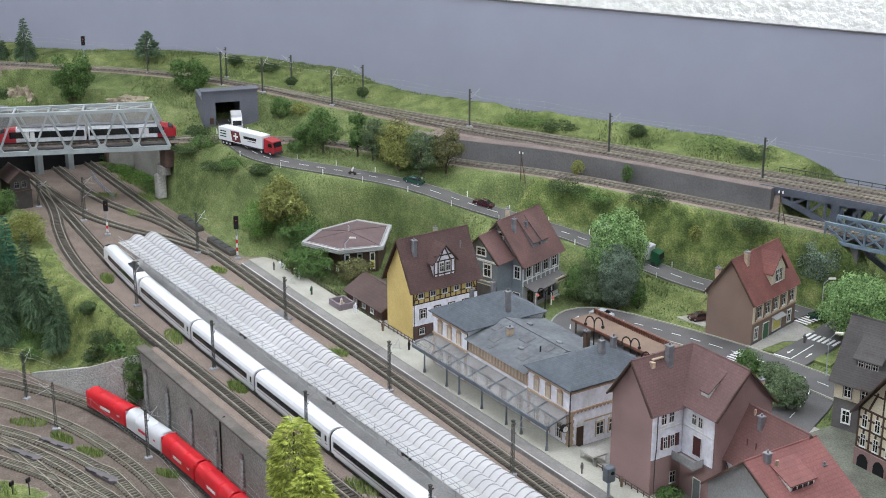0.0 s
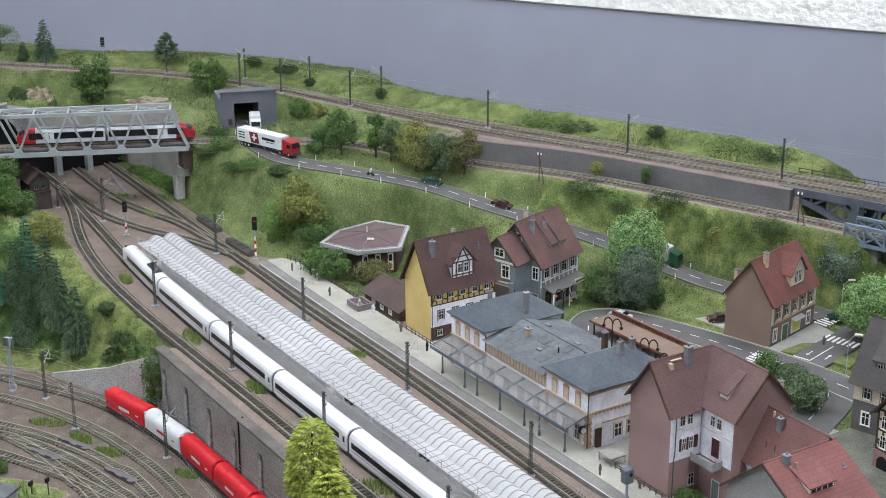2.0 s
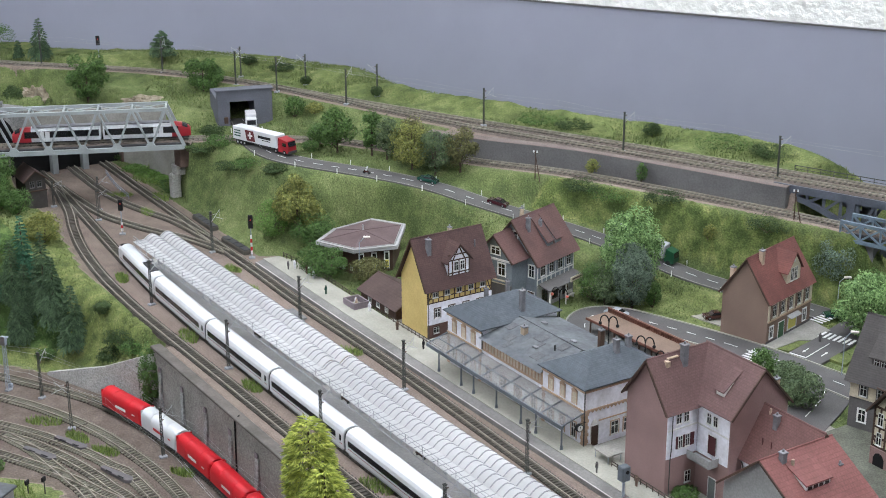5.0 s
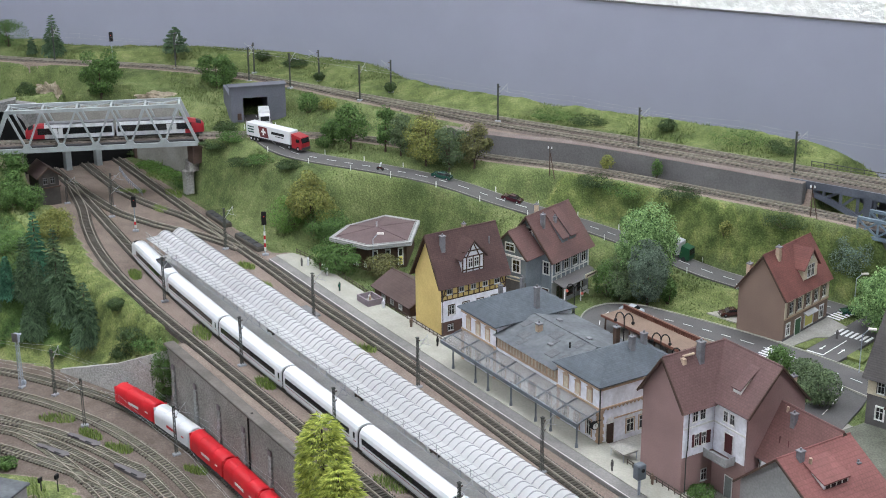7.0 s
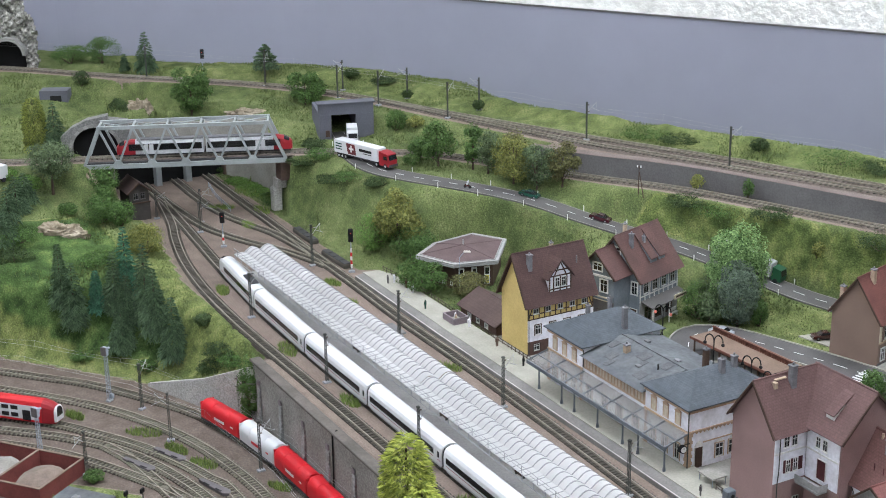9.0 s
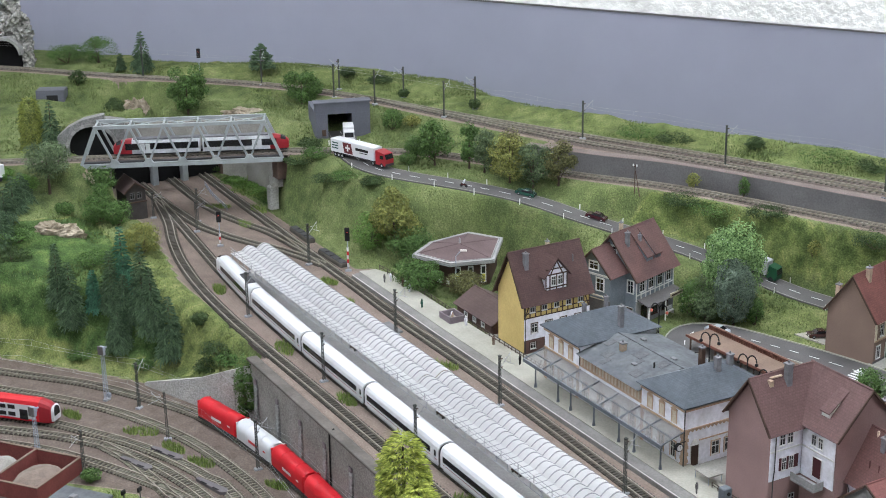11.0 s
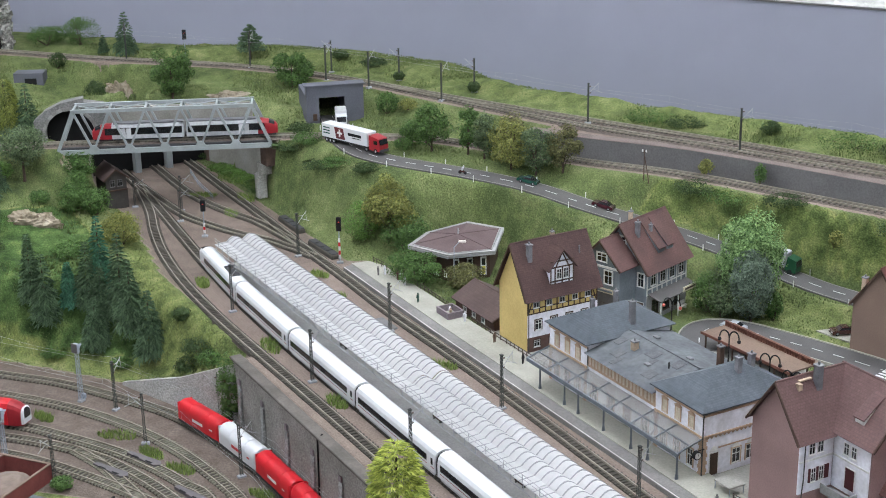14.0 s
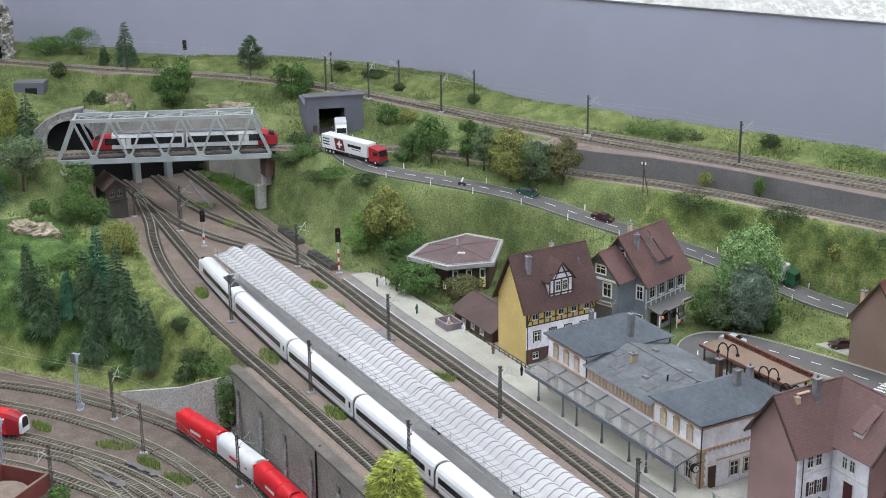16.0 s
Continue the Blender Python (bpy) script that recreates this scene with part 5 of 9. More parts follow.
# ---- brown corner house with shop ----
def corner_house():
    h = thing("corner_house", pose(-1.790, 1.888, 0, 0, 0, 14.5), "pinkish brown corner house with shop and red-brown roof", "house")
    x0, x1, y0, y1 = -0.102, 0.0, 0.0, 0.164
    gable_y(h, x0, x1, y0, y1, 0.094, 0.167, "wall_brown2", "tile_rust", over=0.005)
    f = face_frame((x1, y0, 0), (0, 1, 0), (1, 0, 0))
    W = y1 - y0
    part("upper_band", G().box(0, 0.0001, 0.050, W, 0.0012, 0.092, f), M["wall_cream"], h, "cream plastered upper floor")
    part("ledge", G().box(0, 0.0013, 0.049, W, 0.0026, 0.052, f), M["sandstone"], h)
    f2 = face_frame((x1 + 0.0012, y0, 0), (0, 1, 0), (1, 0, 0))
    for i in range(5):
        window(h, f2, 0.014 + i * 0.0305, 0.058, 0.013, 0.023, surround="wall_brown2")
        part("pilaster", G().box(0.0075 + i * 0.0305, 0.0001, 0.0525, 0.0100 + i * 0.0305, 0.0012, 0.0915, f2), M["wall_brown2"], h)
    window(h, f, 0.010, 0.014, 0.012, 0.024, surround="frame_white")
    door(h, f, 0.042, 0.002, 0.020, 0.036, "door_green")
    sh = part("shop_window", lattice([0.076, 0.078, 0.094, 0.108, 0.110], [0.011, 0.013, 0.037, 0.039], [(1, 1), (2, 1)], 0.0002, 0.0018, f), M["frame_white"], h)
    part("pane", G().box(0.078, 0.0001, 0.013, 0.108, 0.0009, 0.037, f), M["shop_yellow"], sh)
    part("awning", G().ext([(0.072, 0.0002, 0.042), (0.072, 0.0110, 0.0385), (0.072, 0.0110, 0.0393), (0.072, 0.0002, 0.0435)], (0.042, 0, 0), f), M["wall_grey"], h)
    window(h, f, 0.134, 0.014, 0.013, 0.025, surround="frame_white")
    part("doorstep", G().box(0.036, 0.0001, 0.0, 0.072, 0.010, 0.0035, f), M["concrete"], h)
    part("plinth", G().box(-0.001, 0.0001, 0.0, W + 0.001, 0.0008, 0.010, f), M["wall_slate"], h)
    d = dormer_x(h, 0.098, 0.050, x1 - 0.006, 0.098, 0.134, 0.1655, x1 - 0.050, "wall_cream", "tile_rust", over=0.005)
    fd = face_frame((x1 - 0.006, 0.073, 0), (0, 1, 0), (1, 0, 0))
    window(h, fd, 0.0125, 0.110, 0.0115, 0.026); window(h, fd, 0.0265, 0.110, 0.0115, 0.026)
    part("gable_window", G().tube((x1 - 0.0060, 0.098, 0.149), (x1 - 0.0054, 0.098, 0.149), 0.0028, None, 10), M["frame_white"], d)
    chimney(h, -0.041, 0.034, 0.140, 0.178, 0.009, "chimney_tan")
    chimney(h, -0.090, 0.014, 0.095, 0.138, 0.009, "chimney_tan")
    part("vent_pipe", G().tube((-0.035, 0.142, 0.13), (-0.035, 0.142, 0.150), 0.0018, None, 8), M["wood_hut"], h)


corner_house()


# ---- L-shaped brick house ----
def brick_house():
    h = placed("brick_house", -1.537, 1.33, 0, "L-shaped brown brick house with white plastered inner corner", "house")
    gable_y(h, -1.537, -1.442, 1.332, 1.448, 0.153, 0.218, "wall_brown", "roof_redbrown", over=0.006)
    gable_x(h, -1.489, -1.370, 1.394, 1.510, 0.155, 0.218, "wall_brown", "roof_redbrown_x", over=0.005)
    fa = face_frame((-1.442, 1.332, 0), (0, 1, 0), (1, 0, 0))
    part("white_wall", G().box(0.0, 0.0001, 0.070, 0.0605, 0.0015, 0.150, fa), M["wall_white"], h, "white plastered upper wall")
    part("ledge", G().box(0.0, 0.0016, 0.117, 0.0605, 0.0026, 0.1195, fa), M["frame_white"], h)
    fa2 = face_frame((-1.4405, 1.332, 0), (0, 1, 0), (1, 0, 0))
    window(h, fa2, 0.016, 0.126, 0.011, 0.018); window(h, fa2, 0.031, 0.126, 0.011, 0.018)
    window(h, fa2, 0.022, 0.084, 0.009, 0.021, shutters="shutter_red", cross=True); window(h, fa2, 0.036, 0.084, 0.009, 0.021, cross=True)
    part("shutter", G().box(0.0465, 0.0001, 0.084, 0.054, 0.0013, 0.105, fa2), M["shutter_red"], h)
    fb = face_frame((-1.440, 1.394, 0), (1, 0, 0), (0, -1, 0))
    part("white_wall", G().box(0.0, 0.0001, 0.070, 0.068, 0.0015, 0.152, fb), M["wall_white"], h)
    part("ledge", G().box(0.0, 0.0016, 0.117, 0.068, 0.0026, 0.1195, fb), M["frame_white"], h)
    fb2 = face_frame((-1.440, 1.3925, 0), (1, 0, 0), (0, -1, 0))
    window(h, fb2, 0.020, 0.126, 0.010, 0.018); window(h, fb2, 0.034, 0.126, 0.010, 0.018)
    door(h, fb2, 0.026, 0.078, 0.017, 0.031, "shutter_red")
    part("balcony", G().soft(0.0, 0.0001, 0.064, 0.050, 0.020, 0.068, 0.001, fb2).box(0.0, 0.0190, 0.068, 0.050, 0.0200, 0.078, fb2).box(0.049, 0.0001, 0.068, 0.050, 0.019, 0.078, fb2), M["wall_grey"], h, "grey concrete balcony")
    door(h, fb, 0.030, 0.002, 0.015, 0.036, "door_grey")
    window(h, face_frame((-1.442, 1.332, 0), (0, 1, 0), (1, 0, 0)), 0.040, 0.020, 0.012, 0.020)
    downpipe(h, [(-1.436, 1.337, 0.150), (-1.4385, 1.340, 0.142), (-1.4385, 1.340, 0.090), (-1.4385, 1.338, 0.070), (-1.4385, 1.338, 0.002)])
    d = part("dormer", G().ext([(-1.418, 1.406, 0.166), (-1.418, 1.406, 0.180), (-1.418, 1.442, 0.207), (-1.418, 1.437, 0.200)], (0.017, 0, 0)), M["frame_white"], h, "small dormer with white cheeks")
    part("dormer_roof", G().ext([(-1.420, 1.403, 0.1790), (-1.420, 1.445, 0.2105), (-1.420, 1.445, 0.2125), (-1.420, 1.403, 0.1810)], (0.021, 0, 0)), M["roof_redbrown_x"], d)
    chimney(h, -1.478, 1.392, 0.195, 0.234, 0.010)
    part("roof_ladder", G().box(-1.4875, 1.362, 0.2145, -1.4815, 1.384, 0.2165).box(-1.483, 1.356, 0.205, -1.475, 1.362, 0.2145), M["chimney_tan"], h)
    chimney(h, -1.392, 1.505, 0.16, 0.182, 0.008, "chimney_tan")


brick_house()


# ---- red-roofed houses ----
def red_houses():
    h = placed("annex_house", -1.31, 1.46, 0, "side house with dull red tiled roof against the brick house", "house")
    gable_x(h, -1.3675, -1.250, 1.418, 1.504, 0.087, 0.159, "wall_brown", "roof_red_x", over=0.004)
    chimney(h, -1.332, 1.449, 0.130, 0.158, 0.0085)
    part("vent_cap", G().tube((-1.352, 1.456, 0.146), (-1.352, 1.456, 0.160), 0.0025, 0.0018, 8), M["chimney_tan"], h)
    part("snow_guard", G().tube((-1.352, 1.430, 0.110), (-1.290, 1.430, 0.110), 0.0007, None, 5).tube((-1.340, 1.431, 0.106), (-1.340, 1.431, 0.124), 0.0009, None, 5).tube((-1.322, 1.431, 0.106), (-1.322, 1.431, 0.124), 0.0009, None, 5), M["shutter_red"], h)
    f = face_frame((-1.3675, 1.418, 0), (1, 0, 0), (0, -1, 0))
    part("white_wall", G().box(0.002, 0.0001, 0.030, 0.050, 0.0010, 0.082, f), M["wall_white"], h, "white plastered wall strip")
    window(h, face_frame((-1.3675, 1.4168, 0), (1, 0, 0), (0, -1, 0)), 0.016, 0.048, 0.012, 0.024, surround="frame_white")
    downpipe(h, [(-1.362, 1.411, 0.082), (-1.362, 1.4155, 0.072), (-1.362, 1.4155, 0.0)])
    h = placed("red_roof_house", -1.25, 1.40, 0, "grey plastered house with bright red tiled roof", "house")
    gable_y(h, -1.319, -1.142, 1.336, 1.466, 0.090, 0.154, "wall_grey", "roof_red", over=0.007, xr=-1.246)
    shed_dormer_x(h, 1.366, 1.414, -1.190, 0.114, 0.130, -1.234, 0.1475, "frame_white", "roof_red")
    for i in range(4):
        part("dormer_window", G().box(-1.1899, 1.370 + i * 0.0110, 0.1215, -1.1892, 1.378 + i * 0.0110, 0.1275), M["glass_dark"], h)
    chimney(h, -1.235, 1.364, 0.13, 0.163, 0.0090)
    part("vent_cap", G().tube((-1.225, 1.374, 0.13), (-1.225, 1.374, 0.154), 0.0025, None, 8), M["chimney_tan"], h)
    chimney(h, -1.207, 1.451, 0.117, 0.132, 0.006, "chimney_tan")
    f = face_frame((-1.142, 1.336, 0), (0, 1, 0), (1, 0, 0))
    for i in range(4):
        window(h, f, 0.012 + i * 0.03, 0.050, 0.014, 0.024)


red_houses()


# ---- houses at the square ----
def square_houses():
    h = thing("grey_roof_house", pose(-1.465, 1.759, 0, 0, 0, 16), "village house with dark grey roof and cream upper wall", "house")
    gable_x(h, 0.0, 0.135, 0.0, 0.116, 0.100, 0.188, "wall_slate", "roof_dark", over=0.008)
    f = face_frame((0, 0, 0), (1, 0, 0), (0, -1, 0))
    part("upper_band", G().box(0, 0.0001, 0.060, 0.135, 0.0012, 0.098, f), M["wall_cream"], h, "cream plastered upper floor")
    f2 = face_frame((0, -0.0012, 0), (1, 0, 0), (0, -1, 0))
    for i in range(4):
        window(h, f2, 0.018 + i * 0.031, 0.066, 0.013, 0.021, surround="wall_slate")
        window(h, f, 0.018 + i * 0.031, 0.018, 0.014, 0.023, surround="frame_white")
    d = part("dormer", G().ext([(0.028, 0.012, 0.116), (0.028, 0.012, 0.136), (0.028, 0.044, 0.166), (0.028, 0.044, 0.13)], (0.044, 0, 0)), M["wall_slate"], h)
    part("dormer_roof", G().ext([(0.024, 0.006, 0.133), (0.024, 0.048, 0.170), (0.024, 0.048, 0.1725), (0.024, 0.006, 0.1355)], (0.052, 0, 0)), M["roof_dark"], d)
    fd = face_frame((0.028, 0.012, 0), (1, 0, 0), (0, -1, 0))
    for i in range(3):
        window(h, fd, 0.004 + i * 0.013, 0.119, 0.010, 0.014, cross=True)
    chimney(h, 0.105, 0.030, 0.125, 0.168, 0.008)
    h = placed("timbered_house", -1.36, 1.68, 0, "cream half-timbered house with dark beams and arched arcade", "house")
    gable_y(h, -1.352, -1.215, 1.690, 1.86, 0.104, 0.195, "wall_cream", "roof_dark", over=0.009)
    f = face_frame((-1.352, 1.690, 0), (1, 0, 0), (0, -1, 0))
    W = 0.137
    part("arcade", G().box(0, 0.0001, 0, W, 0.0030, 0.034, f), M["wall_brown"], h, "brown stone arcade")
    ar = G()
    for i in range(4):
        xa = 0.008 + i * 0.033
        ar.ext([(xa, 0.0031, 0.001), (xa + 0.022, 0.0031, 0.001), (xa + 0.022, 0.0031, 0.018), (xa + 0.018, 0.0031, 0.025), (xa + 0.011, 0.0031, 0.028), (xa + 0.004, 0.0031, 0.025), (xa, 0.0031, 0.018)], (0, 0.0004, 0), f)
    # Black plates on the solid arcade wall: painted shade of its arches.
    part("arch_opening", ar, M["black"], h)
    timber(h, f, W, 0.035, 0.105, np.linspace(0.001, W - 0.001, 12), (0.036, 0.052, 0.070, 0.088, 0.104),
           [(0.001, 0.104, W / 2, 0.194), (W - 0.001, 0.104, W / 2, 0.194), (0.02, 0.106, 0.035, 0.14), (W - 0.02, 0.106, W - 0.035, 0.14), (0.001, 0.05, 0.015, 0.036)], t=0.0036)
    timber(h, f, W * 0.6, 0.104, 0.15, (W * 0.35, W * 0.5, W * 0.65), (0.135,), t=0.0028)
    f2 = face_frame((-1.352, 1.6890, 0), (1, 0, 0), (0, -1, 0))
    for i in range(5):
        for z in (0.040, 0.074):
            window(h, f2, 0.009 + i * 0.0258, z, 0.011, 0.022)
    for i in range(2):
        window(h, f2, W / 2 - 0.014 + i * 0.016, 0.112, 0.012, 0.020)
    h = placed("advertising_column", -1.405, 1.655, 0, "small round white-topped kiosk column", "kiosk")
    part("column", G().tube((-1.405, 1.655, 0.0), (-1.405, 1.655, 0.022), 0.008, None, 14), M["wall_slate"], h)
    part("roof", G().tube((-1.405, 1.655, 0.022), (-1.405, 1.655, 0.032), 0.014, 0.003, 14).tube((-1.405, 1.655, 0.032), (-1.405, 1.655, 0.039), 0.002, 0.0008, 8), M["bridge_steel"], h)


square_houses()


# ---- station ----
def station():
    h = placed("station_building", -2.053, 1.332, 0, "white railway station with slate roofs and sandstone trim", "station")
    for a, b in ((-2.053, -1.942), (-1.757, -1.642)):
        part("wing_wall", G().box(a, 1.332, 0, b, 1.50, 0.1095), M["wall_white"], h)
        hip(h, a, b, 1.332, 1.50, 0.1125, 0.146, "roof_slate", over=0.007)
        f = face_frame((a, 1.332, 0), (1, 0, 0), (0, -1, 0))
        W = b - a
        part("cornice", G().box(-0.001, 0.0001, 0.103, W + 0.001, 0.0022, 0.1065, f).box(-0.001, 0.0001, 0.0685, W + 0.001, 0.002, 0.0715, f), M["sandstone"], h)
        for i in range(3):
            x = W * (0.16 + 0.28 * i)
            window(h, f, x, 0.076, 0.011, 0.020, "window_cream", surround="sandstone", pane="wall_cream")
            part("pediment", G().ext([(x - 0.003, 0.0001, 0.0985), (x + 0.014, 0.0001, 0.0985), (x + 0.0055, 0.0001, 0.1045)], (0, 0.0026, 0), f), M["sandstone"], h)
            window(h, f, x - 0.001, 0.014, 0.013, 0.028, surround="sandstone")
        for x in (0.0, W - 0.006):
            for k in range(11):
                e = 0.002 if k % 2 else 0.0
                part("quoin", G().box(x - (e if x else 0), 0.0001, k * 0.0062, x + 0.006 + (0 if x else e), 0.0018, k * 0.0062 + 0.0055, f), M["sandstone"], h)
    part("hall_wall", G().box(-1.942, 1.334, 0, -1.757, 1.495, 0.0968), M["wall_white"], h)
    g = G().ext([(-1.9415, 1.324, 0.097), (-1.9415, 1.415, 0.118), (-1.9415, 1.503, 0.0985), (-1.9415, 1.503, 0.097)], (0.184, 0, 0))
    part("roof", g, M["roof_felt"], h, "worn grey felt hall roof")
    for x, y, w in ((-1.905, 1.35, 0.020), (-1.86, 1.385, 0.024), (-1.815, 1.345, 0.022), (-1.80, 1.39, 0.018), (-1.93, 1.375, 0.014), (-1.885, 1.334, 0.012), (-1.835, 1.368, 0.010), (-1.782, 1.350, 0.016)):
        z = 0.097 + (y - 1.324) * 0.2308
        part("felt_patch", G().ext([(x, y, z + 0.0004), (x + w, y, z + 0.0004), (x + w, y + 0.020, z + 0.0050), (x, y + 0.020, z + 0.0050)], (0, 0, 0.0005)), M["felt_worn"], h)
    part("roof_ridge", G().tube((-1.9415, 1.415, 0.1185), (-1.7575, 1.415, 0.1185), 0.0012, None, 6), M["roof_felt"], h)
    f = face_frame((-1.942, 1.334, 0), (1, 0, 0), (0, -1, 0))
    part("frieze", G().box(0.001, 0.0001, 0.072, 0.184, 0.0012, 0.096, f), M["sandstone"], h, "sandstone window band")
    f2 = face_frame((-1.942, 1.3328, 0), (1, 0, 0), (0, -1, 0))
    for i in range(20):
        x = 0.006 + i * 0.0089 + 0.002 * (i // 4)
        if x < 0.178:
            window(h, f2, x, 0.077, 0.0042, 0.0155, "window_cream", cross=False, sill=False, pane="wall_cream")
    for i in range(4):
        window(h, f, 0.012 + i * 0.046, 0.012, 0.016, 0.032, surround="sandstone")
    door(h, f, 0.100, 0.004, 0.020, 0.040)
    # end wall
    f = face_frame((-1.642, 1.332, 0), (0, 1, 0), (1, 0, 0))
    part("cornice", G().box(-0.001, 0.0001, 0.103, 0.168, 0.0022, 0.1065, f).box(-0.001, 0.0001, 0.0685, 0.168, 0.002, 0.0715, f).box(0.030, 0.0001, 0.046, 0.168, 0.0012, 0.048, f), M["sandstone"], h)
    sc = G()
    for i in range(20):
        sc.ext([(0.004 + i * 0.008, 0.0001, 0.0685), (0.012 + i * 0.008, 0.0001, 0.0685), (0.008 + i * 0.008, 0.0001, 0.0645)], (0, 0.0012, 0), f)
    part("scallop_trim", sc, M["sandstone"], h)
    door(h, f, 0.014, 0.004, 0.015, 0.036)
    part("fanlight", G().ext([(0.013 + 0.017 * i / 8, 0.0001, 0.0425 + 0.009 * math.sin(math.pi * i / 8)) for i in range(9)], (0, 0.0012, 0), f), M["frame_white"], h)
    for i in range(4):
        y = 0.056 + i * 0.027
        window(h, f, y, 0.014, 0.016, 0.024, surround="sandstone")
        part("fanlight", G().ext([(y + 0.016 * k / 8, 0.0001, 0.0385 + 0.008 * math.sin(math.pi * k / 8)) for k in range(9)], (0, 0.0012, 0), f), M["frame_white"], h)
    for k in range(11):
        part("quoin", G().box(0, 0.0001, k * 0.0062, 0.008 - 0.002 * (k % 2), 0.0018, k * 0.0062 + 0.0055, f), M["sandstone"], h)
    downpipe(h, [(-1.636, 1.328, 0.108), (-1.6395, 1.330, 0.102), (-1.6395, 1.330, 0.004)], 0.0011)
    downpipe(h, [(-1.935, 1.328, 0.108), (-1.9375, 1.330, 0.100), (-1.9375, 1.330, 0.075)], 0.0011)
    downpipe(h, [(-1.933, 1.497, 0.109), (-1.938, 1.497, 0.100), (-1.9385, 1.497, 0.094)], 0.0011)
    chimney(h, -1.955, 1.43, 0.12, 0.160, 0.009); chimney(h, -2.02, 1.395, 0.12, 0.150, 0.007); chimney(h, -2.03, 1.45, 0.12, 0.150, 0.007)
    chimney(h, -1.885, 1.385, 0.105, 0.124, 0.010, "chimney_tan")
    chimney(h, -1.685, 1.43, 0.12, 0.160, 0.009); chimney(h, -1.700, 1.468, 0.12, 0.152, 0.009)
    chimney(h, -1.765, 1.462, 0.095, 0.142, 0.009, "wood_dark")
    for x, y, z in ((-1.83, 1.37, 0.107), (-1.80, 1.43, 0.115), (-1.90, 1.44, 0.113)):
        part("skylight", G().soft(x - 0.006, y - 0.004, z - 0.002, x + 0.006, y + 0.004, z + 0.003, 0.0008), M["chimney"], h)
    part("vent_pipe", G().tube((-1.795, 1.385, 0.105), (-1.795, 1.385, 0.121), 0.0015, None, 8), M["black"], h)
    # glazed platform roof
    c = placed("platform_shelter", -1.85, 1.293, 0.009, "glazed grey lean-to roof on cast iron columns", "shelter")
    part("glazing", G().ext([(-2.052, 1.2870, 0.0545), (-2.052, 1.3313, 0.0665), (-2.052, 1.3313, 0.0675), (-2.052, 1.2870, 0.0555)], (0.410, 0, 0)), M["shelter_glass"], c, "dusty grey-brown glazing")
    for x in np.linspace(-2.052, -1.6425, 8):
        part("rafter", G().bar((x, 1.286, 0.0560), (x, 1.331, 0.0682), 0.0016, 0.0018), M["iron_grey"], c)
    part("edge_beam", G().box(-2.053, 1.2845, 0.0505, -1.641, 1.2869, 0.0570), M["iron_grey"], c)
    part("purlin", G().bar((-2.052, 1.309, 0.0622), (-1.642, 1.309, 0.0622), 0.0016, 0.0016), M["iron_grey"], c)
    for x in (-2.023, -1.949, -1.909, -1.838, -1.765, -1.722, -1.651):
        k = G().tube((x, 1.293, 0.009), (x, 1.293, 0.016), 0.0030, 0.0022, 8).tube((x, 1.293, 0.016), (x, 1.293, 0.055), 0.0017, 0.0014, 8)
        k.bar((x, 1.293, 0.045), (x, 1.306, 0.058), 0.0014, 0.0014)
        part("column", k, M["iron_grey"], c)
    ck = placed("station_clock", -1.644, 1.315, 0.05, "round station clock in a dark case with white face", "clock")
    part("case", G().tube((-1.6405, 1.318, 0.047), (-1.6345, 1.318, 0.047), 0.0068, None, 16), M["black"], ck)
    part("face", G().tube((-1.6344, 1.318, 0.047), (-1.6340, 1.318, 0.047), 0.0052, None, 16), M["frame_white"], ck)
    part("pointer", G().box(-1.6339, 1.3176, 0.047, -1.6336, 1.3184, 0.0508), M["black"], ck)
    part("bracket", G().bar((-1.6375, 1.318, 0.0535), (-1.6375, 1.332, 0.0535), 0.001, 0.001), M["black"], ck)


station()


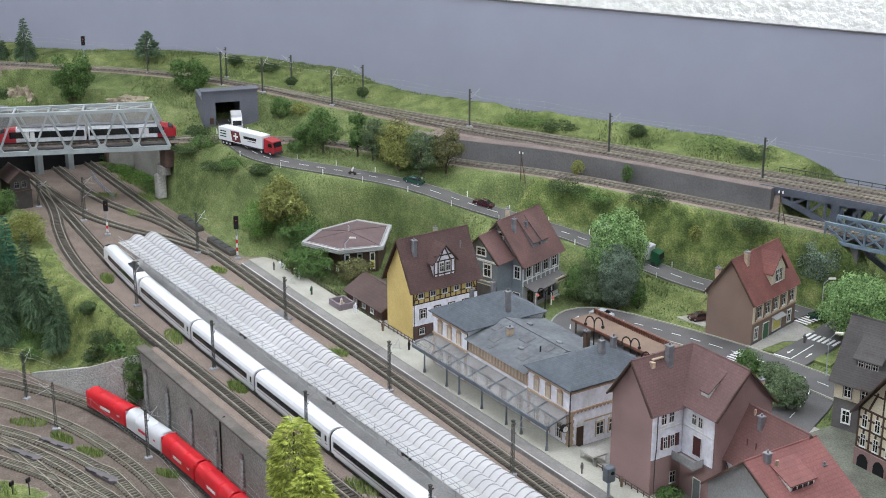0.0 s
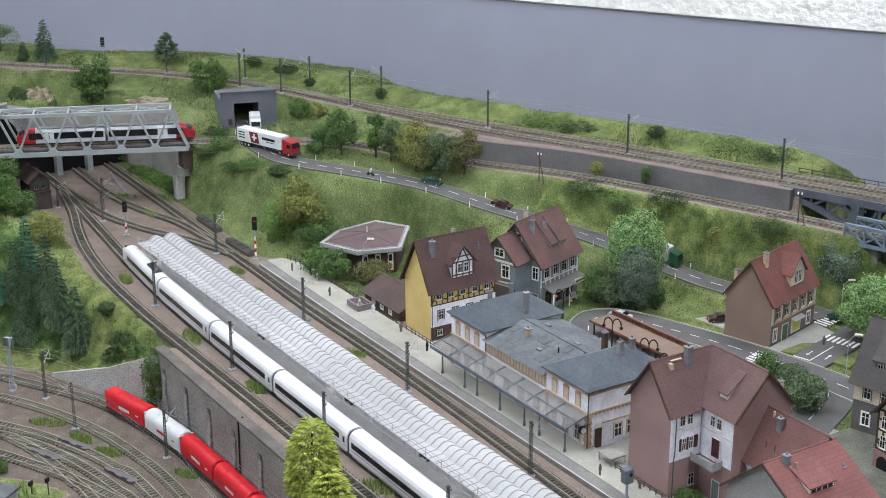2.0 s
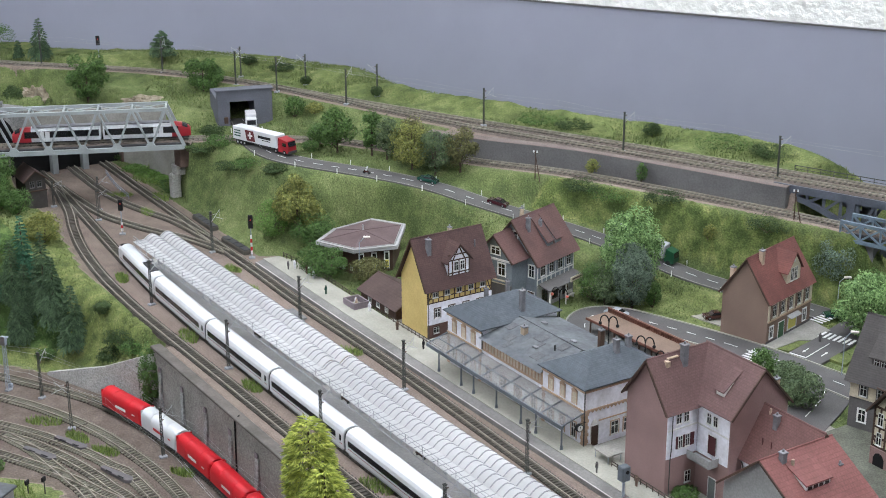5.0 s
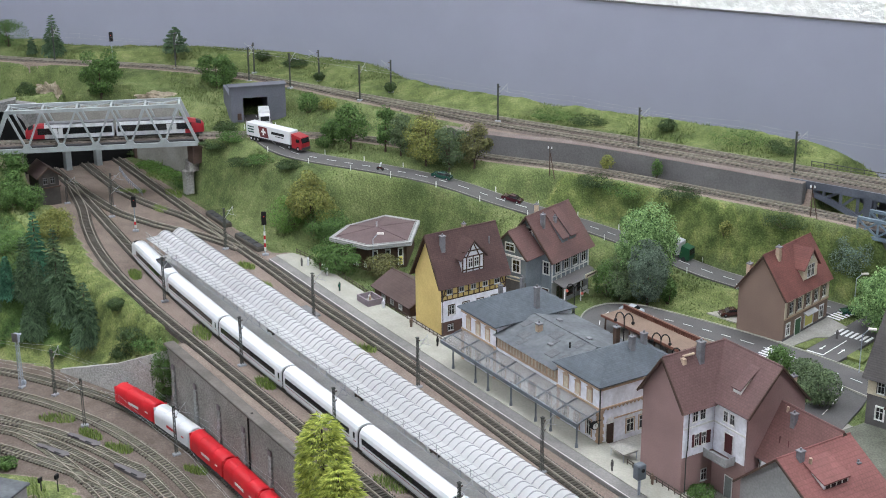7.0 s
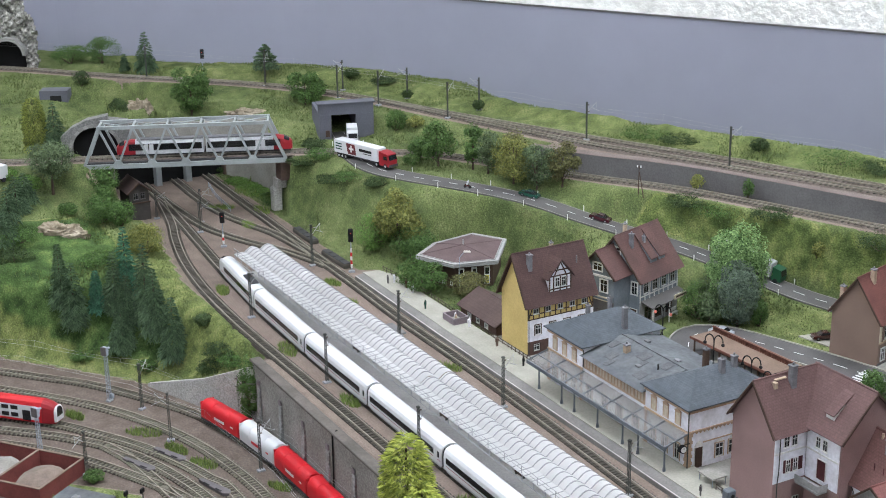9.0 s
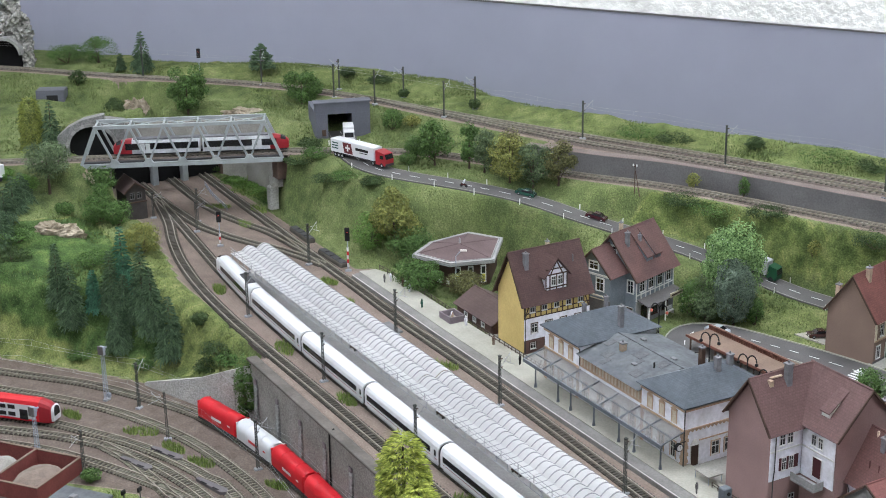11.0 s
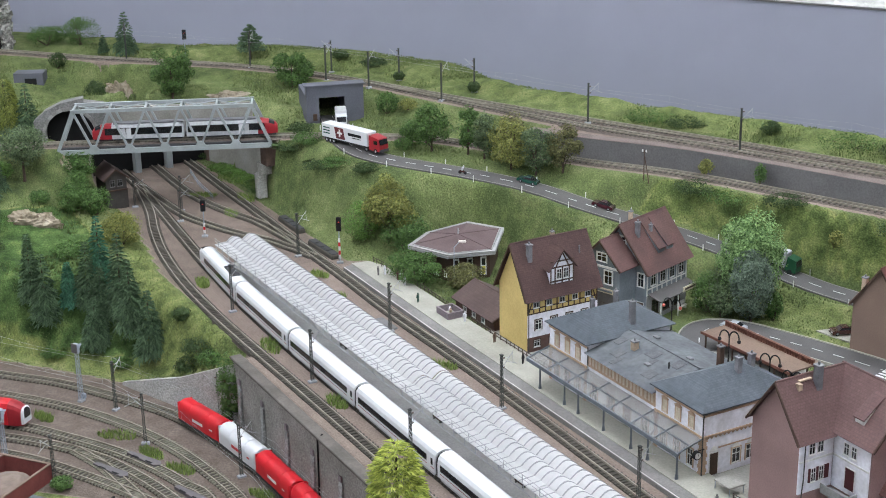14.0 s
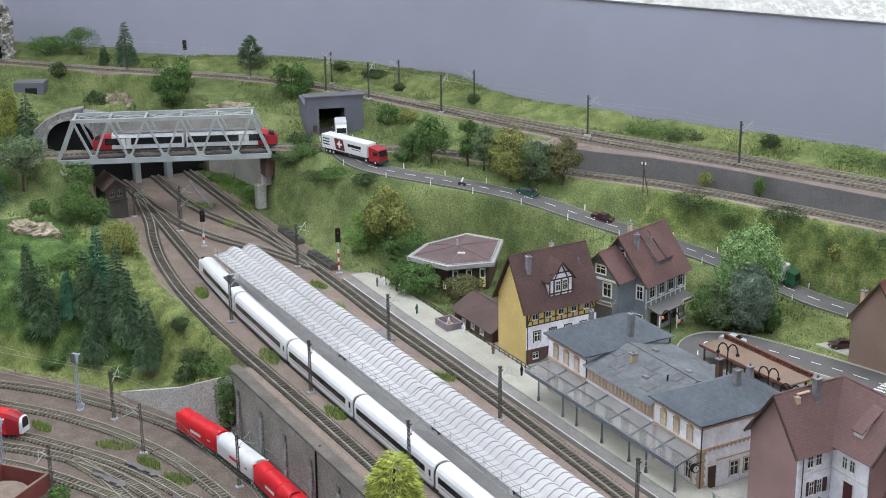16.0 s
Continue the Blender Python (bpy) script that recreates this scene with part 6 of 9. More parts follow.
# ---- pavilion and hut ----
def pavilion():
    h = placed("pavilion", -2.63, 1.49, 0, "six-sided dark pavilion with brown felt roof and white fascia", "pavilion")
    ring = [(-2.657, 1.377), (-2.56, 1.417), (-2.533, 1.512), (-2.649, 1.604), (-2.727, 1.56), (-2.711, 1.45)]
    cx, cy = sum(p[0] for p in ring) / 6, sum(p[1] for p in ring) / 6
    sc = lambda k: [(cx + (x - cx) * k, cy + (y - cy) * k) for x, y in ring]
    part("wall", G().ext([(x, y, 0) for x, y in sc(0.86)], (0, 0, 0.052)), M["wood_dark"], h)
    part("fascia", G().ext([(x, y, 0.053) for x, y in ring], (0, 0, 0.005)), M["rim_grey"], h)
    n = 6
    for i in range(n):
        a, b = sc(0.90)[i], sc(0.90)[(i + 1) % n]
        part("roof_panel", G().ext([(a[0], a[1], 0.0600), (b[0], b[1], 0.0600), (cx, cy, 0.070)], (0, 0, 0.0015)), M["felt_brown"], h)
        part("roof_ridge", G().bar((a[0], a[1], 0.0618), (cx, cy, 0.0718), 0.0022, 0.0012), M["felt_brown"], h)
        p, q, r, s = sc(0.925)[i], sc(0.925)[(i + 1) % n], ring[(i + 1) % n], ring[i]
        part("rim_slab", G().ext([(*p, 0.0590), (*q, 0.0590), (*r, 0.0590), (*s, 0.0590)], (0, 0, 0.0026)), M["rim_grey"], h)
        part("roof_kerb", G().bar((a[0], a[1], 0.0610), (b[0], b[1], 0.0610), 0.0018, 0.0030), M["rim_grey"], h)
    part("gutter", G().ext([(x, y, 0.0582) for x, y in sc(0.96)], (0, 0, 0.0012)), M["wall_slate"], h)
    part("vent", G().tube((cx, cy, 0.070), (cx, cy, 0.084), 0.0018, None, 8), M["silver_grey"], h)
    p = sc(0.86)
    a, b = Vector((*p[0], 0)), Vector((*p[1], 0))
    u = (b - a).normalized()
    fr = face_frame(a, u, Vector((u.y, -u.x, 0)))
    for k in (0.50, 0.62, 0.86):
        window(h, fr, (b - a).length * k, 0.008, 0.006, 0.012)
    a, b = Vector((*sc(0.90)[1], 0)), Vector((*sc(0.90)[2], 0))
    u = (b - a).normalized()
    fr = face_frame(a, u, Vector((u.y, -u.x, 0)))
    for k in (0.10, 0.42, 0.74):
        x = (b - a).length * k
        leaf_door = part("door_leaf", G().box(x, 0.0, 0.008, x + 0.012, 0.0015, 0.048, fr), M["frame_white"], h, "white and yellow door leaf")
        part("panel", G().box(x + 0.002, 0.0016, 0.010, x + 0.010, 0.0020, 0.028, fr), M["shop_yellow"], leaf_door)
        part("pane", G().box(x + 0.002, 0.0016, 0.030, x + 0.010, 0.0020, 0.045, fr), M["glass_dark"], leaf_door)


pavilion()


def timber_hut():
    h = placed("timber_hut", -2.434, 1.36, 0, "low brown timber hut beside the platform", "hut")
    x0, x1, y0, y1 = -2.432, -2.290, 1.362, 1.452
    gable_x(h, x0, x1, y0, y1, 0.025, 0.050, "wood_hut", "roof_brown_x", over=0.006)
    f = face_frame((x0, y0, 0), (1, 0, 0), (0, -1, 0))
    for i in range(3):
        window(h, f, 0.032 + i * 0.034, 0.008, 0.010, 0.013, surround="frame_white")
    pl = G()
    for i in range(22):
        pl.box(0.003 + i * 0.0064, 0.0001, 0.0005, 0.0036 + i * 0.0064, 0.0005, 0.0245, f)
    part("board_joints", pl, M["wood_dark"], h)
    chimney(h, -2.315, 1.43, 0.035, 0.058, 0.006)
    s = placed("signal_cabin", -3.47, 0.985, 0, "small weathered dark wooden trackside cabin", "cabin")
    gable_x(s, -3.492, -3.412, 0.972, 1.022, 0.076, 0.096, "cabin_dark", "roof_brown_x", over=0.006)
    fe = face_frame((-3.412, 0.972, 0), (0, 1, 0), (1, 0, 0))
    part("base", G().box(-0.001, 0.0001, 0.0, 0.051, 0.002, 0.045, fe), M["cabin_dark"], s)
    window(s, fe, 0.010, 0.055, 0.012, 0.016, "wall_slate"); window(s, fe, 0.028, 0.055, 0.012, 0.016, "wall_slate")
    part("ledge", G().box(-0.002, 0.0021, 0.045, 0.052, 0.005, 0.048, fe), M["wood_dark"], s)


timber_hut()


def long_pergola():
    a, b = Vector((-2.030, 1.669, 0)), Vector((-1.812, 1.681, 0))
    d = (b - a)
    m = Matrix.Translation((a.x, a.y, 0)) @ Matrix.Rotation(math.atan2(d.y, d.x), 4, "Z")
    t = thing("bus_shelter", m, "long flat tan roof on brown posts with toothed edge", "shelter")
    L = d.length
    part("roof", G().soft(0, -0.030, 0.033, L, 0.0235, 0.036, 0.0006), M["shelter_tan"], t, "tan boarded roof")
    part("eaves_board", G().box(-0.001, -0.0318, 0.0318, L + 0.001, -0.0302, 0.0364), M["shelter_red"], t)
    part("parapet", G().box(0, 0.0240, 0.033, L, 0.0280, 0.0362).box(0, 0.0238, 0.0432, L, 0.0282, 0.0448), M["shelter_red"], t)
    for i in range(34):
        x = 0.002 + i * (L - 0.006) / 33
        part("tooth", G().box(x, 0.0242, 0.0362, x + 0.0032, 0.0278, 0.0432), M["shelter_red"], t)
    part("back_board", G().soft(0, 0.0284, 0.0300, L, 0.0480, 0.0345, 0.0006), M["shelter_tan"], t)
    for i in range(7):
        x = 0.006 + i * (L - 0.012) / 6
        part("post", G().box(x - 0.0012, -0.026, 0.003, x + 0.0012, -0.0236, 0.033), M["wood_dark"], t)
        part("post", G().box(x - 0.0012, 0.016, 0.003, x + 0.0012, 0.0184, 0.033), M["wood_dark"], t)
        part("bracket", G().bar((x, -0.0248, 0.024), (x, -0.012, 0.0328), 0.0016, 0.0016), M["wood_dark"], t)
    part("bench", G().box(0.01, 0.004, 0.008, L - 0.01, 0.012, 0.0095).box(0.012, 0.006, 0.003, 0.015, 0.010, 0.008).box(L - 0.015, 0.006, 0.003, L - 0.012, 0.010, 0.008), M["wood_dark"], t)


long_pergola()


# ---- roads ----
def roads():
    r = thing("hill_road", Matrix(), "grey asphalt road winding down the slope with dashed centre line", "road", kind="structure")
    part("carriageway", G().sweep([(-0.034, -0.006), (-0.034, 0.0012), (0.0, 0.0018), (0.034, 0.0012), (0.034, -0.006)], ROAD_S), M["asphalt"], r)
    for s in (-1, 1):
        part("edge_line", G().sweep([(s * 0.0305 - 0.0006, 0.0014), (s * 0.0305 - 0.0006, 0.0019), (s * 0.0305 + 0.0006, 0.0019), (s * 0.0305 + 0.0006, 0.0014)], ROAD_S), M["concrete"], r)
    for i in range(4, len(ROAD_S) - 4, 4):
        part("dash", G().sweep([(-0.0006, 0.0018), (-0.0006, 0.0023), (0.0006, 0.0023), (0.0006, 0.0018)], ROAD_S[i:i + 3]), M["paint_white"], r)
    q = thing("village_street", Matrix(), "dark asphalt village street with white markings", "road", kind="structure")
    part("carriageway", G().sweep([(-0.038, -0.005), (-0.038, 0.001), (0.0, 0.0014), (0.038, 0.001), (0.038, -0.005)], LOW_S), M["asphalt"], q)
    for s in (-1, 1):
        part("kerb", G().sweep([(s * 0.0395 - 0.0012, -0.004), (s * 0.0395 - 0.0012, 0.003), (s * 0.0395 + 0.0012, 0.003), (s * 0.0395 + 0.0012, -0.004)], LOW_S), M["platform"], q)
    for i in range(3, len(LOW_S) - 4, 4):
        part("dash", G().sweep([(-0.0007, 0.0013), (-0.0007, 0.0018), (0.0007, 0.0018), (0.0007, 0.0013)], LOW_S[i:i + 3]), M["paint_white"], q)
    side = spline([(-1.695, 1.865, 0.0045), (-1.712, 1.94, 0.0045), (-1.732, 2.01, 0.0045), (-1.755, 2.10, 0.0045), (-1.77, 2.15, 0.0045)], 0.012)
    t = thing("side_street", Matrix(), "asphalt side street with zebra crossings", "road", kind="structure")
    part("carriageway", G().sweep([(-0.036, -0.005), (-0.036, 0.0008), (0.036, 0.0008), (0.036, -0.005)], side), M["asphalt"], t)
    for p, d in ((side[11], side[12] - side[11]), (Vector((-1.835, 2.082, 0.0068)), Vector((0.95, 0.12, 0)))):
        m = Matrix.Translation(p + Vector((0, 0, 0.0012))) @ Matrix.Rotation(math.atan2(d.y, d.x), 4, "Z")
        for j in range(7):
            part("zebra_stripe", G().box(0.0, -0.034 + j * 0.0105, 0.0, 0.030, -0.029 + j * 0.0105, 0.0005, m), M["paint_white"], t)
    a = side[6]
    d = (side[7] - a).normalized()
    m = Matrix.Translation(a + Vector((0, 0, 0.001))) @ Matrix.Rotation(math.atan2(d.y, d.x), 4, "Z")
    part("centre_line", G().box(-0.034, -0.0008, 0.0, 0.055, 0.0008, 0.0005, m), M["paint_white"], t)
    part("stop_line", G().box(-0.036, 0.0009, 0.0, -0.033, 0.034, 0.0005, m), M["paint_white"], t)
    for y, s in ((-0.018, 1), (0.018, -1)):
        part("arrow", G().box(-0.010, y - 0.0008, 0, 0.008, y + 0.0008, 0.0005, m).ext([(s * 0.008, y - 0.003, 0), (s * 0.016, y, 0), (s * 0.008, y + 0.003, 0)], (0, 0, 0.0005), m), M["paint_white"], t)
    m = Matrix.Translation((-1.765, 1.835, 0.0062)) @ Matrix.Rotation(math.radians(14), 4, "Z")
    for j in range(6):
        part("zebra_stripe", G().box(-0.016, -0.030 + j * 0.0105, 0.0, 0.016, -0.025 + j * 0.0105, 0.0005, m), M["paint_white"], q)
    for p in ([(-1.764, 1.893), (-1.743, 1.903), (-1.756, 1.975), (-1.769, 1.955)], [(-1.676, 1.940), (-1.640, 1.945), (-1.655, 1.985), (-1.685, 1.978)]):
        single("grass_island", G().ext([(x, y, -0.002) for x, y in p], (0, 0, 0.0075)), M["grass_patch"], "small grass island between the streets", "grass", "grass islands")
    sq = thing("square_street", Matrix(), "asphalt lane between the houses with dashed line", "road", kind="structure")
    lane = spline([(-1.61, 1.865, 0.003), (-1.562, 1.80, 0.003), (-1.515, 1.70, 0.003), (-1.465, 1.60, 0.003)], 0.012)
    part("carriageway", G().sweep([(-0.046, -0.005), (-0.046, 0.0012), (0.040, 0.0012), (0.040, -0.005)], lane), M["asphalt"], sq)
    for i in range(2, len(lane) - 3, 4):
        part("dash", G().sweep([(-0.0007, 0.0013), (-0.0007, 0.0018), (0.0007, 0.0018), (0.0007, 0.0013)], lane[i:i + 3]), M["paint_white"], sq)
    single("corner_pavement", G().ext([(-1.796, 1.882, -0.002), (-1.7655, 1.890, -0.002), (-1.7705, 1.956, -0.002), (-1.757, 1.978, -0.002), (-1.772, 2.045, -0.002), (-1.834, 2.053, -0.002)], (0, 0, 0.0078)), M["concrete"], "grey pavement in front of the corner shop", "pavement", kind="structure")
    single("parking_place", G().ext([(-1.985, 1.872, -0.002), (-1.915, 1.885, -0.002), (-1.915, 1.955, -0.002), (-1.97, 1.94, -0.002)], (0, 0, 0.0045)), M["platform"], "pale gravel parking place beside the house", "parking place", kind="structure")

    posts = thing("road_markers", Matrix(), "thin white marker posts along the hill road", "marker post", kind="structure")
    for i in range(6, len(ROAD_S) - 6, 9):
        a, b = ROAD_S[i], ROAD_S[i + 1]
        d = (b - a).normalized()
        for s in (-0.039, 0.039):
            p = a + Vector((d.y, -d.x, 0)) * s
            part("marker_post", G().box(p.x - 0.0007, p.y - 0.0007, p.z - 0.006, p.x + 0.0007, p.y + 0.0007, p.z + 0.0115), M["paint_white"], posts)


roads()


# ---- steel bridges ----
def truss_bridge():
    A, B = Vector((-3.456, 0.880, 0)), Vector((-3.256, 1.332, 0))
    d = B - A
    L = d.length
    m = Matrix.Translation(A) @ Matrix.Rotation(math.atan2(d.y, d.x), 4, "Z")
    t = thing("truss_bridge", m, "light grey steel truss railway bridge", "bridge")
    zb, zt, wd = 0.145, 0.241, 0.066
    n = 6
    for side in (0.0, wd):
        bx = [L * i / n for i in range(n + 1)]
        tx = [L * (i + 0.5) / n for i in range(n)]
        part("bottom_chord", G().box(0, side - 0.0035, zb - 0.007, L, side + 0.0035, zb + 0.004), M["bridge_steel"], t)
        part("top_chord", G().box(tx[0] - 0.004, side - 0.0035, zt - 0.004, tx[-1] + 0.004, side + 0.0035, zt + 0.004), M["bridge_steel"], t)
        for i in range(n):
            for q in (bx[i], bx[i + 1]):
                w = 0.0075 if (i == 0 and q == bx[0]) or (i == n - 1 and q == bx[n]) else 0.0048
                part("diagonal", G().bar((q, side, zb), (tx[i], side, zt), 0.005, w), M["bridge_steel"], t)
        for i in range(1, n):
            part("gusset", G().ext([(bx[i] - 0.012, side - 0.0038, zb + 0.004), (bx[i] + 0.012, side - 0.0038, zb + 0.004), (bx[i] + 0.005, side - 0.0038, zb + 0.014), (bx[i] - 0.005, side - 0.0038, zb + 0.014)], (0, 0.0076, 0)), M["bridge_steel"], t)
    for i in range(n):
        x = L * (i + 0.5) / n
        part("cross_beam", G().box(x - 0.002, 0.0036, zt - 0.002, x + 0.002, wd - 0.0036, zt + 0.002), M["bridge_steel"], t)
        if i < n - 1:
            x2 = L * (i + 1.5) / n
            part("wind_brace", G().bar((x, 0.003, zt), (x2, wd - 0.003, zt), 0.003, 0.002).bar((x, wd - 0.003, zt - 0.002), (x2, 0.003, zt - 0.002), 0.003, 0.002), M["bridge_steel"], t)
    part("deck", G().box(0, 0.004, zb - 0.004, L, wd - 0.004, zb + 0.0075), M["underframe"], t)
    p = placed("bridge_pier", -3.258, 1.345, 0, "brick and stone bridge pier at the slope", "pier")
    part("pier_top", G().soft(-3.306, 1.322, 0.088, -3.268, 1.356, 0.138, 0.002), M["pier_brick"], p)
    part("pier_base", G().soft(-3.328, 1.312, 0.0, -3.304, 1.336, 0.0618, 0.003), M["stone_pale"], p)
    part("pier_shaft", G().soft(-3.320, 1.318, 0.0619, -3.290, 1.346, 0.0879, 0.002), M["stone_pale"], p)
    p = placed("bridge_abutment", -3.48, 0.87, 0.02, "dark concrete abutment under the bridge end", "abutment", kind="structure")
    part("block", G().box(-3.53, 0.84, 0.02, -3.455, 0.885, 0.137), M["concrete"], p)


truss_bridge()


def deck_viaduct():
    C = [p for p in CURVES["upper_track"] if p.x > -2.13]
    a, b = C[0], C[min(len(C) - 1, 126)]
    d = Vector((b.x - a.x, b.y - a.y, 0))
    L = d.length
    m = Matrix.Translation((a.x, a.y, 0)) @ Matrix.Rotation(math.atan2(d.y, d.x), 4, "Z")
    t = thing("arch_viaduct", m, "blue-grey steel arch viaduct carrying two tracks", "viaduct")
    zd = 0.199
    part("deck", G().box(0, -0.070, zd - 0.010, L, 0.032, zd - 0.001), M["bed_dark"], t)
    part("edge_girder", G().box(0, -0.0745, zd - 0.016, L, -0.0702, zd + 0.001), M["viaduct_steel"], t)
    n = 8
    arch = lambda u: zd - 0.018 - 0.120 * u ** 1.5
    for y in (-0.067, 0.026):
        xs = [0.30 * i / n for i in range(n + 1)]
        for i in range(n):
            part("arch_rib", G().bar((xs[i], y, arch(i / n)), (xs[i + 1], y, arch((i + 1) / n)), 0.008, 0.012), M["viaduct_steel"], t)
            if i:
                part("spandrel_post", G().box(xs[i] - 0.003, y - 0.002, arch(i / n), xs[i] + 0.003, y + 0.002, zd - 0.010), M["viaduct_steel"], t)
                part("spandrel_brace", G().bar((xs[i], y, arch(i / n)), (xs[i + 1], y, zd - 0.012), 0.004, 0.006), M["viaduct_steel"], t)
        part("tower", G().box(0.165, y - 0.007, -0.12, 0.183, y + 0.007, zd - 0.010), M["viaduct_steel"], t)
    for k in range(int(L / 0.03)):
        part("railing_post", G().box(k * 0.03, 0.0325, zd - 0.002, k * 0.03 + 0.0014, 0.034, zd + 0.014), M["mast"], t)
    part("handrail", G().box(0, 0.0325, zd + 0.012, L, 0.034, zd + 0.0136).box(0, 0.0327, zd + 0.005, L, 0.0338, zd + 0.006), M["mast"], t)
    part("tower", G().box(-0.012, -0.088, 0.10, 0.012, 0.03, zd - 0.0102), M["concrete"], t)
    C = [p for p in CURVES["branch_line"] if p.x > -1.90]
    a, b = C[0], C[min(len(C) - 1, 93)]
    d = Vector((b.x - a.x, b.y - a.y, 0))
    L = d.length
    m = Matrix.Translation((a.x, a.y, 0)) @ Matrix.Rotation(math.atan2(d.y, d.x), 4, "Z")
    t = thing("girder_bridge", m, "pale blue lattice girder bridge", "bridge")
    for y in (-0.028, 0.028):
        part("bottom_chord", G().box(0, y - 0.003, 0.135, L, y + 0.003, 0.142), M["bridge_blue"], t)
        part("top_chord", G().box(0, y - 0.003, 0.172, L, y + 0.003, 0.178), M["bridge_blue"], t)
        k = 12
        for i in range(k):
            x, x2 = L * i / k, L * (i + 1) / k
            part("lattice_bar", G().bar((x, y, 0.142), (x2, y, 0.172), 0.002, 0.004), M["bridge_blue"], t)
            part("lattice_bar", G().bar((x2, y, 0.142), (x, y, 0.172), 0.002, 0.004), M["bridge_blue"], t)
            part("upright", G().box(x - 0.001, y - 0.0025, 0.142, x + 0.002, y + 0.0025, 0.172), M["bridge_blue"], t)
    part("deck", G().box(0, -0.0248, 0.146, L, 0.0248, 0.1535), M["underframe"], t)
    part("pier", G().box(L * 0.08, -0.02, -0.0, L * 0.08 + 0.03, 0.02, 0.134), M["concrete_dark"], t)
    part("bearing_block", G().box(-0.03, -0.032, 0.10, 0.004, 0.032, 0.1345), M["concrete"], t)


deck_viaduct()


# ---- tunnels ----
def tunnels():
    a, b = Vector((-3.343, 1.469, 0)), Vector((-3.306, 1.59, 0))
    d = b - a
    L = d.length
    m = Matrix.Translation(a) @ Matrix.Rotation(math.atan2(d.y, d.x), 4, "Z")
    t = thing("road_tunnel", m, "dark grey concrete box portal of the road tunnel", "tunnel portal", kind="structure")
    z0, z1 = 0.150, 0.248
    o0, o1, zo = L * 0.21, L * 0.71, 0.219
    part("left_jamb", G().box(-0.004, 0.0, z0, o0, 0.16, zo + 0.001).box(-0.004, 0.0, zo + 0.0011, o0, 0.03, z1), M["tunnel_grey"], t)
    part("right_jamb", G().box(o1, 0.0, z0, L + 0.010, 0.16, zo + 0.001).box(o1, 0.0, zo + 0.0011, L + 0.010, 0.03, z1), M["tunnel_grey"], t)
    part("lintel", G().box(o0 + 0.0001, 0.0, zo, o1 - 0.0001, 0.03, z1 - 0.0001), M["tunnel_grey"], t)
    part("top_slab", G().soft(-0.010, -0.004, z1 + 0.0002, L + 0.014, 0.032, z1 + 0.003, 0.001), M["tunnel_grey"], t)
    # Black end sheet: the tunnel's inner darkness as a colour.
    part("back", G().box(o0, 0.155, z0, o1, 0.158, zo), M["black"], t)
    part("roof_slab", G().box(o0, 0.0301, zo - 0.004, o1, 0.16, zo), M["tunnel_grey"], t)
    part("control_box", G().soft(o0 - 0.016, -0.006, z0 + 0.014, o0 - 0.006, -0.0002, z0 + 0.030, 0.001), M["wood_dark"], t)
    # stone arch behind the truss bridge
    c = Vector((-3.568, 0.942, 0))
    u = Vector((0.36, 0.93, 0)).normalized()
    m = Matrix.Translation(c) @ Matrix.Rotation(math.atan2(u.y, u.x), 4, "Z")
    p = thing("stone_portal", m, "grey stone railway tunnel portal with round arch", "tunnel portal", kind="structure")
    w, r, zc = 0.084, 0.058, 0.155
    pts = [(-w, 0, 0.12), (-w, 0, 0.190), (-w * 0.66, 0, 0.214), (-w * 0.2, 0, 0.232), (w * 0.42, 0, 0.242), (w * 0.42, 0, 0.233), (w, 0, 0.225), (w, 0, 0.12), (r, 0, 0.12)]
    pts += [(r * math.cos(math.pi * i / 14), 0, zc + r * math.sin(math.pi * i / 14)) for i in range(15)] + [(-r, 0, 0.12)]
    part("masonry", G().ext(pts, (0, 0.03, 0)), M["stone_dark"], p)
    for i in range(14):
        a0, a1 = math.pi * i / 14 + 0.012, math.pi * (i + 1) / 14 - 0.012
        q = [((r + k) * math.cos(x), -0.002, zc + (r + k) * math.sin(x)) for k, x in ((0.0, a0), (0.008, a0), (0.008, a1), (0.0, a1))]
        part("voussoir", G().ext(q, (0, 0.004, 0)), M["stone_light"], p)
    # Arched black plate just behind the masonry, painted shade of the bore.
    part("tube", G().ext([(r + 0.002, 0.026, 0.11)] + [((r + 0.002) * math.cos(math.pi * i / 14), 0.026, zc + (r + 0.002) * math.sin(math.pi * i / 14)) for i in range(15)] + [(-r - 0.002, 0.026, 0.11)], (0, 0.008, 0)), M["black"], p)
    # underpass behind the bridge
    h = placed("underpass", -3.72, 1.20, 0, "concrete underpass front with square dark openings", "tunnel portal", kind="structure")
    part("lintel", G().box(-3.735, 1.0, 0.088, -3.700, 1.345, 0.150), M["concrete"], h)
    # Black sheet behind the pillars, giving the openings their dark inside.
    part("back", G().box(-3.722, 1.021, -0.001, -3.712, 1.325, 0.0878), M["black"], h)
    for y in (1.128, 1.212):
        part("pillar", G().soft(-3.705, y, 0.0, -3.680, y + 0.016, 0.140, 0.001), M["bridge_steel"], h)
    part("side_wall", G().box(-3.735, 1.3252, 0.0, -3.69, 1.345, 0.0875), M["pier_brick"], h)
    part("side_wall", G().box(-3.735, 1.0, 0.0, -3.69, 1.02, 0.0875), M["concrete"], h)
    path = [Vector(v) for v in ((-3.70, 1.328, 0), (-3.59, 1.360, 0), (-3.46, 1.377, 0), (-3.36, 1.382, 0), (-3.31, 1.375, 0))]
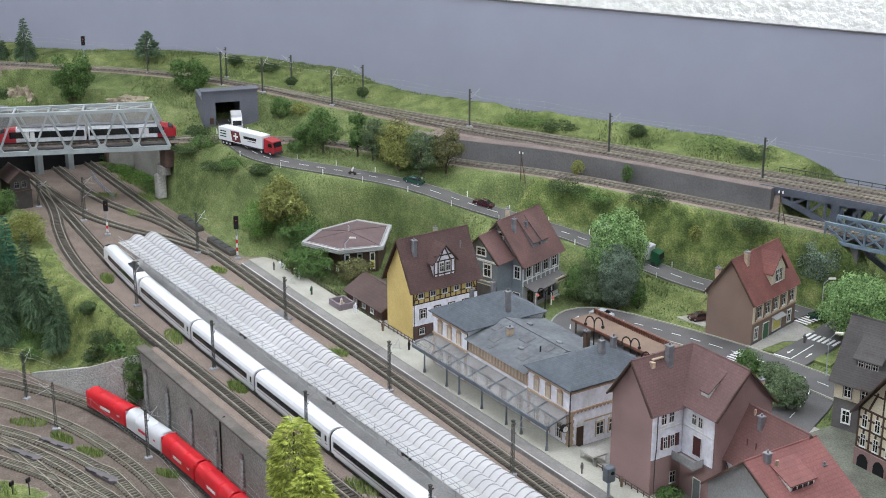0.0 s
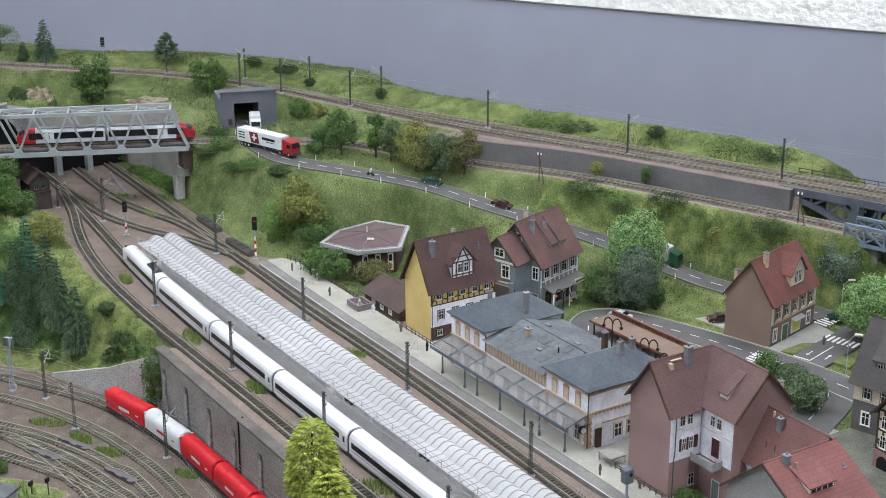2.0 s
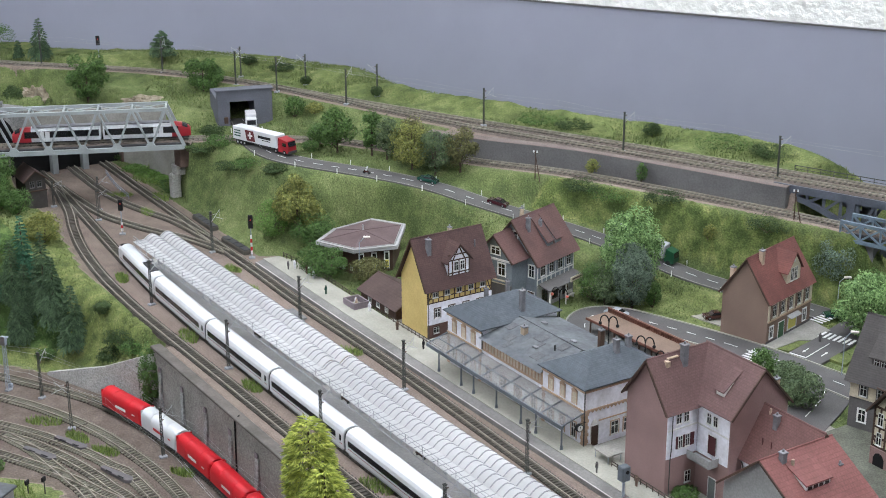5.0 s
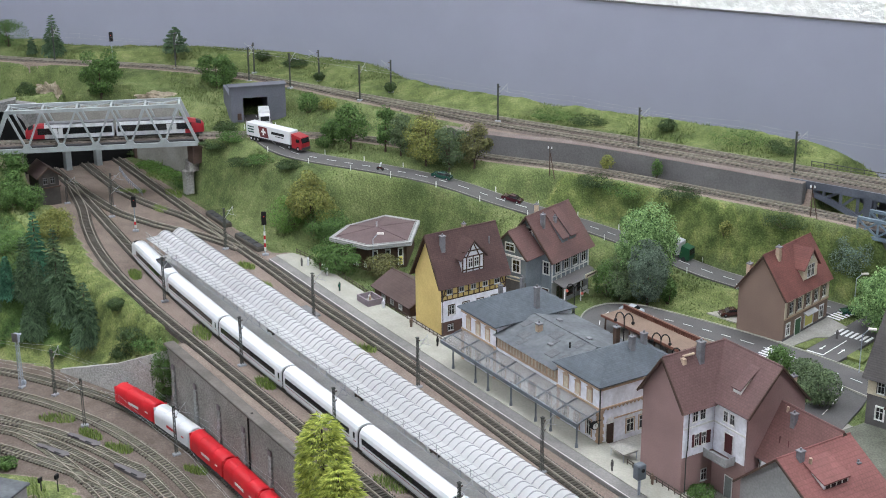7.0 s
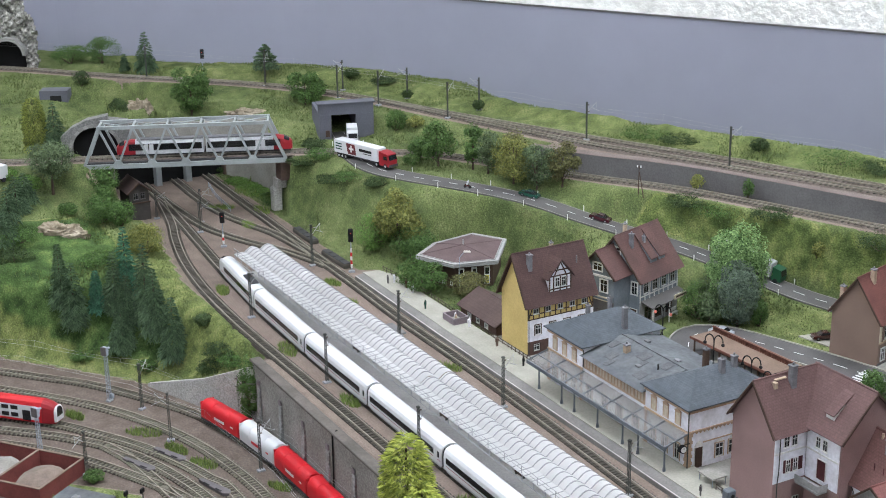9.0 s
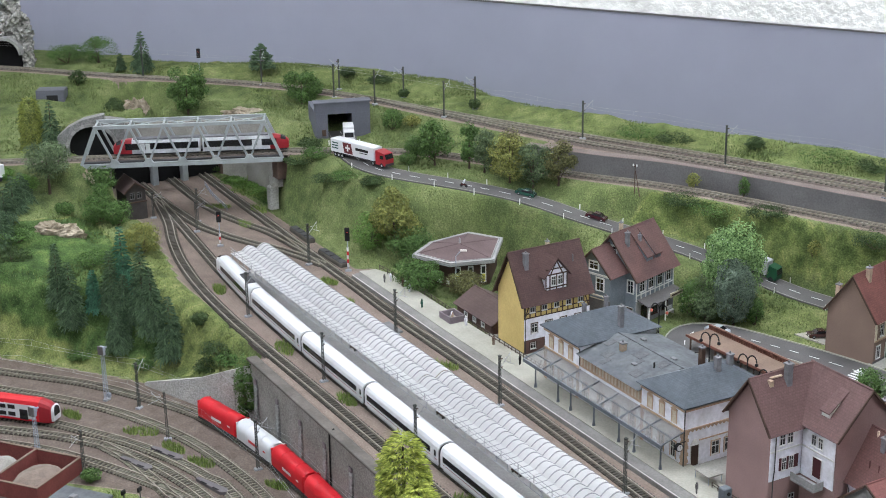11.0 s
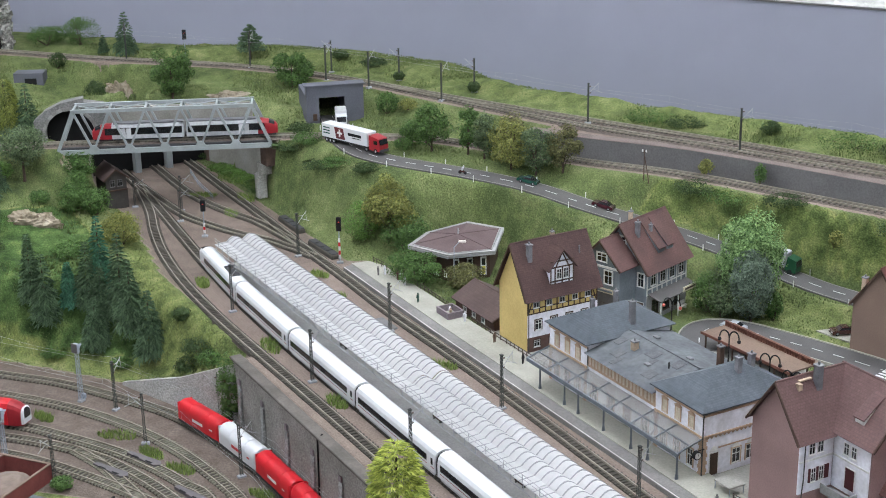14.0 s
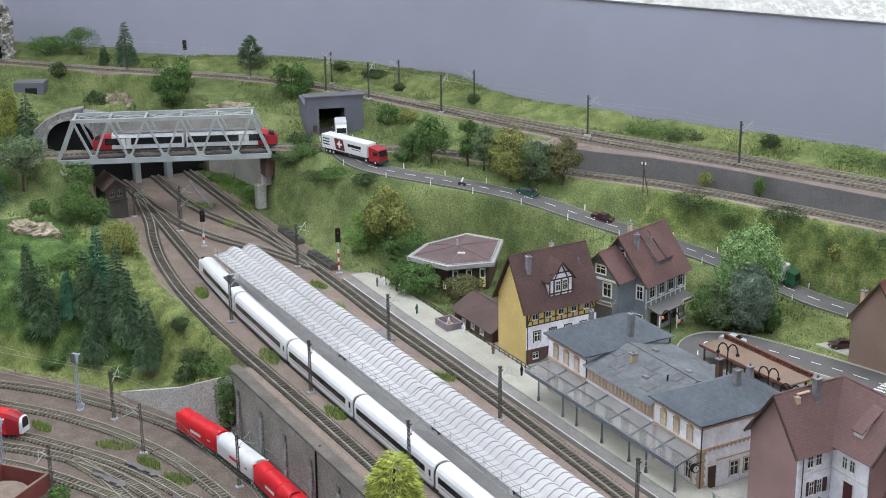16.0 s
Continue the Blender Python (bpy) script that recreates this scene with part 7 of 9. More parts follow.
    single("underpass_wing", G().sweep([(0, 0.0), (0, 0.128), (-0.012, 0.128), (-0.012, 0.0)], path), M["concrete"], "tan concrete wing wall beside the tracks", "retaining wall", kind="structure")
    path = [Vector(v) for v in ((-3.63, 1.045, 0), (-3.55, 1.20, 0), (-3.475, 1.375, 0))]
    single("track_wall", G().sweep([(0, 0.13), (0, 0.196), (-0.012, 0.196), (-0.012, 0.13)], path), M["concrete"], "grey stone wall behind the bridge track", "retaining wall", kind="structure")
    # rock portal high on the left
    rk = thing("rock_portal", pose(-4.50, 0.94, 0.20, 0, 0, 60), "rugged grey rock face with arched tunnel mouth", "tunnel portal", kind="structure")
    gg = G()
    nx, nz = 70, 70
    vs, fs, ok = [], [], []
    for i in range(nx + 1):
        for k in range(nz + 1):
            x, z = -0.16 + 0.27 * i / nx, 0.26 * k / nz
            q = Vector((x * 16, z * 16, 3.0))
            crag = 0.040 * abs(noise.noise(q)) + 0.022 * abs(noise.noise(q * 2.7)) + 0.012 * noise.noise(q * 6.5) + 0.006 * noise.noise(q * 13)
            vs.append((x, 0.06 * z - crag + 6.0 * max(0.0, x - 0.055) ** 2, z))
            ok.append(x < 0.102 - 0.28 * max(0.0, z - 0.10) + 0.014 * noise.noise(q * 1.8))
    for i in range(nx):
        for k in range(nz):
            x, z = -0.16 + 0.27 * (i + 0.5) / nx, 0.26 * (k + 0.5) / nz
            o = i * (nz + 1) + k
            if math.hypot(x - 0.02, max(z - 0.045, 0)) > 0.049 and all(ok[j] for j in (o, o + nz + 1, o + nz + 2, o + 1)):
                fs.append((o, o + nz + 1, o + nz + 2, o + 1))
    gg.add(vs, fs)
    part("rock", gg, M["rock_grey"], rk)
    ring = G()
    for i in range(12):
        a0, a1 = math.pi * i / 12, math.pi * (i + 1) / 12
        ring.ext([(0.02 + k * math.cos(x), -0.035, 0.045 + k * math.sin(x)) for k, x in ((0.045, a0), (0.054, a0), (0.054, a1), (0.045, a1))], (0, 0.03, 0))
    part("arch_stones", ring, M["stone_light"], rk)
    # Black plate behind the rock: the mouth's shade put into colour.
    part("dark_mouth", G().box(-0.05, 0.02, -0.02, 0.09, 0.03, 0.12), M["black"], rk)
    bx = thing("box_culvert", pose(-4.13, 0.985, 0.172, 0, 0, 62), "dark grey concrete underbridge with small opening", "culvert", kind="structure")
    part("front", G().box(-0.04, 0, -0.05, 0.04, 0.05, 0.022), M["tunnel_grey"], bx)
    # Thin black sheet on the solid front, painted as a shaded hole.
    part("opening", G().box(-0.010, -0.001, -0.04, 0.022, -0.0002, 0.008), M["black"], bx)


tunnels()


# ---- trains ----
def loft(g, rings):
    k = len(rings[0])
    n0 = len(g.v)
    for r in rings:
        g.v += [tuple(p) for p in r]
    for i in range(len(rings) - 1):
        for j in range(k - 1):
            g.f.append((n0 + i * k + j, n0 + i * k + j + 1, n0 + (i + 1) * k + j + 1, n0 + (i + 1) * k + j))
    g.f.append(tuple(n0 + j for j in range(k)))
    o = n0 + (len(rings) - 1) * k
    g.f.append(tuple(o + j for j in reversed(range(k))))
    return g


def section(w, z0, z1, k=1.0, dz=0.0):
    """Half-round coach section, from the left sill over the roof to the right sill."""
    w = w * k
    top = z0 + (z1 - z0) * (k if k < 1 else 1) + dz
    pts = [(-w, z0), (-w * 1.0, z0 + (top - z0) * 0.55), (-w * 0.93, z0 + (top - z0) * 0.76), (-w * 0.72, z0 + (top - z0) * 0.91), (-w * 0.38, z0 + (top - z0) * 0.985), (0, top)]
    return pts + [(-a, b) for a, b in reversed(pts[:-1])]


def bogie(parent, x, z=0.0066, r=0.0052):
    b = part("bogie", G().box(x - 0.016, -0.011, z + 0.001, x + 0.016, 0.011, z + 0.006), M["underframe"], parent)
    for s in (-0.011, 0.011):
        part("wheelset", G().tube((x + s, -0.0088, z + r), (x + s, 0.0088, z + r), r, None, 12), M["underframe"], b)


def pose_on(curve, s):
    acc = 0.0
    for a, b in zip(curve, curve[1:]):
        l = (b - a).length
        if acc + l >= s:
            return a + (b - a) * ((s - acc) / l)
        acc += l
    return curve[-1]


def along(curve, x):
    acc = 0.0
    for a, b in zip(curve, curve[1:]):
        if (a.x - x) * (b.x - x) <= 0:
            return acc
        acc += (b - a).length
    return acc


def on_track(curve, s0, s1):
    a, b = pose_on(curve, s0), pose_on(curve, s1)
    d = b - a
    return Matrix.Translation((a + b) / 2) @ Matrix.Rotation(math.atan2(d.y, d.x), 4, "Z")


def express_coach(m, L, nose=0, label="white express coach with dark window band and red stripe"):
    t = thing("express_coach", m, label, "railway coach", "express train")
    W, z0, z1 = 0.0165, 0.0125, 0.0500
    xs = [-L / 2, L / 2]
    rings = []
    if nose:
        for x, k in ((-L / 2, 0.42), (-L / 2 + 0.006, 0.60), (-L / 2 + 0.018, 0.80), (-L / 2 + 0.036, 0.94), (-L / 2 + 0.058, 1.0), (L / 2, 1.0)):
            rings.append([(x, a, b) for a, b in section(W, z0, z1, k)])
    else:
        rings = [[(x, a, b) for a, b in section(W, z0, z1)] for x in xs]
    part("body", loft(G(), rings), M["train_white"], t)
    x0 = -L / 2 + (0.062 if nose else 0.008)
    for s in (-1, 1):
        y = s * (W + 0.0002)
        part("window_band", G().box(x0, min(y, y - s * 0.0006), 0.0240, L / 2 - 0.008, max(y, y - s * 0.0006), 0.0345), M["glass_dark"], t)
        part("stripe", G().box(x0 - 0.02 * bool(nose), min(y, y - s * 0.0006), 0.0192, L / 2 - 0.004, max(y, y - s * 0.0006), 0.0202), M["stripe_red"], t)
        part("skirt", G().box(x0, min(y * 0.94, y * 0.94 - s * 0.001), 0.0085, L / 2 - 0.004, max(y * 0.94, y * 0.94 - s * 0.001), 0.0124), M["silver_grey"], t)
        part("door", G().box(L / 2 - 0.026, min(y, y + s * 0.0002), 0.0145, L / 2 - 0.014, max(y, y + s * 0.0002), 0.036), M["train_white"], t)
    part("underframe", G().box(-L / 2 + (0.03 if nose else 0.004), -0.012, 0.0085, L / 2 - 0.004, 0.012, 0.0124), M["underframe"], t)
    if nose:
        wr = []
        for x, k in ((-L / 2 + 0.019, 0.815), (-L / 2 + 0.040, 0.962)):
            wr.append([(x, a, b + 0.0004) for a, b in section(W, z0, z1, k)[3:8]])
        part("windscreen", G().add([p for r in wr for p in r], [(j, j + 1, j + 6, j + 5) for j in range(4)]), M["glass_dark"], t)
        part("pantograph", G().bar((0.10, -0.006, 0.052), (0.06, -0.006, 0.056), 0.0008, 0.0008).bar((0.10, 0.006, 0.052), (0.06, 0.006, 0.056), 0.0008, 0.0008).box(0.058, -0.011, 0.0555, 0.061, 0.011, 0.057).box(0.045, -0.008, 0.0495, 0.105, 0.008, 0.0515), M["underframe"], t)
    part("gangway", G().ext([(L / 2, a * 0.9, 0.010 + (b - 0.010) * 0.93) for a, b in section(W, z0, z1)], (0.0055, 0, 0)), M["black"], t)
    bogie(t, -L / 2 + 0.055), bogie(t, L / 2 - 0.040)
    return t


def express_train():
    c = list(reversed(CURVES["express_track"]))
    s = along(c, -2.945)
    express_coach(on_track(c, s, s + 0.278), 0.273, nose=1, label="white express end car with pointed nose and pantograph")
    s += 0.279
    first = express_coach(on_track(c, s, s + 0.275), 0.270)
    for i in range(1, 5):
        s += 0.277
        copy_thing(first, on_track(c, s, s + 0.275))


express_train()


def hooded_wagon(m, col="red", label="red hooded freight wagon with white lettering bars"):
    t = thing("freight_wagon", m, label, "freight wagon", "hooded freight train")
    L, W = 0.130, 0.0172
    sec = [(-W, 0.016)] + [(-W * math.cos(a) ** 0.8, 0.032 + 0.0198 * math.sin(a)) for a in (math.pi / 2 * k / 9 for k in range(9))] + [(0, 0.0518)]
    sec += [(-a, b) for a, b in reversed(sec[:-1])]
    part("hood", loft(G(), [[(-L / 2, a * 0.97, b - 0.0012) for a, b in sec], [(-L / 2 + 0.004, a, b) for a, b in sec], [(L / 2 - 0.004, a, b) for a, b in sec], [(L / 2, a * 0.97, b - 0.0012) for a, b in sec]]), M[col], t)
    for x in (-L * 0.22, L * 0.2):
        part("hood_rib", loft(G(), [[(x, a * 1.02, 0.016 + (b - 0.016) * 1.016) for a, b in sec], [(x + 0.0016, a * 1.02, 0.016 + (b - 0.016) * 1.016) for a, b in sec]]), M[col], t)
    for y in (-1, 1):
        part("mark", G().box(-L * 0.13, y * W - 0.0003, 0.026, L * 0.13, y * W + 0.0003, 0.0315), M["paint_white" if col == "red" else "red"], t)
        part("mark", G().box(L * 0.30, y * W - 0.0003, 0.028, L * 0.37, y * W + 0.0003, 0.031), M["paint_white" if col == "red" else "red"], t)
        part("sill", G().box(-L / 2, y * W * 0.96 - 0.0008, 0.0115, L / 2, y * W * 0.96 + 0.0008, 0.0158), M["underframe"], t)
    for x in (-L / 2 - 0.0022, L / 2 + 0.0002):
        part("end_wall", G().box(x, -W * 0.9, 0.013, x + 0.002, W * 0.9, 0.047), M[col], t)
    part("underframe", G().box(-L / 2, -0.012, 0.010, L / 2, 0.012, 0.0155), M["underframe"], t)
    for x in (-1, 1):
        for y in (-0.009, 0.009):
            part("buffer", G().tube((x * L / 2, y, 0.0135), (x * (L / 2 + 0.0036), y, 0.0135), 0.0016, 0.0022, 8), M["underframe"], t)
    bogie(t, -L / 2 + 0.026), bogie(t, L / 2 - 0.026)
    return t


def freight_train():
    c = CURVES["yard_outer"]
    s = along(c, -2.506)
    first = hooded_wagon(on_track(c, s, s + 0.132))
    s += 0.137
    hooded_wagon(on_track(c, s, s + 0.132), "train_white", "white hooded freight wagon among red ones")
    for i in range(3):
        s += 0.137
        copy_thing(first, on_track(c, s, s + 0.132))


freight_train()


def railcar():
    c = CURVES["branch_line"]
    acc = 0.0
    for a, b in zip(c, c[1:]):
        if a.y < 0.965 <= b.y:
            break
        acc += (b - a).length
    for i, (s0, s1, end) in enumerate(((acc, acc + 0.215, -1), (acc + 0.219, acc + 0.434, 1))):
        t = thing("railcar_section", on_track(c, s0, s1), "red and silver regional railcar half with dark windows", "railcar", "regional railcar")
        L, W, z0, z1 = 0.213, 0.0162, 0.0125, 0.0475
        e = end
        ends = ((0.0, 0.55), (0.006, 0.74), (0.020, 0.92), (0.036, 1.0))
        rings = [[(e * (L / 2 - x), a, b) for a, b in section(W, z0, z1, k)] for x, k in ends]
        part("cab", loft(G(), rings + [[(e * (L / 2 - 0.046), a, b) for a, b in section(W, z0, z1)]]), M["railcar_red"], t, "red driver's cab")
        part("body", loft(G(), [[(e * (L / 2 - 0.0462), a, b) for a, b in section(W, z0, z1)], [(-e * L / 2, a, b) for a, b in section(W, z0, z1)]]), M["silver_white"], t)
        part("roof", G().box(min(-e * L / 2, e * (L / 2 - 0.05)), -0.011, 0.0465, max(-e * L / 2, e * (L / 2 - 0.05)), 0.011, 0.0490), M["chimney"], t)
        for y in (-1, 1):
            yy = y * (W + 0.0002)
            xa, xb = sorted((e * (L / 2 - 0.030), -e * (L / 2 - 0.004)))
            part("window_band", G().box(xa, yy - 0.0003, 0.0225, xb, yy + 0.0003, 0.0385), M["glass_dark"], t)
            for xd in (e * L * 0.10, e * L * 0.16):
                part("door", G().box(xd - 0.0055, yy - 0.0006, 0.0135, xd + 0.0055, yy + 0.0006, 0.0375), M["train_white"], t)
        wr = [[(e * (L / 2 - x), a, b + 0.0005) for a, b in section(W, z0, z1, k)[2:9]] for x, k in ((0.007, 0.765), (0.0195, 0.925))]
        part("windscreen", G().add([p for r in wr for p in r], [(j, j + 1, j + 8, j + 7) for j in range(6)]), M["glass_dark"], t)
        part("underframe", G().box(-L / 2 + 0.004, -0.012, 0.008, L / 2 - 0.004, 0.012, 0.0124), M["underframe"], t)
        bogie(t, -L / 2 + 0.03), bogie(t, L / 2 - 0.03)


railcar()


def double_decker():
    c = list(reversed(CURVES["yard_third"]))
    s = along(c, -2.640)
    for i in range(2):
        t = thing("double_deck_coach", on_track(c, s, s + 0.268), "red and white double-deck regional coach with dark windows", "railway coach", "regional train")
        L, W, z0, z1 = 0.266, 0.0165, 0.010, 0.0545
        rings = []
        if i == 0:
            rings = [[(-L / 2 + x, a, b) for a, b in section(W, z0, z1, k)] for x, k in ((0.0, 0.66), (0.004, 0.80), (0.014, 0.92), (0.028, 1.0))]
            part("cab", loft(G(), rings), M["railcar_red"], t, "dark red sloping cab")
            mask = part("front_mask", loft(G(), [[(-L / 2 - 0.0035 + dx, a, b) for a, b in section(W * 1.1, z0 + 0.004, z1 - 0.002, k)] for dx, k in ((0.0, 0.70), (0.0040, 0.82))]), M["train_white"], t, "white front mask")
            part("front_window", loft(G(), [[(-L / 2 - 0.0042 + dx, a * 0.9, b + 0.0015) for a, b in section(W * 0.95, z0 + 0.013, z1 - 0.006, k)] for dx, k in ((0.0, 0.66), (0.0030, 0.74))]), M["glass_dark"], mask)
        x0 = -L / 2 + (0.0282 if i == 0 else 0)
        part("body", loft(G(), [[(x, a, b) for a, b in section(W, z0, z1)] for x in (x0, L / 2)]), M["red"], t)
        for y in (-1, 1):
            yy = y * (W + 0.0002)
            part("white_band", G().box(x0 + (0.008 if i == 0 else 0), yy - 0.0003, 0.0145, L / 2 - 0.004, yy + 0.0003, 0.0440), M["train_white"], t)
            for z in (0.0175, 0.0325):
                for k in range(9):
                    xx = x0 + 0.052 + k * 0.021
                    if xx < L / 2 - 0.02:
                        part("window", G().box(xx, yy - 0.0006, z, xx + 0.016, yy + 0.0006, z + 0.0085), M["glass_dark"], t)
            part("door", G().box(x0 + 0.024, yy - 0.0008, 0.0125, x0 + 0.042, yy + 0.0008, 0.034), M["glass_dark"], t)
        part("underframe", G().box(-L / 2 + 0.01, -0.012, 0.007, L / 2, 0.012, 0.0099), M["underframe"], t)
        bogie(t, -L / 2 + 0.04), bogie(t, L / 2 - 0.04)
        s += 0.272


double_decker()


# ---- road vehicles ----
def car(m, col, label, L=0.048):
    t = thing("parked_car", m, label, "car", "model cars")
    W, H = 0.0098, 0.0155
    k = L / 0.048
    prof = [(-0.024, 0.003), (-0.0242, 0.0085), (-0.021, 0.0098), (-0.0105, 0.0102), (0.0165, 0.0102), (0.0232, 0.0092), (0.0240, 0.0060), (0.0236, 0.003)]
    part("body", G().ext([(x * k, -W, z) for x, z in prof], (0, 2 * W, 0)), M[col], t)
    cab = [(-0.0115, 0.0100), (-0.0062, 0.0146), (0.0080, 0.0149), (0.0155, 0.0101)]
    vs = [(x * k, -W * (0.95 if z < 0.012 else 0.78), z) for x, z in cab] + [(x * k, W * (0.95 if z < 0.012 else 0.78), z) for x, z in cab]
    part("windows", G().add(vs, [(0, 1, 2, 3), (7, 6, 5, 4), (0, 4, 5, 1), (1, 5, 6, 2), (2, 6, 7, 3), (3, 7, 4, 0)]), M["glass_dark"], t)
    part("roof", G().soft(-0.0060 * k, -W * 0.77, 0.0145, 0.0080 * k, W * 0.77, 0.0158, 0.0005), M[col], t)
    for x in (-0.0145 * k, 0.0150 * k):
        for y in (-1, 1):
            w = part("wheel", G().tube((x, y * W * 0.80, 0.0036), (x, y * W * 1.02, 0.0036), 0.0036, None, 12), M["tyre"], t)
            part("hub", G().tube((x, y * W * 1.02, 0.0036), (x, y * W * 1.035, 0.0036), 0.0018, None, 8), M["silver_grey"], w)
    for y in (-W * 0.85, W * 0.5):
        part("headlight", G().box(-0.0244 * k, y, 0.0062, -0.0238 * k, y + W * 0.35, 0.0082), M["paint_white"], t)
    return t


def turned(x, y, z, dx, dy):
    return Matrix.Translation((x, y, z)) @ Matrix.Rotation(math.atan2(dy, dx), 4, "Z")


def road_place(curve, x, side):
    i = min(range(len(curve) - 1), key=lambda k: abs(curve[k].x - x))
    a, b = curve[i], curve[i + 1]
    d = (b - a).normalized()
    n = Vector((d.y, -d.x, 0)).normalized()
    p = a + n * side
    slope = Matrix.Rotation(-math.asin(d.z), 4, "Y")
    return Matrix.Translation((p.x, p.y, p.z + 0.0015)) @ Matrix.Rotation(math.atan2(d.y, d.x), 4, "Z") @ slope


car(road_place(ROAD_S, -2.697, -0.016), "car_green", "dark green saloon car on the hill road")
car(road_place(ROAD_S, -2.545, -0.013), "car_maroon", "dark red saloon car on the hill road")
car(turned(-1.948, 1.903, 0.0026, 0.35, 0.9), "car_brown", "dark brown saloon car parked beside the house")
car(turned(-2.062, 1.742, 0.0055, 0.9, 0.35), "car_silver", "silver estate car on the village street")
car(turned(-1.815, 2.105, 0.005, 0.5, 0.85), "car_green", "dark car waiting at the zebra crossing")


def lorry(m):
    t = thing("articulated_lorry", m, "red lorry with long white box trailer", "lorry")
    W = 0.0145
    tr = part("trailer", G().soft(-0.098, -W, 0.0125, 0.056, W, 0.0440, 0.0008), M["train_white"], t, "white box trailer with red emblem")
    for y in (-1, 1):
        yy = y * (W + 0.0002)
        part("emblem", G().ext([(-0.048, yy, 0.0150), (-0.018, yy, 0.0150), (-0.024, yy, 0.0410), (-0.054, yy, 0.0410)], (0, y * 0.0003, 0)), M["emblem_dark"], tr)
        part("emblem_cross", G().box(-0.044, yy + min(0, y * 0.0005), 0.0265, -0.028, yy + max(0.0005 * y, 0.0), 0.0310).box(-0.0385, yy + min(0, y * 0.0005), 0.0205, -0.0335, yy + max(0.0005 * y, 0.0), 0.0370), M["paint_white"], tr)
        part("lettering_bar", G().box(-0.008, yy + min(0, y * 0.0004), 0.0280, 0.036, yy + max(0, y * 0.0004), 0.0345).box(0.006, yy + min(0, y * 0.0004), 0.0235, 0.034, yy + max(0, y * 0.0004), 0.0252), M["black"], tr)
        for k in range(3):
            part("lettering_bar", G().box(-0.092, yy + min(0, y * 0.0004), 0.0210 + k * 0.0065, -0.070, yy + max(0, y * 0.0004), 0.0238 + k * 0.0065), M["car_green"], tr)
    part("chassis", G().box(-0.095, -0.009, 0.0075, 0.090, 0.009, 0.0120), M["underframe"], t)
    cab = part("cab", G().ext([(0.061, -W * 0.96, 0.0060), (0.094, -W * 0.96, 0.0060), (0.0945, -W * 0.96, 0.0205), (0.0905, -W * 0.96, 0.0350), (0.061, -W * 0.96, 0.0400)], (0, W * 1.92, 0)), M["railcar_red"], t, "red driver's cab")
    part("windscreen", G().ext([(0.0952, -W * 0.85, 0.0220), (0.0918, -W * 0.85, 0.0330), (0.0922, -W * 0.85, 0.0330), (0.0956, -W * 0.85, 0.0220)], (0, W * 1.7, 0)), M["glass_dark"], cab)
    for y in (-1, 1):
        part("side_window", G().box(0.076, y * W * 0.965 - 0.0003, 0.0215, 0.088, y * W * 0.965 + 0.0003, 0.0300), M["glass_dark"], cab)
    part("bumper", G().box(0.0946, -W * 0.95, 0.005, 0.0965, W * 0.95, 0.0105), M["underframe"], cab)
    for x in (-0.082, -0.070, -0.058, 0.052, 0.082):
        for y in (-1, 1):
            w = part("wheel", G().tube((x, y * W * 0.68, 0.0058), (x, y * W * 0.97, 0.0058), 0.0058, None, 14), M["tyre"], t)
            part("hub", G().tube((x, y * W * 0.97, 0.0058), (x, y * W * 0.99, 0.0058), 0.0028, None, 10), M["silver_grey"], w)


lorry(turned(-3.086, 1.470, 0.1578, 0.955, 0.295))


def van(m, col, label, name="delivery_lorry", body="", back=-0.040):
    t = thing(name, m, label, "lorry")
    part("box_body", G().soft(back, -0.0135, 0.010, 0.010, 0.0135, 0.040, 0.0012), M[body or col], t)
    c = part("cab", G().ext([(0.0135, -0.013, 0.006), (0.036, -0.013, 0.006), (0.036, -0.013, 0.018), (0.032, -0.013, 0.032), (0.0135, -0.013, 0.034)], (0, 0.026, 0)), M[col], t)
    part("windscreen", G().ext([(0.0362, -0.011, 0.019), (0.0326, -0.011, 0.030), (0.0331, -0.011, 0.030), (0.0367, -0.011, 0.019)], (0, 0.022, 0)), M["glass_dark"], c)
    part("chassis", G().box(back + 0.002, -0.009, 0.006, 0.034, 0.009, 0.0098), M["underframe"], t)
    for x in (back + 0.014, 0.024):
        for y in (-1, 1):
            part("wheel", G().tube((x, y * 0.0100, 0.0055), (x, y * 0.0138, 0.0055), 0.0055, None, 12), M["tyre"], t)


van(turned(-3.275, 1.524, 0.158, 0.83, -0.35), "train_white", "white lorry coming out of the road tunnel")
van(turned(-3.455, 0.662, ground(-3.455, 0.662) + 0.002, 0.35, -0.93), "train_white", "white box lorry parked on the grassy hill", back=-0.030)
van(road_place(ROAD_S, -2.205, -0.014), "car_lorry_green", "dark green lorry with grey box trailer on the hill road", body="silver_grey", back=-0.125)


# ---- foliage and small materials ----
M["leaf_mid"] = leafy("leaf_mid_green", (0.092, 0.168, 0.044), (0.028, 0.058, 0.016))
M["leaf_olive"] = leafy("leaf_olive_yellow", (0.235, 0.250, 0.070), (0.082, 0.095, 0.028))
M["leaf_bright"] = leafy("leaf_bright_green", (0.145, 0.265, 0.060), (0.042, 0.090, 0.020))
M["leaf_grey"] = leafy("leaf_grey_green", (0.125, 0.175, 0.085), (0.034, 0.056, 0.028))
M["leaf_blue"] = leafy("leaf_blue_grey", (0.165, 0.222, 0.162), (0.036, 0.060, 0.042))
M["leaf_pale"] = leafy("leaf_pale_green", (0.235, 0.37, 0.140), (0.030, 0.080, 0.022))
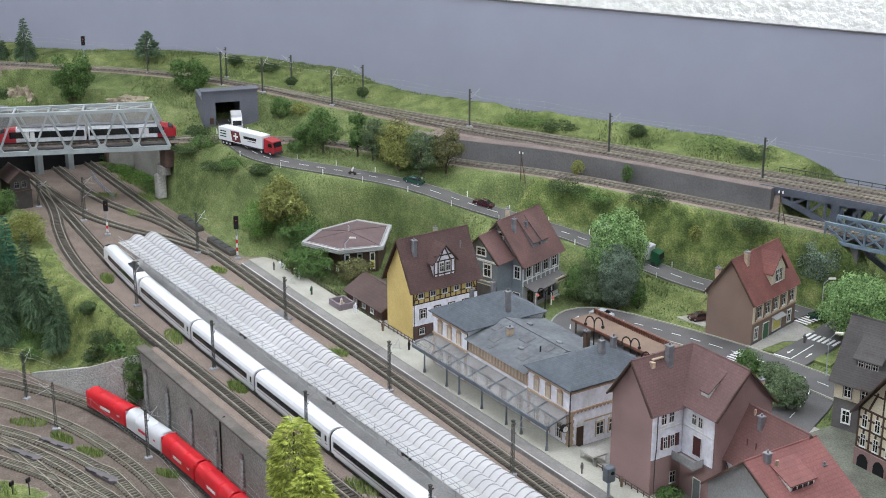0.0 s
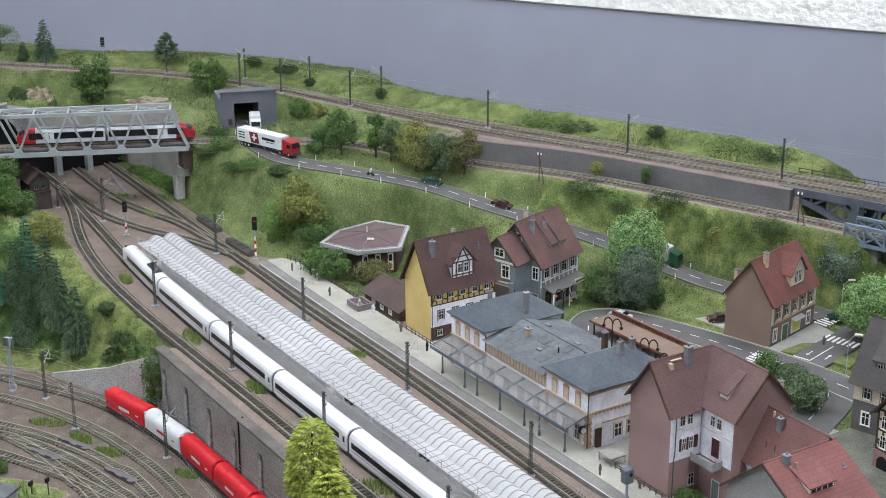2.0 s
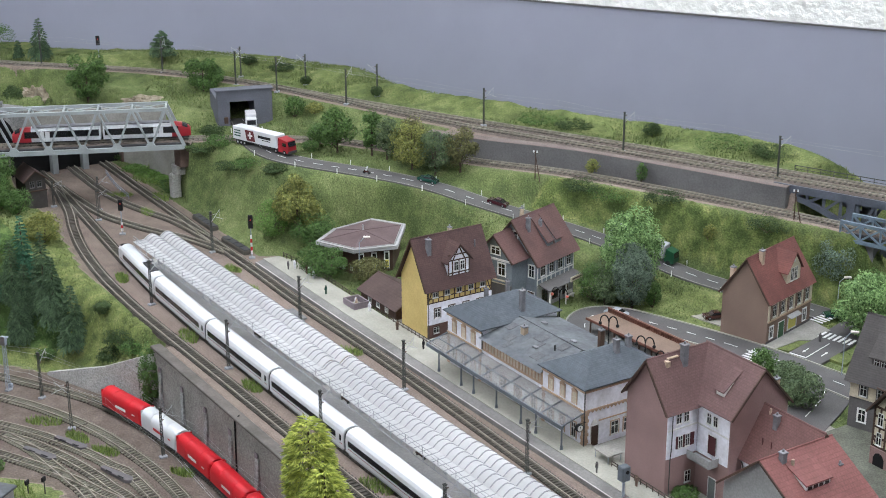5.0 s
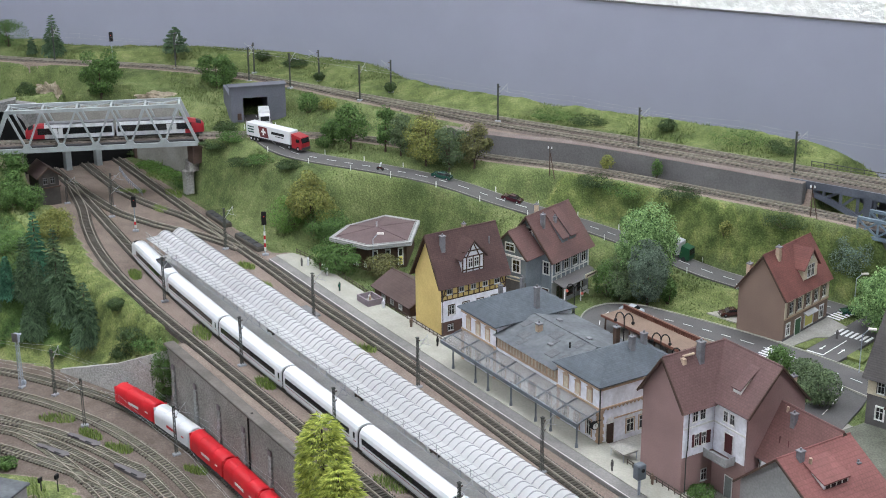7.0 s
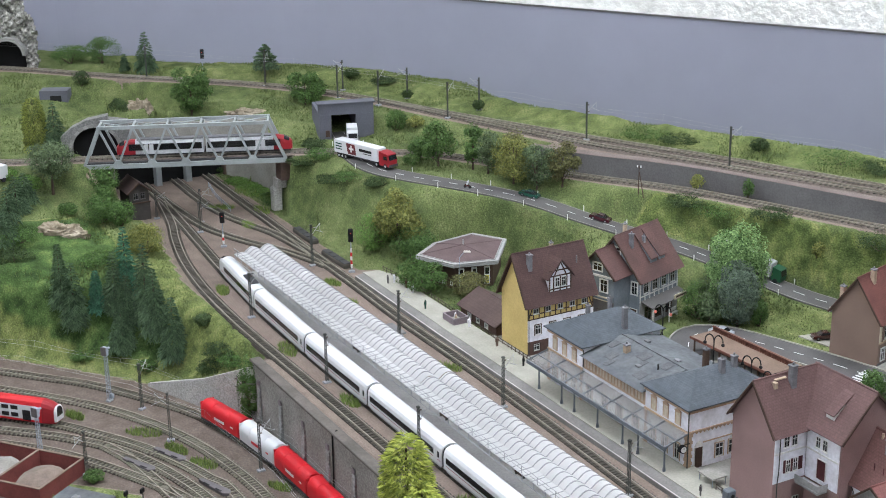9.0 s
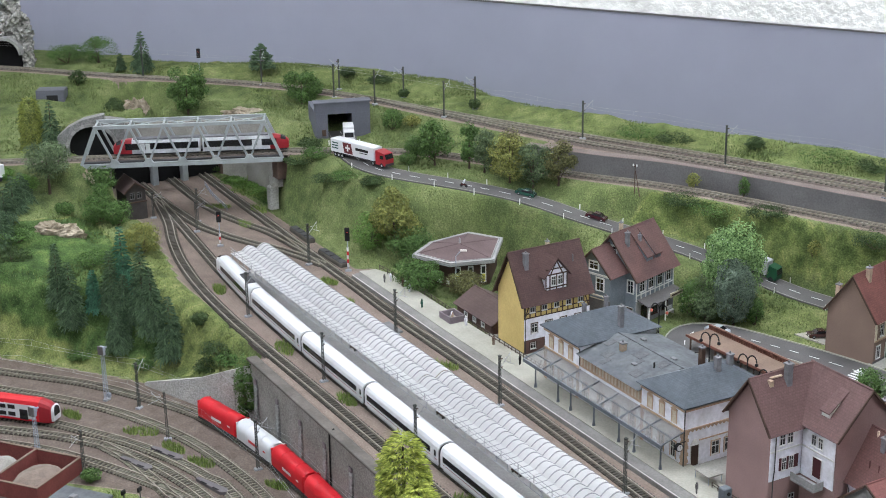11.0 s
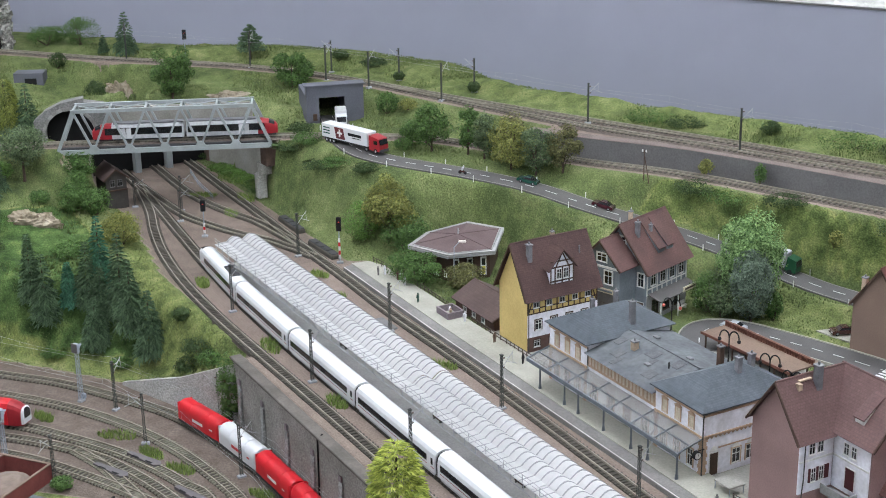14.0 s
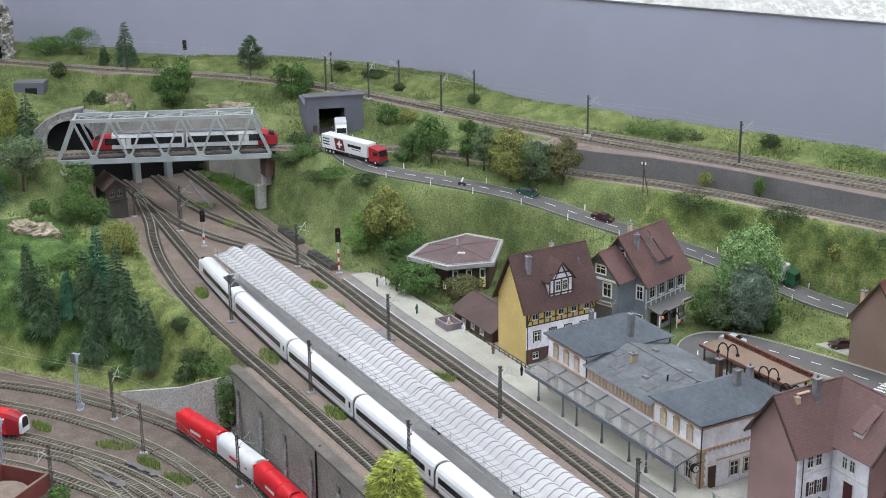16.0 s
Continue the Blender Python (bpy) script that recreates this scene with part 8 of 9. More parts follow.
M["leaf_dark"] = leafy("leaf_dark_green", (0.055, 0.090, 0.030), (0.018, 0.034, 0.012))
M["fir_dark"] = leafy("fir_dark_green", (0.094, 0.152, 0.078), (0.020, 0.042, 0.021))
M["fir_blue"] = leafy("fir_blue_green", (0.065, 0.180, 0.105), (0.016, 0.058, 0.038))
M["fir_olive"] = leafy("fir_olive_green", (0.31, 0.35, 0.085), (0.050, 0.075, 0.018))
M["fir_light"] = leafy("fir_yellow_green", (0.50, 0.55, 0.12), (0.12, 0.165, 0.028))
M["grass_blade"] = leafy("grass_blade", (0.215, 0.25, 0.105), (0.075, 0.105, 0.036))
M["tuft_green"] = leafy("tuft_green", (0.23, 0.31, 0.085), (0.085, 0.135, 0.032))
M["grass_dark"] = leafy("grass_dark", (0.125, 0.168, 0.055), (0.055, 0.078, 0.027))
M["leaf_brown"] = leafy("leaf_brown_green", (0.145, 0.145, 0.055), (0.045, 0.048, 0.020))
M["signal_red"] = emit("signal_red", (0.8, 0.04, 0.03), 0.35)
M["lantern_red"] = mat("lantern_red_glass", (0.75, 0.20, 0.15), None, 0.3, bump=0)
M["lamp_head"] = mat("lamp_head_glass", (0.75, 0.70, 0.66), None, 0.3, bump=0)
M["bunker_red"] = mat("bunker_redbrown", (0.20, 0.055, 0.05), (0.14, 0.04, 0.036), 0.8)
M["gravel_heap"] = mat("gravel_heap", (0.21, 0.165, 0.14), (0.15, 0.12, 0.10), 0.95, scale=60, fine=500, bump=0.9)


# ---- trees and shrubs ----
def leaf(g, p, n, s, rng):
    """One small four-cornered leaf tuft at p, facing n."""
    n = Vector(n).normalized()
    a = n.orthogonal().normalized()
    a = Matrix.Rotation(rng.uniform(0, 6.28), 3, n) @ a
    b = n.cross(a)
    k = rng.uniform(0.55, 0.9)
    g.add([p - a * s, p - b * s * k + n * s * 0.25, p + a * s, p + b * s * k - n * s * 0.2], [(0, 1, 2, 3)])


def crown_mesh(rng, r, h, z0, count, size, clumps=12, solid=0.0):
    g = G()
    cs = []
    for i in range(clumps):
        d = Vector((rng.gauss(0, 1), rng.gauss(0, 1), rng.gauss(0, 1))).normalized()
        q = rng.uniform(0.45, 0.84)
        cs.append((Vector((d.x * r * q, d.y * r * q, z0 + h / 2 + d.z * h / 2 * q)), r * rng.uniform(0.22, 0.38)))
    cs.append((Vector((0, 0, z0 + h / 2)), r * 0.60))
    for i in range(count):
        c, cr = cs[i % len(cs)]
        d = Vector((rng.gauss(0, 1), rng.gauss(0, 1), rng.gauss(0, 1) + 0.35)).normalized()
        p = c + Vector((d.x, d.y, d.z * min(1.1, h / (2 * r)) * 0.80)) * cr * rng.uniform(0.70, 1.10)
        if i < solid * count:
            k = rng.uniform(0.78, 0.98) * (1 + 0.30 * noise.noise(d * 2.6 + cs[0][0] * 90))
            p = Vector((d.x * r * k, d.y * r * k, z0 + h / 2 + d.z * h / 2 * k))
        if p.z < z0 - h * 0.05:
            continue
        leaf(g, p, d + Vector((rng.gauss(0, 0.5), rng.gauss(0, 0.5), rng.gauss(0, 0.5) + 0.3)), size * rng.uniform(0.6, 1.25), rng)
    return g, cs


def tree(x, y, z, height, width, col, label, seed, count=1500, size=0.0042, trunk=0.22, name="deciduous_tree", group="broadleaf trees", solid=0.3):
    rng = random.Random(seed)
    t = thing(name, pose(x, y, z), label, "tree", group)
    zt = height * trunk
    g, cs = crown_mesh(rng, width / 2, height - zt, zt, int(count * 3.4), size * 0.58, 26, solid)
    tg = G().tube((0, 0, -0.004), (0.001, 0, zt), height * 0.030, height * 0.020, 8).tube((0.001, 0, zt), (0, 0, height * 0.7), height * 0.020, height * 0.006, 7)
    for c, cr in cs[:7]:
        tg.tube((0, 0, zt + rng.uniform(0, 0.2) * height), c, height * 0.010, height * 0.003, 5)
    part("trunk", tg, M["trunk"], t)
    part("crown", g, M[col], t)
    return t


def bush(x, y, z, height, width, col, label, seed, count=500, size=0.0036, name="bush", flat=1.0):
    rng = random.Random(seed)
    t = thing(name, pose(x, y, z, 0, 0, rng.uniform(0, 90)), label, "bush", "shrubs")
    g, cs = crown_mesh(rng, width / 2, height, 0.0, int(count * 4.2), size * 0.50, 16, 0.30)
    tg = G()
    for c, cr in cs[:5]:
        tg.tube((0, 0, -0.003), c, height * 0.03, height * 0.012, 5)
    part("stem", tg, M["trunk"], t)
    part("crown", g, M[col], t)
    return t


def tufted_fir(x, y, z, height, width, col, label, seed, rows=46):
    """A dense rounded fir: rows of drooping tufts that overlap like scales."""
    rng = random.Random(seed)
    t = thing("fir_tree", pose(x, y, z), label, "tree", "fir trees")
    part("trunk", G().tube((0, 0, -0.004), (0, 0, height * 0.95), height * 0.02, height * 0.004, 7), M["trunk"], t)
    g = G()
    for k in range(rows):
        f = (k + 0.5) / rows
        u = min(1.0, (1 - f) * height / 0.095)
        R = width / 2 * (1 - (1 - u) ** 2.2) ** 0.55
        n = max(7, int(2 * math.pi * R / 0.0050))
        for i in range(n):
            a = 2 * math.pi * (i + rng.uniform(-0.3, 0.3)) / n + k * 0.7
            r = R * rng.uniform(0.55, 1.05)
            up = 0.9 * max(0, f - 0.55)
            d = Vector((math.cos(a), math.sin(a), up - 0.42)).normalized()
            s = Vector((-math.sin(a), math.cos(a), 0))
            base = Vector((d.x * r * 0.72, d.y * r * 0.72, height * f + rng.uniform(-0.4, 0.4) * height / rows))
            for e in (-0.75, -0.25, 0.25, 0.75):
                q = (d + s * e * 0.8 + Vector((0, 0, rng.uniform(-0.1, 0.15)))).normalized()
                L = rng.uniform(0.009, 0.0135)
                w = q.cross(Vector((0, 0, 1))).normalized() * rng.uniform(0.0009, 0.0015)
                tip = base + q * L
                mid = base + q * L * 0.5 + Vector((0, 0, 0.0012))
                g.add([base, mid + w, tip, mid - w], [(0, 1, 2), (0, 2, 3)])
    part("crown", g, M[col], t)
    return t


def fir(x, y, z, height, width, col, label, seed, layers=15, name="fir_tree", blunt=0.8, big=1.0):
    """A fir: whorls of drooping fronds, each a keeled blade with side blades."""
    rng = random.Random(seed)
    t = thing(name, pose(x, y, z, 0, 0, rng.uniform(0, 360)), label, "tree", "fir trees")
    part("trunk", G().tube((0, 0, -0.004), (0, 0, height * 0.97), height * 0.022, height * 0.003, 7), M["trunk"], t)
    g = G()

    def blade(p, d, L, w, droop):
        s = Vector((-d.y, d.x, 0)).normalized() * w
        mid = p + d * (L * 0.55) + Vector((0, 0, -droop * L * 0.35))
        tip = p + d * L + Vector((0, 0, -droop * L))
        dn = Vector((0, 0, -w * 0.55))
        g.add([p, mid + s + dn, tip, mid + Vector((0, 0, w * 0.25))], [(0, 1, 2, 3)])
        g.add([p, mid + Vector((0, 0, w * 0.25)), tip, mid - s + dn], [(0, 1, 2, 3)])

    for k in range(layers):
        f = k / (layers - 1)
        zc = height * (0.10 + 0.88 * f)
        R = width / 2 * (1 - f ** (1.0 / blunt)) ** blunt + width * 0.05
        n = max(5, int(13 * (1 - f) + 6))
        for i in range(n):
            a = 2 * math.pi * (i + rng.uniform(-0.35, 0.35)) / n + k * 1.3
            d = Vector((math.cos(a), math.sin(a), 0))
            L = R * rng.uniform(0.75, 1.12)
            dr = rng.uniform(0.30, 0.62) * (1 - 0.8 * f)
            p = Vector((0, 0, zc + rng.uniform(-0.3, 0.3) * height / layers))
            blade(p + d * L * 0.15, d, L * 0.85, 0.0034 * big, dr)
            for u in (0.35, 0.55, 0.75, 0.9):
                q = p + d * L * (0.15 + 0.8 * u) + Vector((0, 0, -dr * L * 0.85 * u * u))
                for sg in (-1, 1):
                    b = Matrix.Rotation(sg * rng.uniform(0.5, 0.95), 3, "Z") @ d
                    blade(q, b, max(0.006, L * 0.36) * rng.uniform(0.8, 1.15) * (big if big > 1 else 1), 0.0021 * big, dr + 0.15)
    part("crown", g, M[col], t)
    return t


def pine(x, y, z, height, width, col, label, seed, tiers=6):
    """A pine: tiers of flat needle pads on short limbs."""
    rng = random.Random(seed)
    t = thing("pine_tree", pose(x, y, z), label, "tree", "pine trees")
    tg, g = G().tube((0, 0, -0.004), (0, 0, height * 0.95), height * 0.024, height * 0.005, 7), G()
    for k in range(tiers):
        f = k / (tiers - 1)
        zc, R = height * (0.28 + 0.66 * f), width / 2 * (1.0 - 0.72 * f)
        for i in range(5 if k < tiers - 1 else 2):
            a = 2 * math.pi * (i + rng.uniform(-0.3, 0.3)) / 5 + k * 1.1
            r = R * rng.uniform(0.45, 0.78)
            c = Vector((math.cos(a) * r, math.sin(a) * r, zc + rng.uniform(-0.03, 0.03) * height))
            tg.tube((0, 0, c.z - 0.004), c, 0.0012, 0.0006, 5)
            pr = R * rng.uniform(0.36, 0.50)
            for j in range(170):
                d = Vector((rng.gauss(0, 1), rng.gauss(0, 1), rng.gauss(0, 1))).normalized()
                q = rng.uniform(0.55, 1.05)
                leaf(g, c + Vector((d.x * pr * q, d.y * pr * q, d.z * pr * q * 0.42)), d + Vector((0, 0, 0.7)), 0.0024 * rng.uniform(0.6, 1.3), rng)
    part("trunk", tg, M["trunk"], t)
    part("crown", g, M[col], t)
    return t


def gz(x, y):
    return ground(x, y)


def forest():
    # slope behind the pavilion
    tree(-2.80, 1.405, 0.016, 0.150, 0.125, "leaf_olive", "tall yellow-green tree on the slope foot", 1, 2600, 0.0044, 0.08, solid=0.0)
    bush(-2.845, 1.368, 0.016, 0.090, 0.095, "leaf_bright", "dense green bush at the slope foot", 2, 1300)
    bush(-2.755, 1.425, 0.004, 0.090, 0.115, "leaf_mid", "wide green bush beside the slope", 3, 2000)
    bush(-2.578, 1.363, 0, 0.068, 0.092, "leaf_mid", "round green bush in front of the pavilion", 4, 1500)
    bush(-2.625, 1.352, 0, 0.070, 0.080, "leaf_mid", "green bush beside the platform fence", 5, 900)
    bush(-2.520, 1.432, 0, 0.052, 0.085, "leaf_brown", "brownish green low bush by the pavilion", 6, 1300)
    # village trees
    tree(-2.128, 1.832, 0, 0.205, 0.128, "leaf_pale", "tall pale green tree beside the street", 7, 6400, 0.0038, 0.06)
    tree(-2.088, 1.803, 0, 0.142, 0.084, "leaf_blue", "blue-grey rounded tree beside the street", 8, 6200, 0.0031, 0.02, solid=0.5)
    bush(-2.16, 1.80, 0, 0.085, 0.11, "leaf_grey", "dark bush beside the timbered house", 9, 900)
    bush(-2.165, 1.765, 0, 0.085, 0.075, "leaf_mid", "tall dark shrub beside the chalet", 175, 1000)
    bush(-2.135, 1.770, 0, 0.070, 0.075, "leaf_grey", "dark shrub beside the chalet", 176, 900)
    bush(-2.068, 1.842, 0, 0.060, 0.036, "leaf_mid", "green shrub beside the blue-grey tree", 177, 900)
    tree(-1.895, 2.194, 0.02, 0.122, 0.112, "leaf_blue", "grey-green round tree below the viaduct", 11, 8000, 0.0031, 0.02, solid=0.5)
    tree(-1.700, 2.085, 0, 0.140, 0.150, "leaf_pale", "broad bright green tree by the crossing", 12, 6200, 0.0037, 0.04)
    tree(-1.56, 2.12, 0, 0.12, 0.12, "leaf_mid", "green tree behind the grey roof", 13, 1600)
    bush(-1.70, 1.792, 0, 0.052, 0.055, "leaf_mid", "green bush at the street corner", 14, 800)
    bush(-1.625, 1.785, 0, 0.055, 0.062, "leaf_grey", "dark round bush behind the brick house", 15, 900)
    tree(-1.555, 1.745, 0, 0.072, 0.075, "leaf_grey", "round grey-green tree behind the brick house", 16, 1500, 0.0036, 0.08)
    bush(-1.66, 1.81, 0, 0.035, 0.05, "leaf_mid", "small bush beside the lane", 17, 500)
    bush(-1.425, 1.36, 0, 0.022, 0.05, "leaf_mid", "low plants beside the brick house", 18, 500)
    # row along the hill road and the bank wall
    for i, (x, y, h, w, c) in enumerate(((-2.980, 1.612, 0.112, 0.092, "leaf_mid"), (-2.905, 1.665, 0.118, 0.056, "leaf_mid"), (-2.862, 1.682, 0.110, 0.060, "leaf_grey"),
                                         (-2.785, 1.705, 0.128, 0.115, "leaf_olive"), (-2.735, 1.738, 0.112, 0.092, "leaf_grey"), (-2.695, 1.782, 0.108, 0.085, "leaf_brown"), (-2.835, 1.735, 0.100, 0.070, "leaf_brown"), (-3.05, 1.60, 0.060, 0.060, "leaf_mid"))):
        tree(x, y, gz(x, y), h, w, c, "roadside tree with loose crown on the bank", 30 + i, 1500, 0.0040, 0.05, solid=0.1)
    bush(-3.02, 1.56, gz(-3.02, 1.56), 0.03, 0.05, "leaf_mid", "small shrub beside the road", 40, 300)
    bush(-2.48, 2.003, 0.158, 0.034, 0.034, "leaf_olive", "small shrub against the dark wall", 41, 300)
    bush(-2.365, 2.052, 0.158, 0.045, 0.028, "leaf_mid", "thin climbing shrub against the dark wall", 42, 300)
    # upper slope
    pine(-3.935, 1.560, 0.205, 0.100, 0.088, "fir_dark", "dark pine with tiered flat crown on the ridge", 50)
    tree(-3.615, 1.545, 0.172, 0.118, 0.112, "leaf_mid", "dark rounded tree on the upper slope", 51, 2100, trunk=0.1, solid=0.0)
    tree(-3.745, 1.262, 0.160, 0.150, 0.118, "leaf_mid", "tall green tree on the upper slope", 52, 2700, trunk=0.06, solid=0.0)
    bush(-3.80, 1.20, gz(-3.80, 1.20), 0.050, 0.085, "leaf_bright", "bright green bush on the upper slope", 53, 900)
    bush(-3.82, 1.08, gz(-3.82, 1.08), 0.062, 0.055, "leaf_dark", "dark bush above the stone portal", 54, 700)
    bush(-3.72, 1.33, gz(-3.72, 1.33), 0.020, 0.05, "leaf_dark", "low dark shrub above the stone wall", 55, 400)
    fir(-4.20, 1.285, 0.208, 0.114, 0.062, "fir_dark", "slim dark fir on the ridge", 56, 13)
    fir(-4.25, 1.235, 0.208, 0.045, 0.030, "fir_dark", "small dark fir on the ridge", 57, 8)
    for i, (x, y, h, w) in enumerate(((-4.35, 1.20, 0.085, 0.12), (-4.42, 1.12, 0.060, 0.12), (-3.735, 1.740, 0.028, 0.045), (-3.62, 1.79, 0.020, 0.08), (-3.47, 1.785, 0.026, 0.03), (-3.247, 1.880, 0.028, 0.035), (-4.19, 1.085, 0.045, 0.055))):
        bush(x, y, gz(x, y), h, w, "leaf_dark" if i > 1 else "leaf_mid", "dark shrub on the ridge beside the backdrop", 60 + i, 1100 if i < 2 else 450)
    for i, (x, y, h) in enumerate(((-3.60, 1.328, 0.036), (-3.54, 1.338, 0.032), (-3.48, 1.346, 0.030), (-3.42, 1.350, 0.030), (-3.37, 1.348, 0.028))):
        bush(x, y, -0.004, h * 0.45, 0.078, "leaf_bright" if i < 3 else "leaf_mid", "low green growth at the foot of the wall", 180 + i, 500)
    bush(-3.255, 1.640, gz(-3.255, 1.64), 0.055, 0.060, "leaf_mid", "green shrub beside the tunnel portal", 70, 700)
    bush(-3.22, 1.68, gz(-3.22, 1.68), 0.030, 0.05, "leaf_olive", "low shrub on the bank", 71, 350)
    # hillside on the left
    for i, (x, y, h, w, c) in enumerate(((-3.009, 0.687, 0.150, 0.062, "fir_dark"), (-2.978, 0.704, 0.150, 0.078, "fir_dark"), (-2.965, 0.752, 0.094, 0.046, "fir_blue"), (-2.945, 0.815, 0.170, 0.070, "fir_blue"),
                                         (-2.938, 0.785, 0.146, 0.068, "fir_dark"), (-2.875, 0.834, 0.172, 0.076, "fir_dark"), (-2.880, 0.776, 0.100, 0.074, "fir_dark"), (-2.83, 0.838, 0.148, 0.078, "fir_dark"), (-2.755, 0.850, 0.140, 0.078, "fir_dark"), (-2.90, 0.80, 0.120, 0.06, "fir_dark"))):
        fir(x, y, gz(x, y) - 0.003, h, w * 0.80, c, "bluish green fir on the grassy bank" if c == "fir_blue" else "dark green fir on the grassy bank", 80 + i, 19, big=0.8)
    tree(-3.418, 0.788, 0.098, 0.136, 0.120, "leaf_grey", "gnarled grey-green tree on the grassy hill", 91, 2200, 0.0038, 0.32)
    tufted_fir(-3.66, 0.815, 0.145, 0.142, 0.076, "fir_olive", "rounded yellow-green fir beside the tunnel", 92, 26)
    fir(-3.64, 0.86, 0.150, 0.125, 0.060, "fir_dark", "dark fir beside the tunnel", 93, 12)
    tree(-3.43, 0.915, 0.074, 0.075, 0.085, "leaf_mid", "green tree beside the signal cabin", 94, 1300, 0.0036, 0.1)
    bush(-3.29, 0.866, 0.048, 0.070, 0.085, "leaf_mid", "green bush on the grassy hill", 95, 1100)
    bush(-3.255, 0.902, 0.044, 0.066, 0.075, "leaf_mid", "light green bush beside the track", 96, 900)
    bush(-3.132, 0.918, 0.006, 0.078, 0.098, "leaf_olive", "yellow-green bush beside the track", 97, 1700)
    for i, (x, y, h) in enumerate(((-3.355, 0.685, 0.085), (-3.275, 0.636, 0.075), (-3.315, 0.655, 0.095), (-3.395, 0.715, 0.070))):
        fir(x, y, gz(x, y) - 0.003, h, 0.060, "fir_dark", "small dark fir on the far side of the hill", 200 + i, 11, big=0.8)
    bush(-3.35, 0.89, gz(-3.35, 0.89), 0.065, 0.06, "leaf_mid", "green bush behind the cabin", 98, 800)
    bush(-3.322, 0.795, 0.072, 0.030, 0.050, "leaf_mid", "low bush above the rocks", 99, 500)
    bush(-3.44, 0.735, 0.108, 0.042, 0.075, "leaf_bright", "bright green bush on the hill", 100, 800)
    bush(-3.475, 0.695, 0.132, 0.035, 0.06, "leaf_bright", "bright low bush on the hill", 101, 500)
    for i, (x, y, h, w) in enumerate(((-3.26, 0.66, 0.04, 0.12), (-3.19, 0.63, 0.03, 0.10), (-3.10, 0.80, 0.03, 0.09), (-2.596, 0.902, 0.038, 0.085), (-2.545, 0.905, 0.030, 0.07), (-2.62, 0.885, 0.03, 0.07), (-2.80, 0.80, 0.022, 0.05), (-2.70, 0.90, 0.025, 0.04), (-2.93, 0.70, 0.02, 0.06))):
        bush(x, y, gz(x, y) - 0.003, h, w, "leaf_dark" if i % 2 else "leaf_mid", "low dark scrub on the grassy bank", 110 + i, 450)
    iv = bush(-2.440, 0.897, YARD + 0.002, 0.150, 0.052, "leaf_mid", "dark green ivy climbing the wall corner", 125, 1800)
    # scrub on the slopes right of the road
    for i, (x, y, h, w) in enumerate(((-2.78, 2.085, 0.022, 0.13), (-2.70, 2.12, 0.020, 0.10), (-2.53, 2.222, 0.030, 0.05), (-2.36, 2.29, 0.030, 0.16), (-2.24, 2.335, 0.028, 0.12), (-2.44, 1.945, 0.022, 0.10), (-2.37, 1.975, 0.024, 0.13), (-2.26, 2.03, 0.02, 0.10), (-2.03, 2.115, 0.035, 0.10), (-1.98, 2.10, 0.04, 0.09), (-3.11, 1.384, 0.020, 0.09), (-3.225, 1.36, 0.022, 0.08), (-3.04, 1.40, 0.018, 0.08), (-2.95, 1.43, 0.016, 0.07), (-3.28, 1.42, 0.03, 0.07), (-3.20, 1.40, 0.03, 0.08))):
        bush(x, y, gz(x, y) - 0.003, h, w, "leaf_dark" if i % 3 else "leaf_mid", "low dark scrub on the slope", 140 + i, 600, 0.003)
    bush(-2.143, 2.062, 0.078, 0.042, 0.032, "leaf_olive", "small yellow-green shrub on the slope", 170, 300)
    # firs in front of the retaining wall
    tufted_fir(-1.655, 0.834, YARD, 0.328, 0.098, "fir_light", "tall bright yellow-green fir in front of the wall", 171)
    tufted_fir(-1.605, 0.832, YARD, 0.272, 0.100, "fir_light", "bright yellow-green fir beside the taller one", 172, 34)
    bush(-2.02, 0.885, YARD, 0.03, 0.03, "leaf_mid", "small green shrub at the wall foot", 173, 250)


forest()


def rocks():
    for x, y, z, s, sd in ((-3.246, 0.752, 0.046, (0.056, 0.024, 0.030), 1), (-3.86, 1.150, 0.158, (0.034, 0.030, 0.040), 2), (-3.66, 1.39, 0.165, (0.05, 0.02, 0.018), 3), (-3.44, 0.885, 0.105, (0.02, 0.02, 0.028), 4)):
        g = G().ball((0, 0, 0), 1.0, 44, 30)
        off = Vector((sd * 7, 0, 0))
        g.v = [tuple(Vector(p) * (1 + 0.42 * noise.noise(Vector(p) * 2.3 + off) + 0.26 * abs(noise.noise(Vector(p) * 5 + off)) + 0.16 * noise.noise(Vector((p[0] * 6, p[1] * 6, p[2] * 16)) + off))) for p in g.v]
        g.v = [(p[0] * s[0], p[1] * s[1], p[2] * s[2]) for p in g.v]
        ob = single("rock_outcrop", g, M["rock"], "tan weathered rock outcrop in the grass", "rock", "rocks")
        ob.matrix_basis = pose(x, y, z, 0, 0, 65)


rocks()


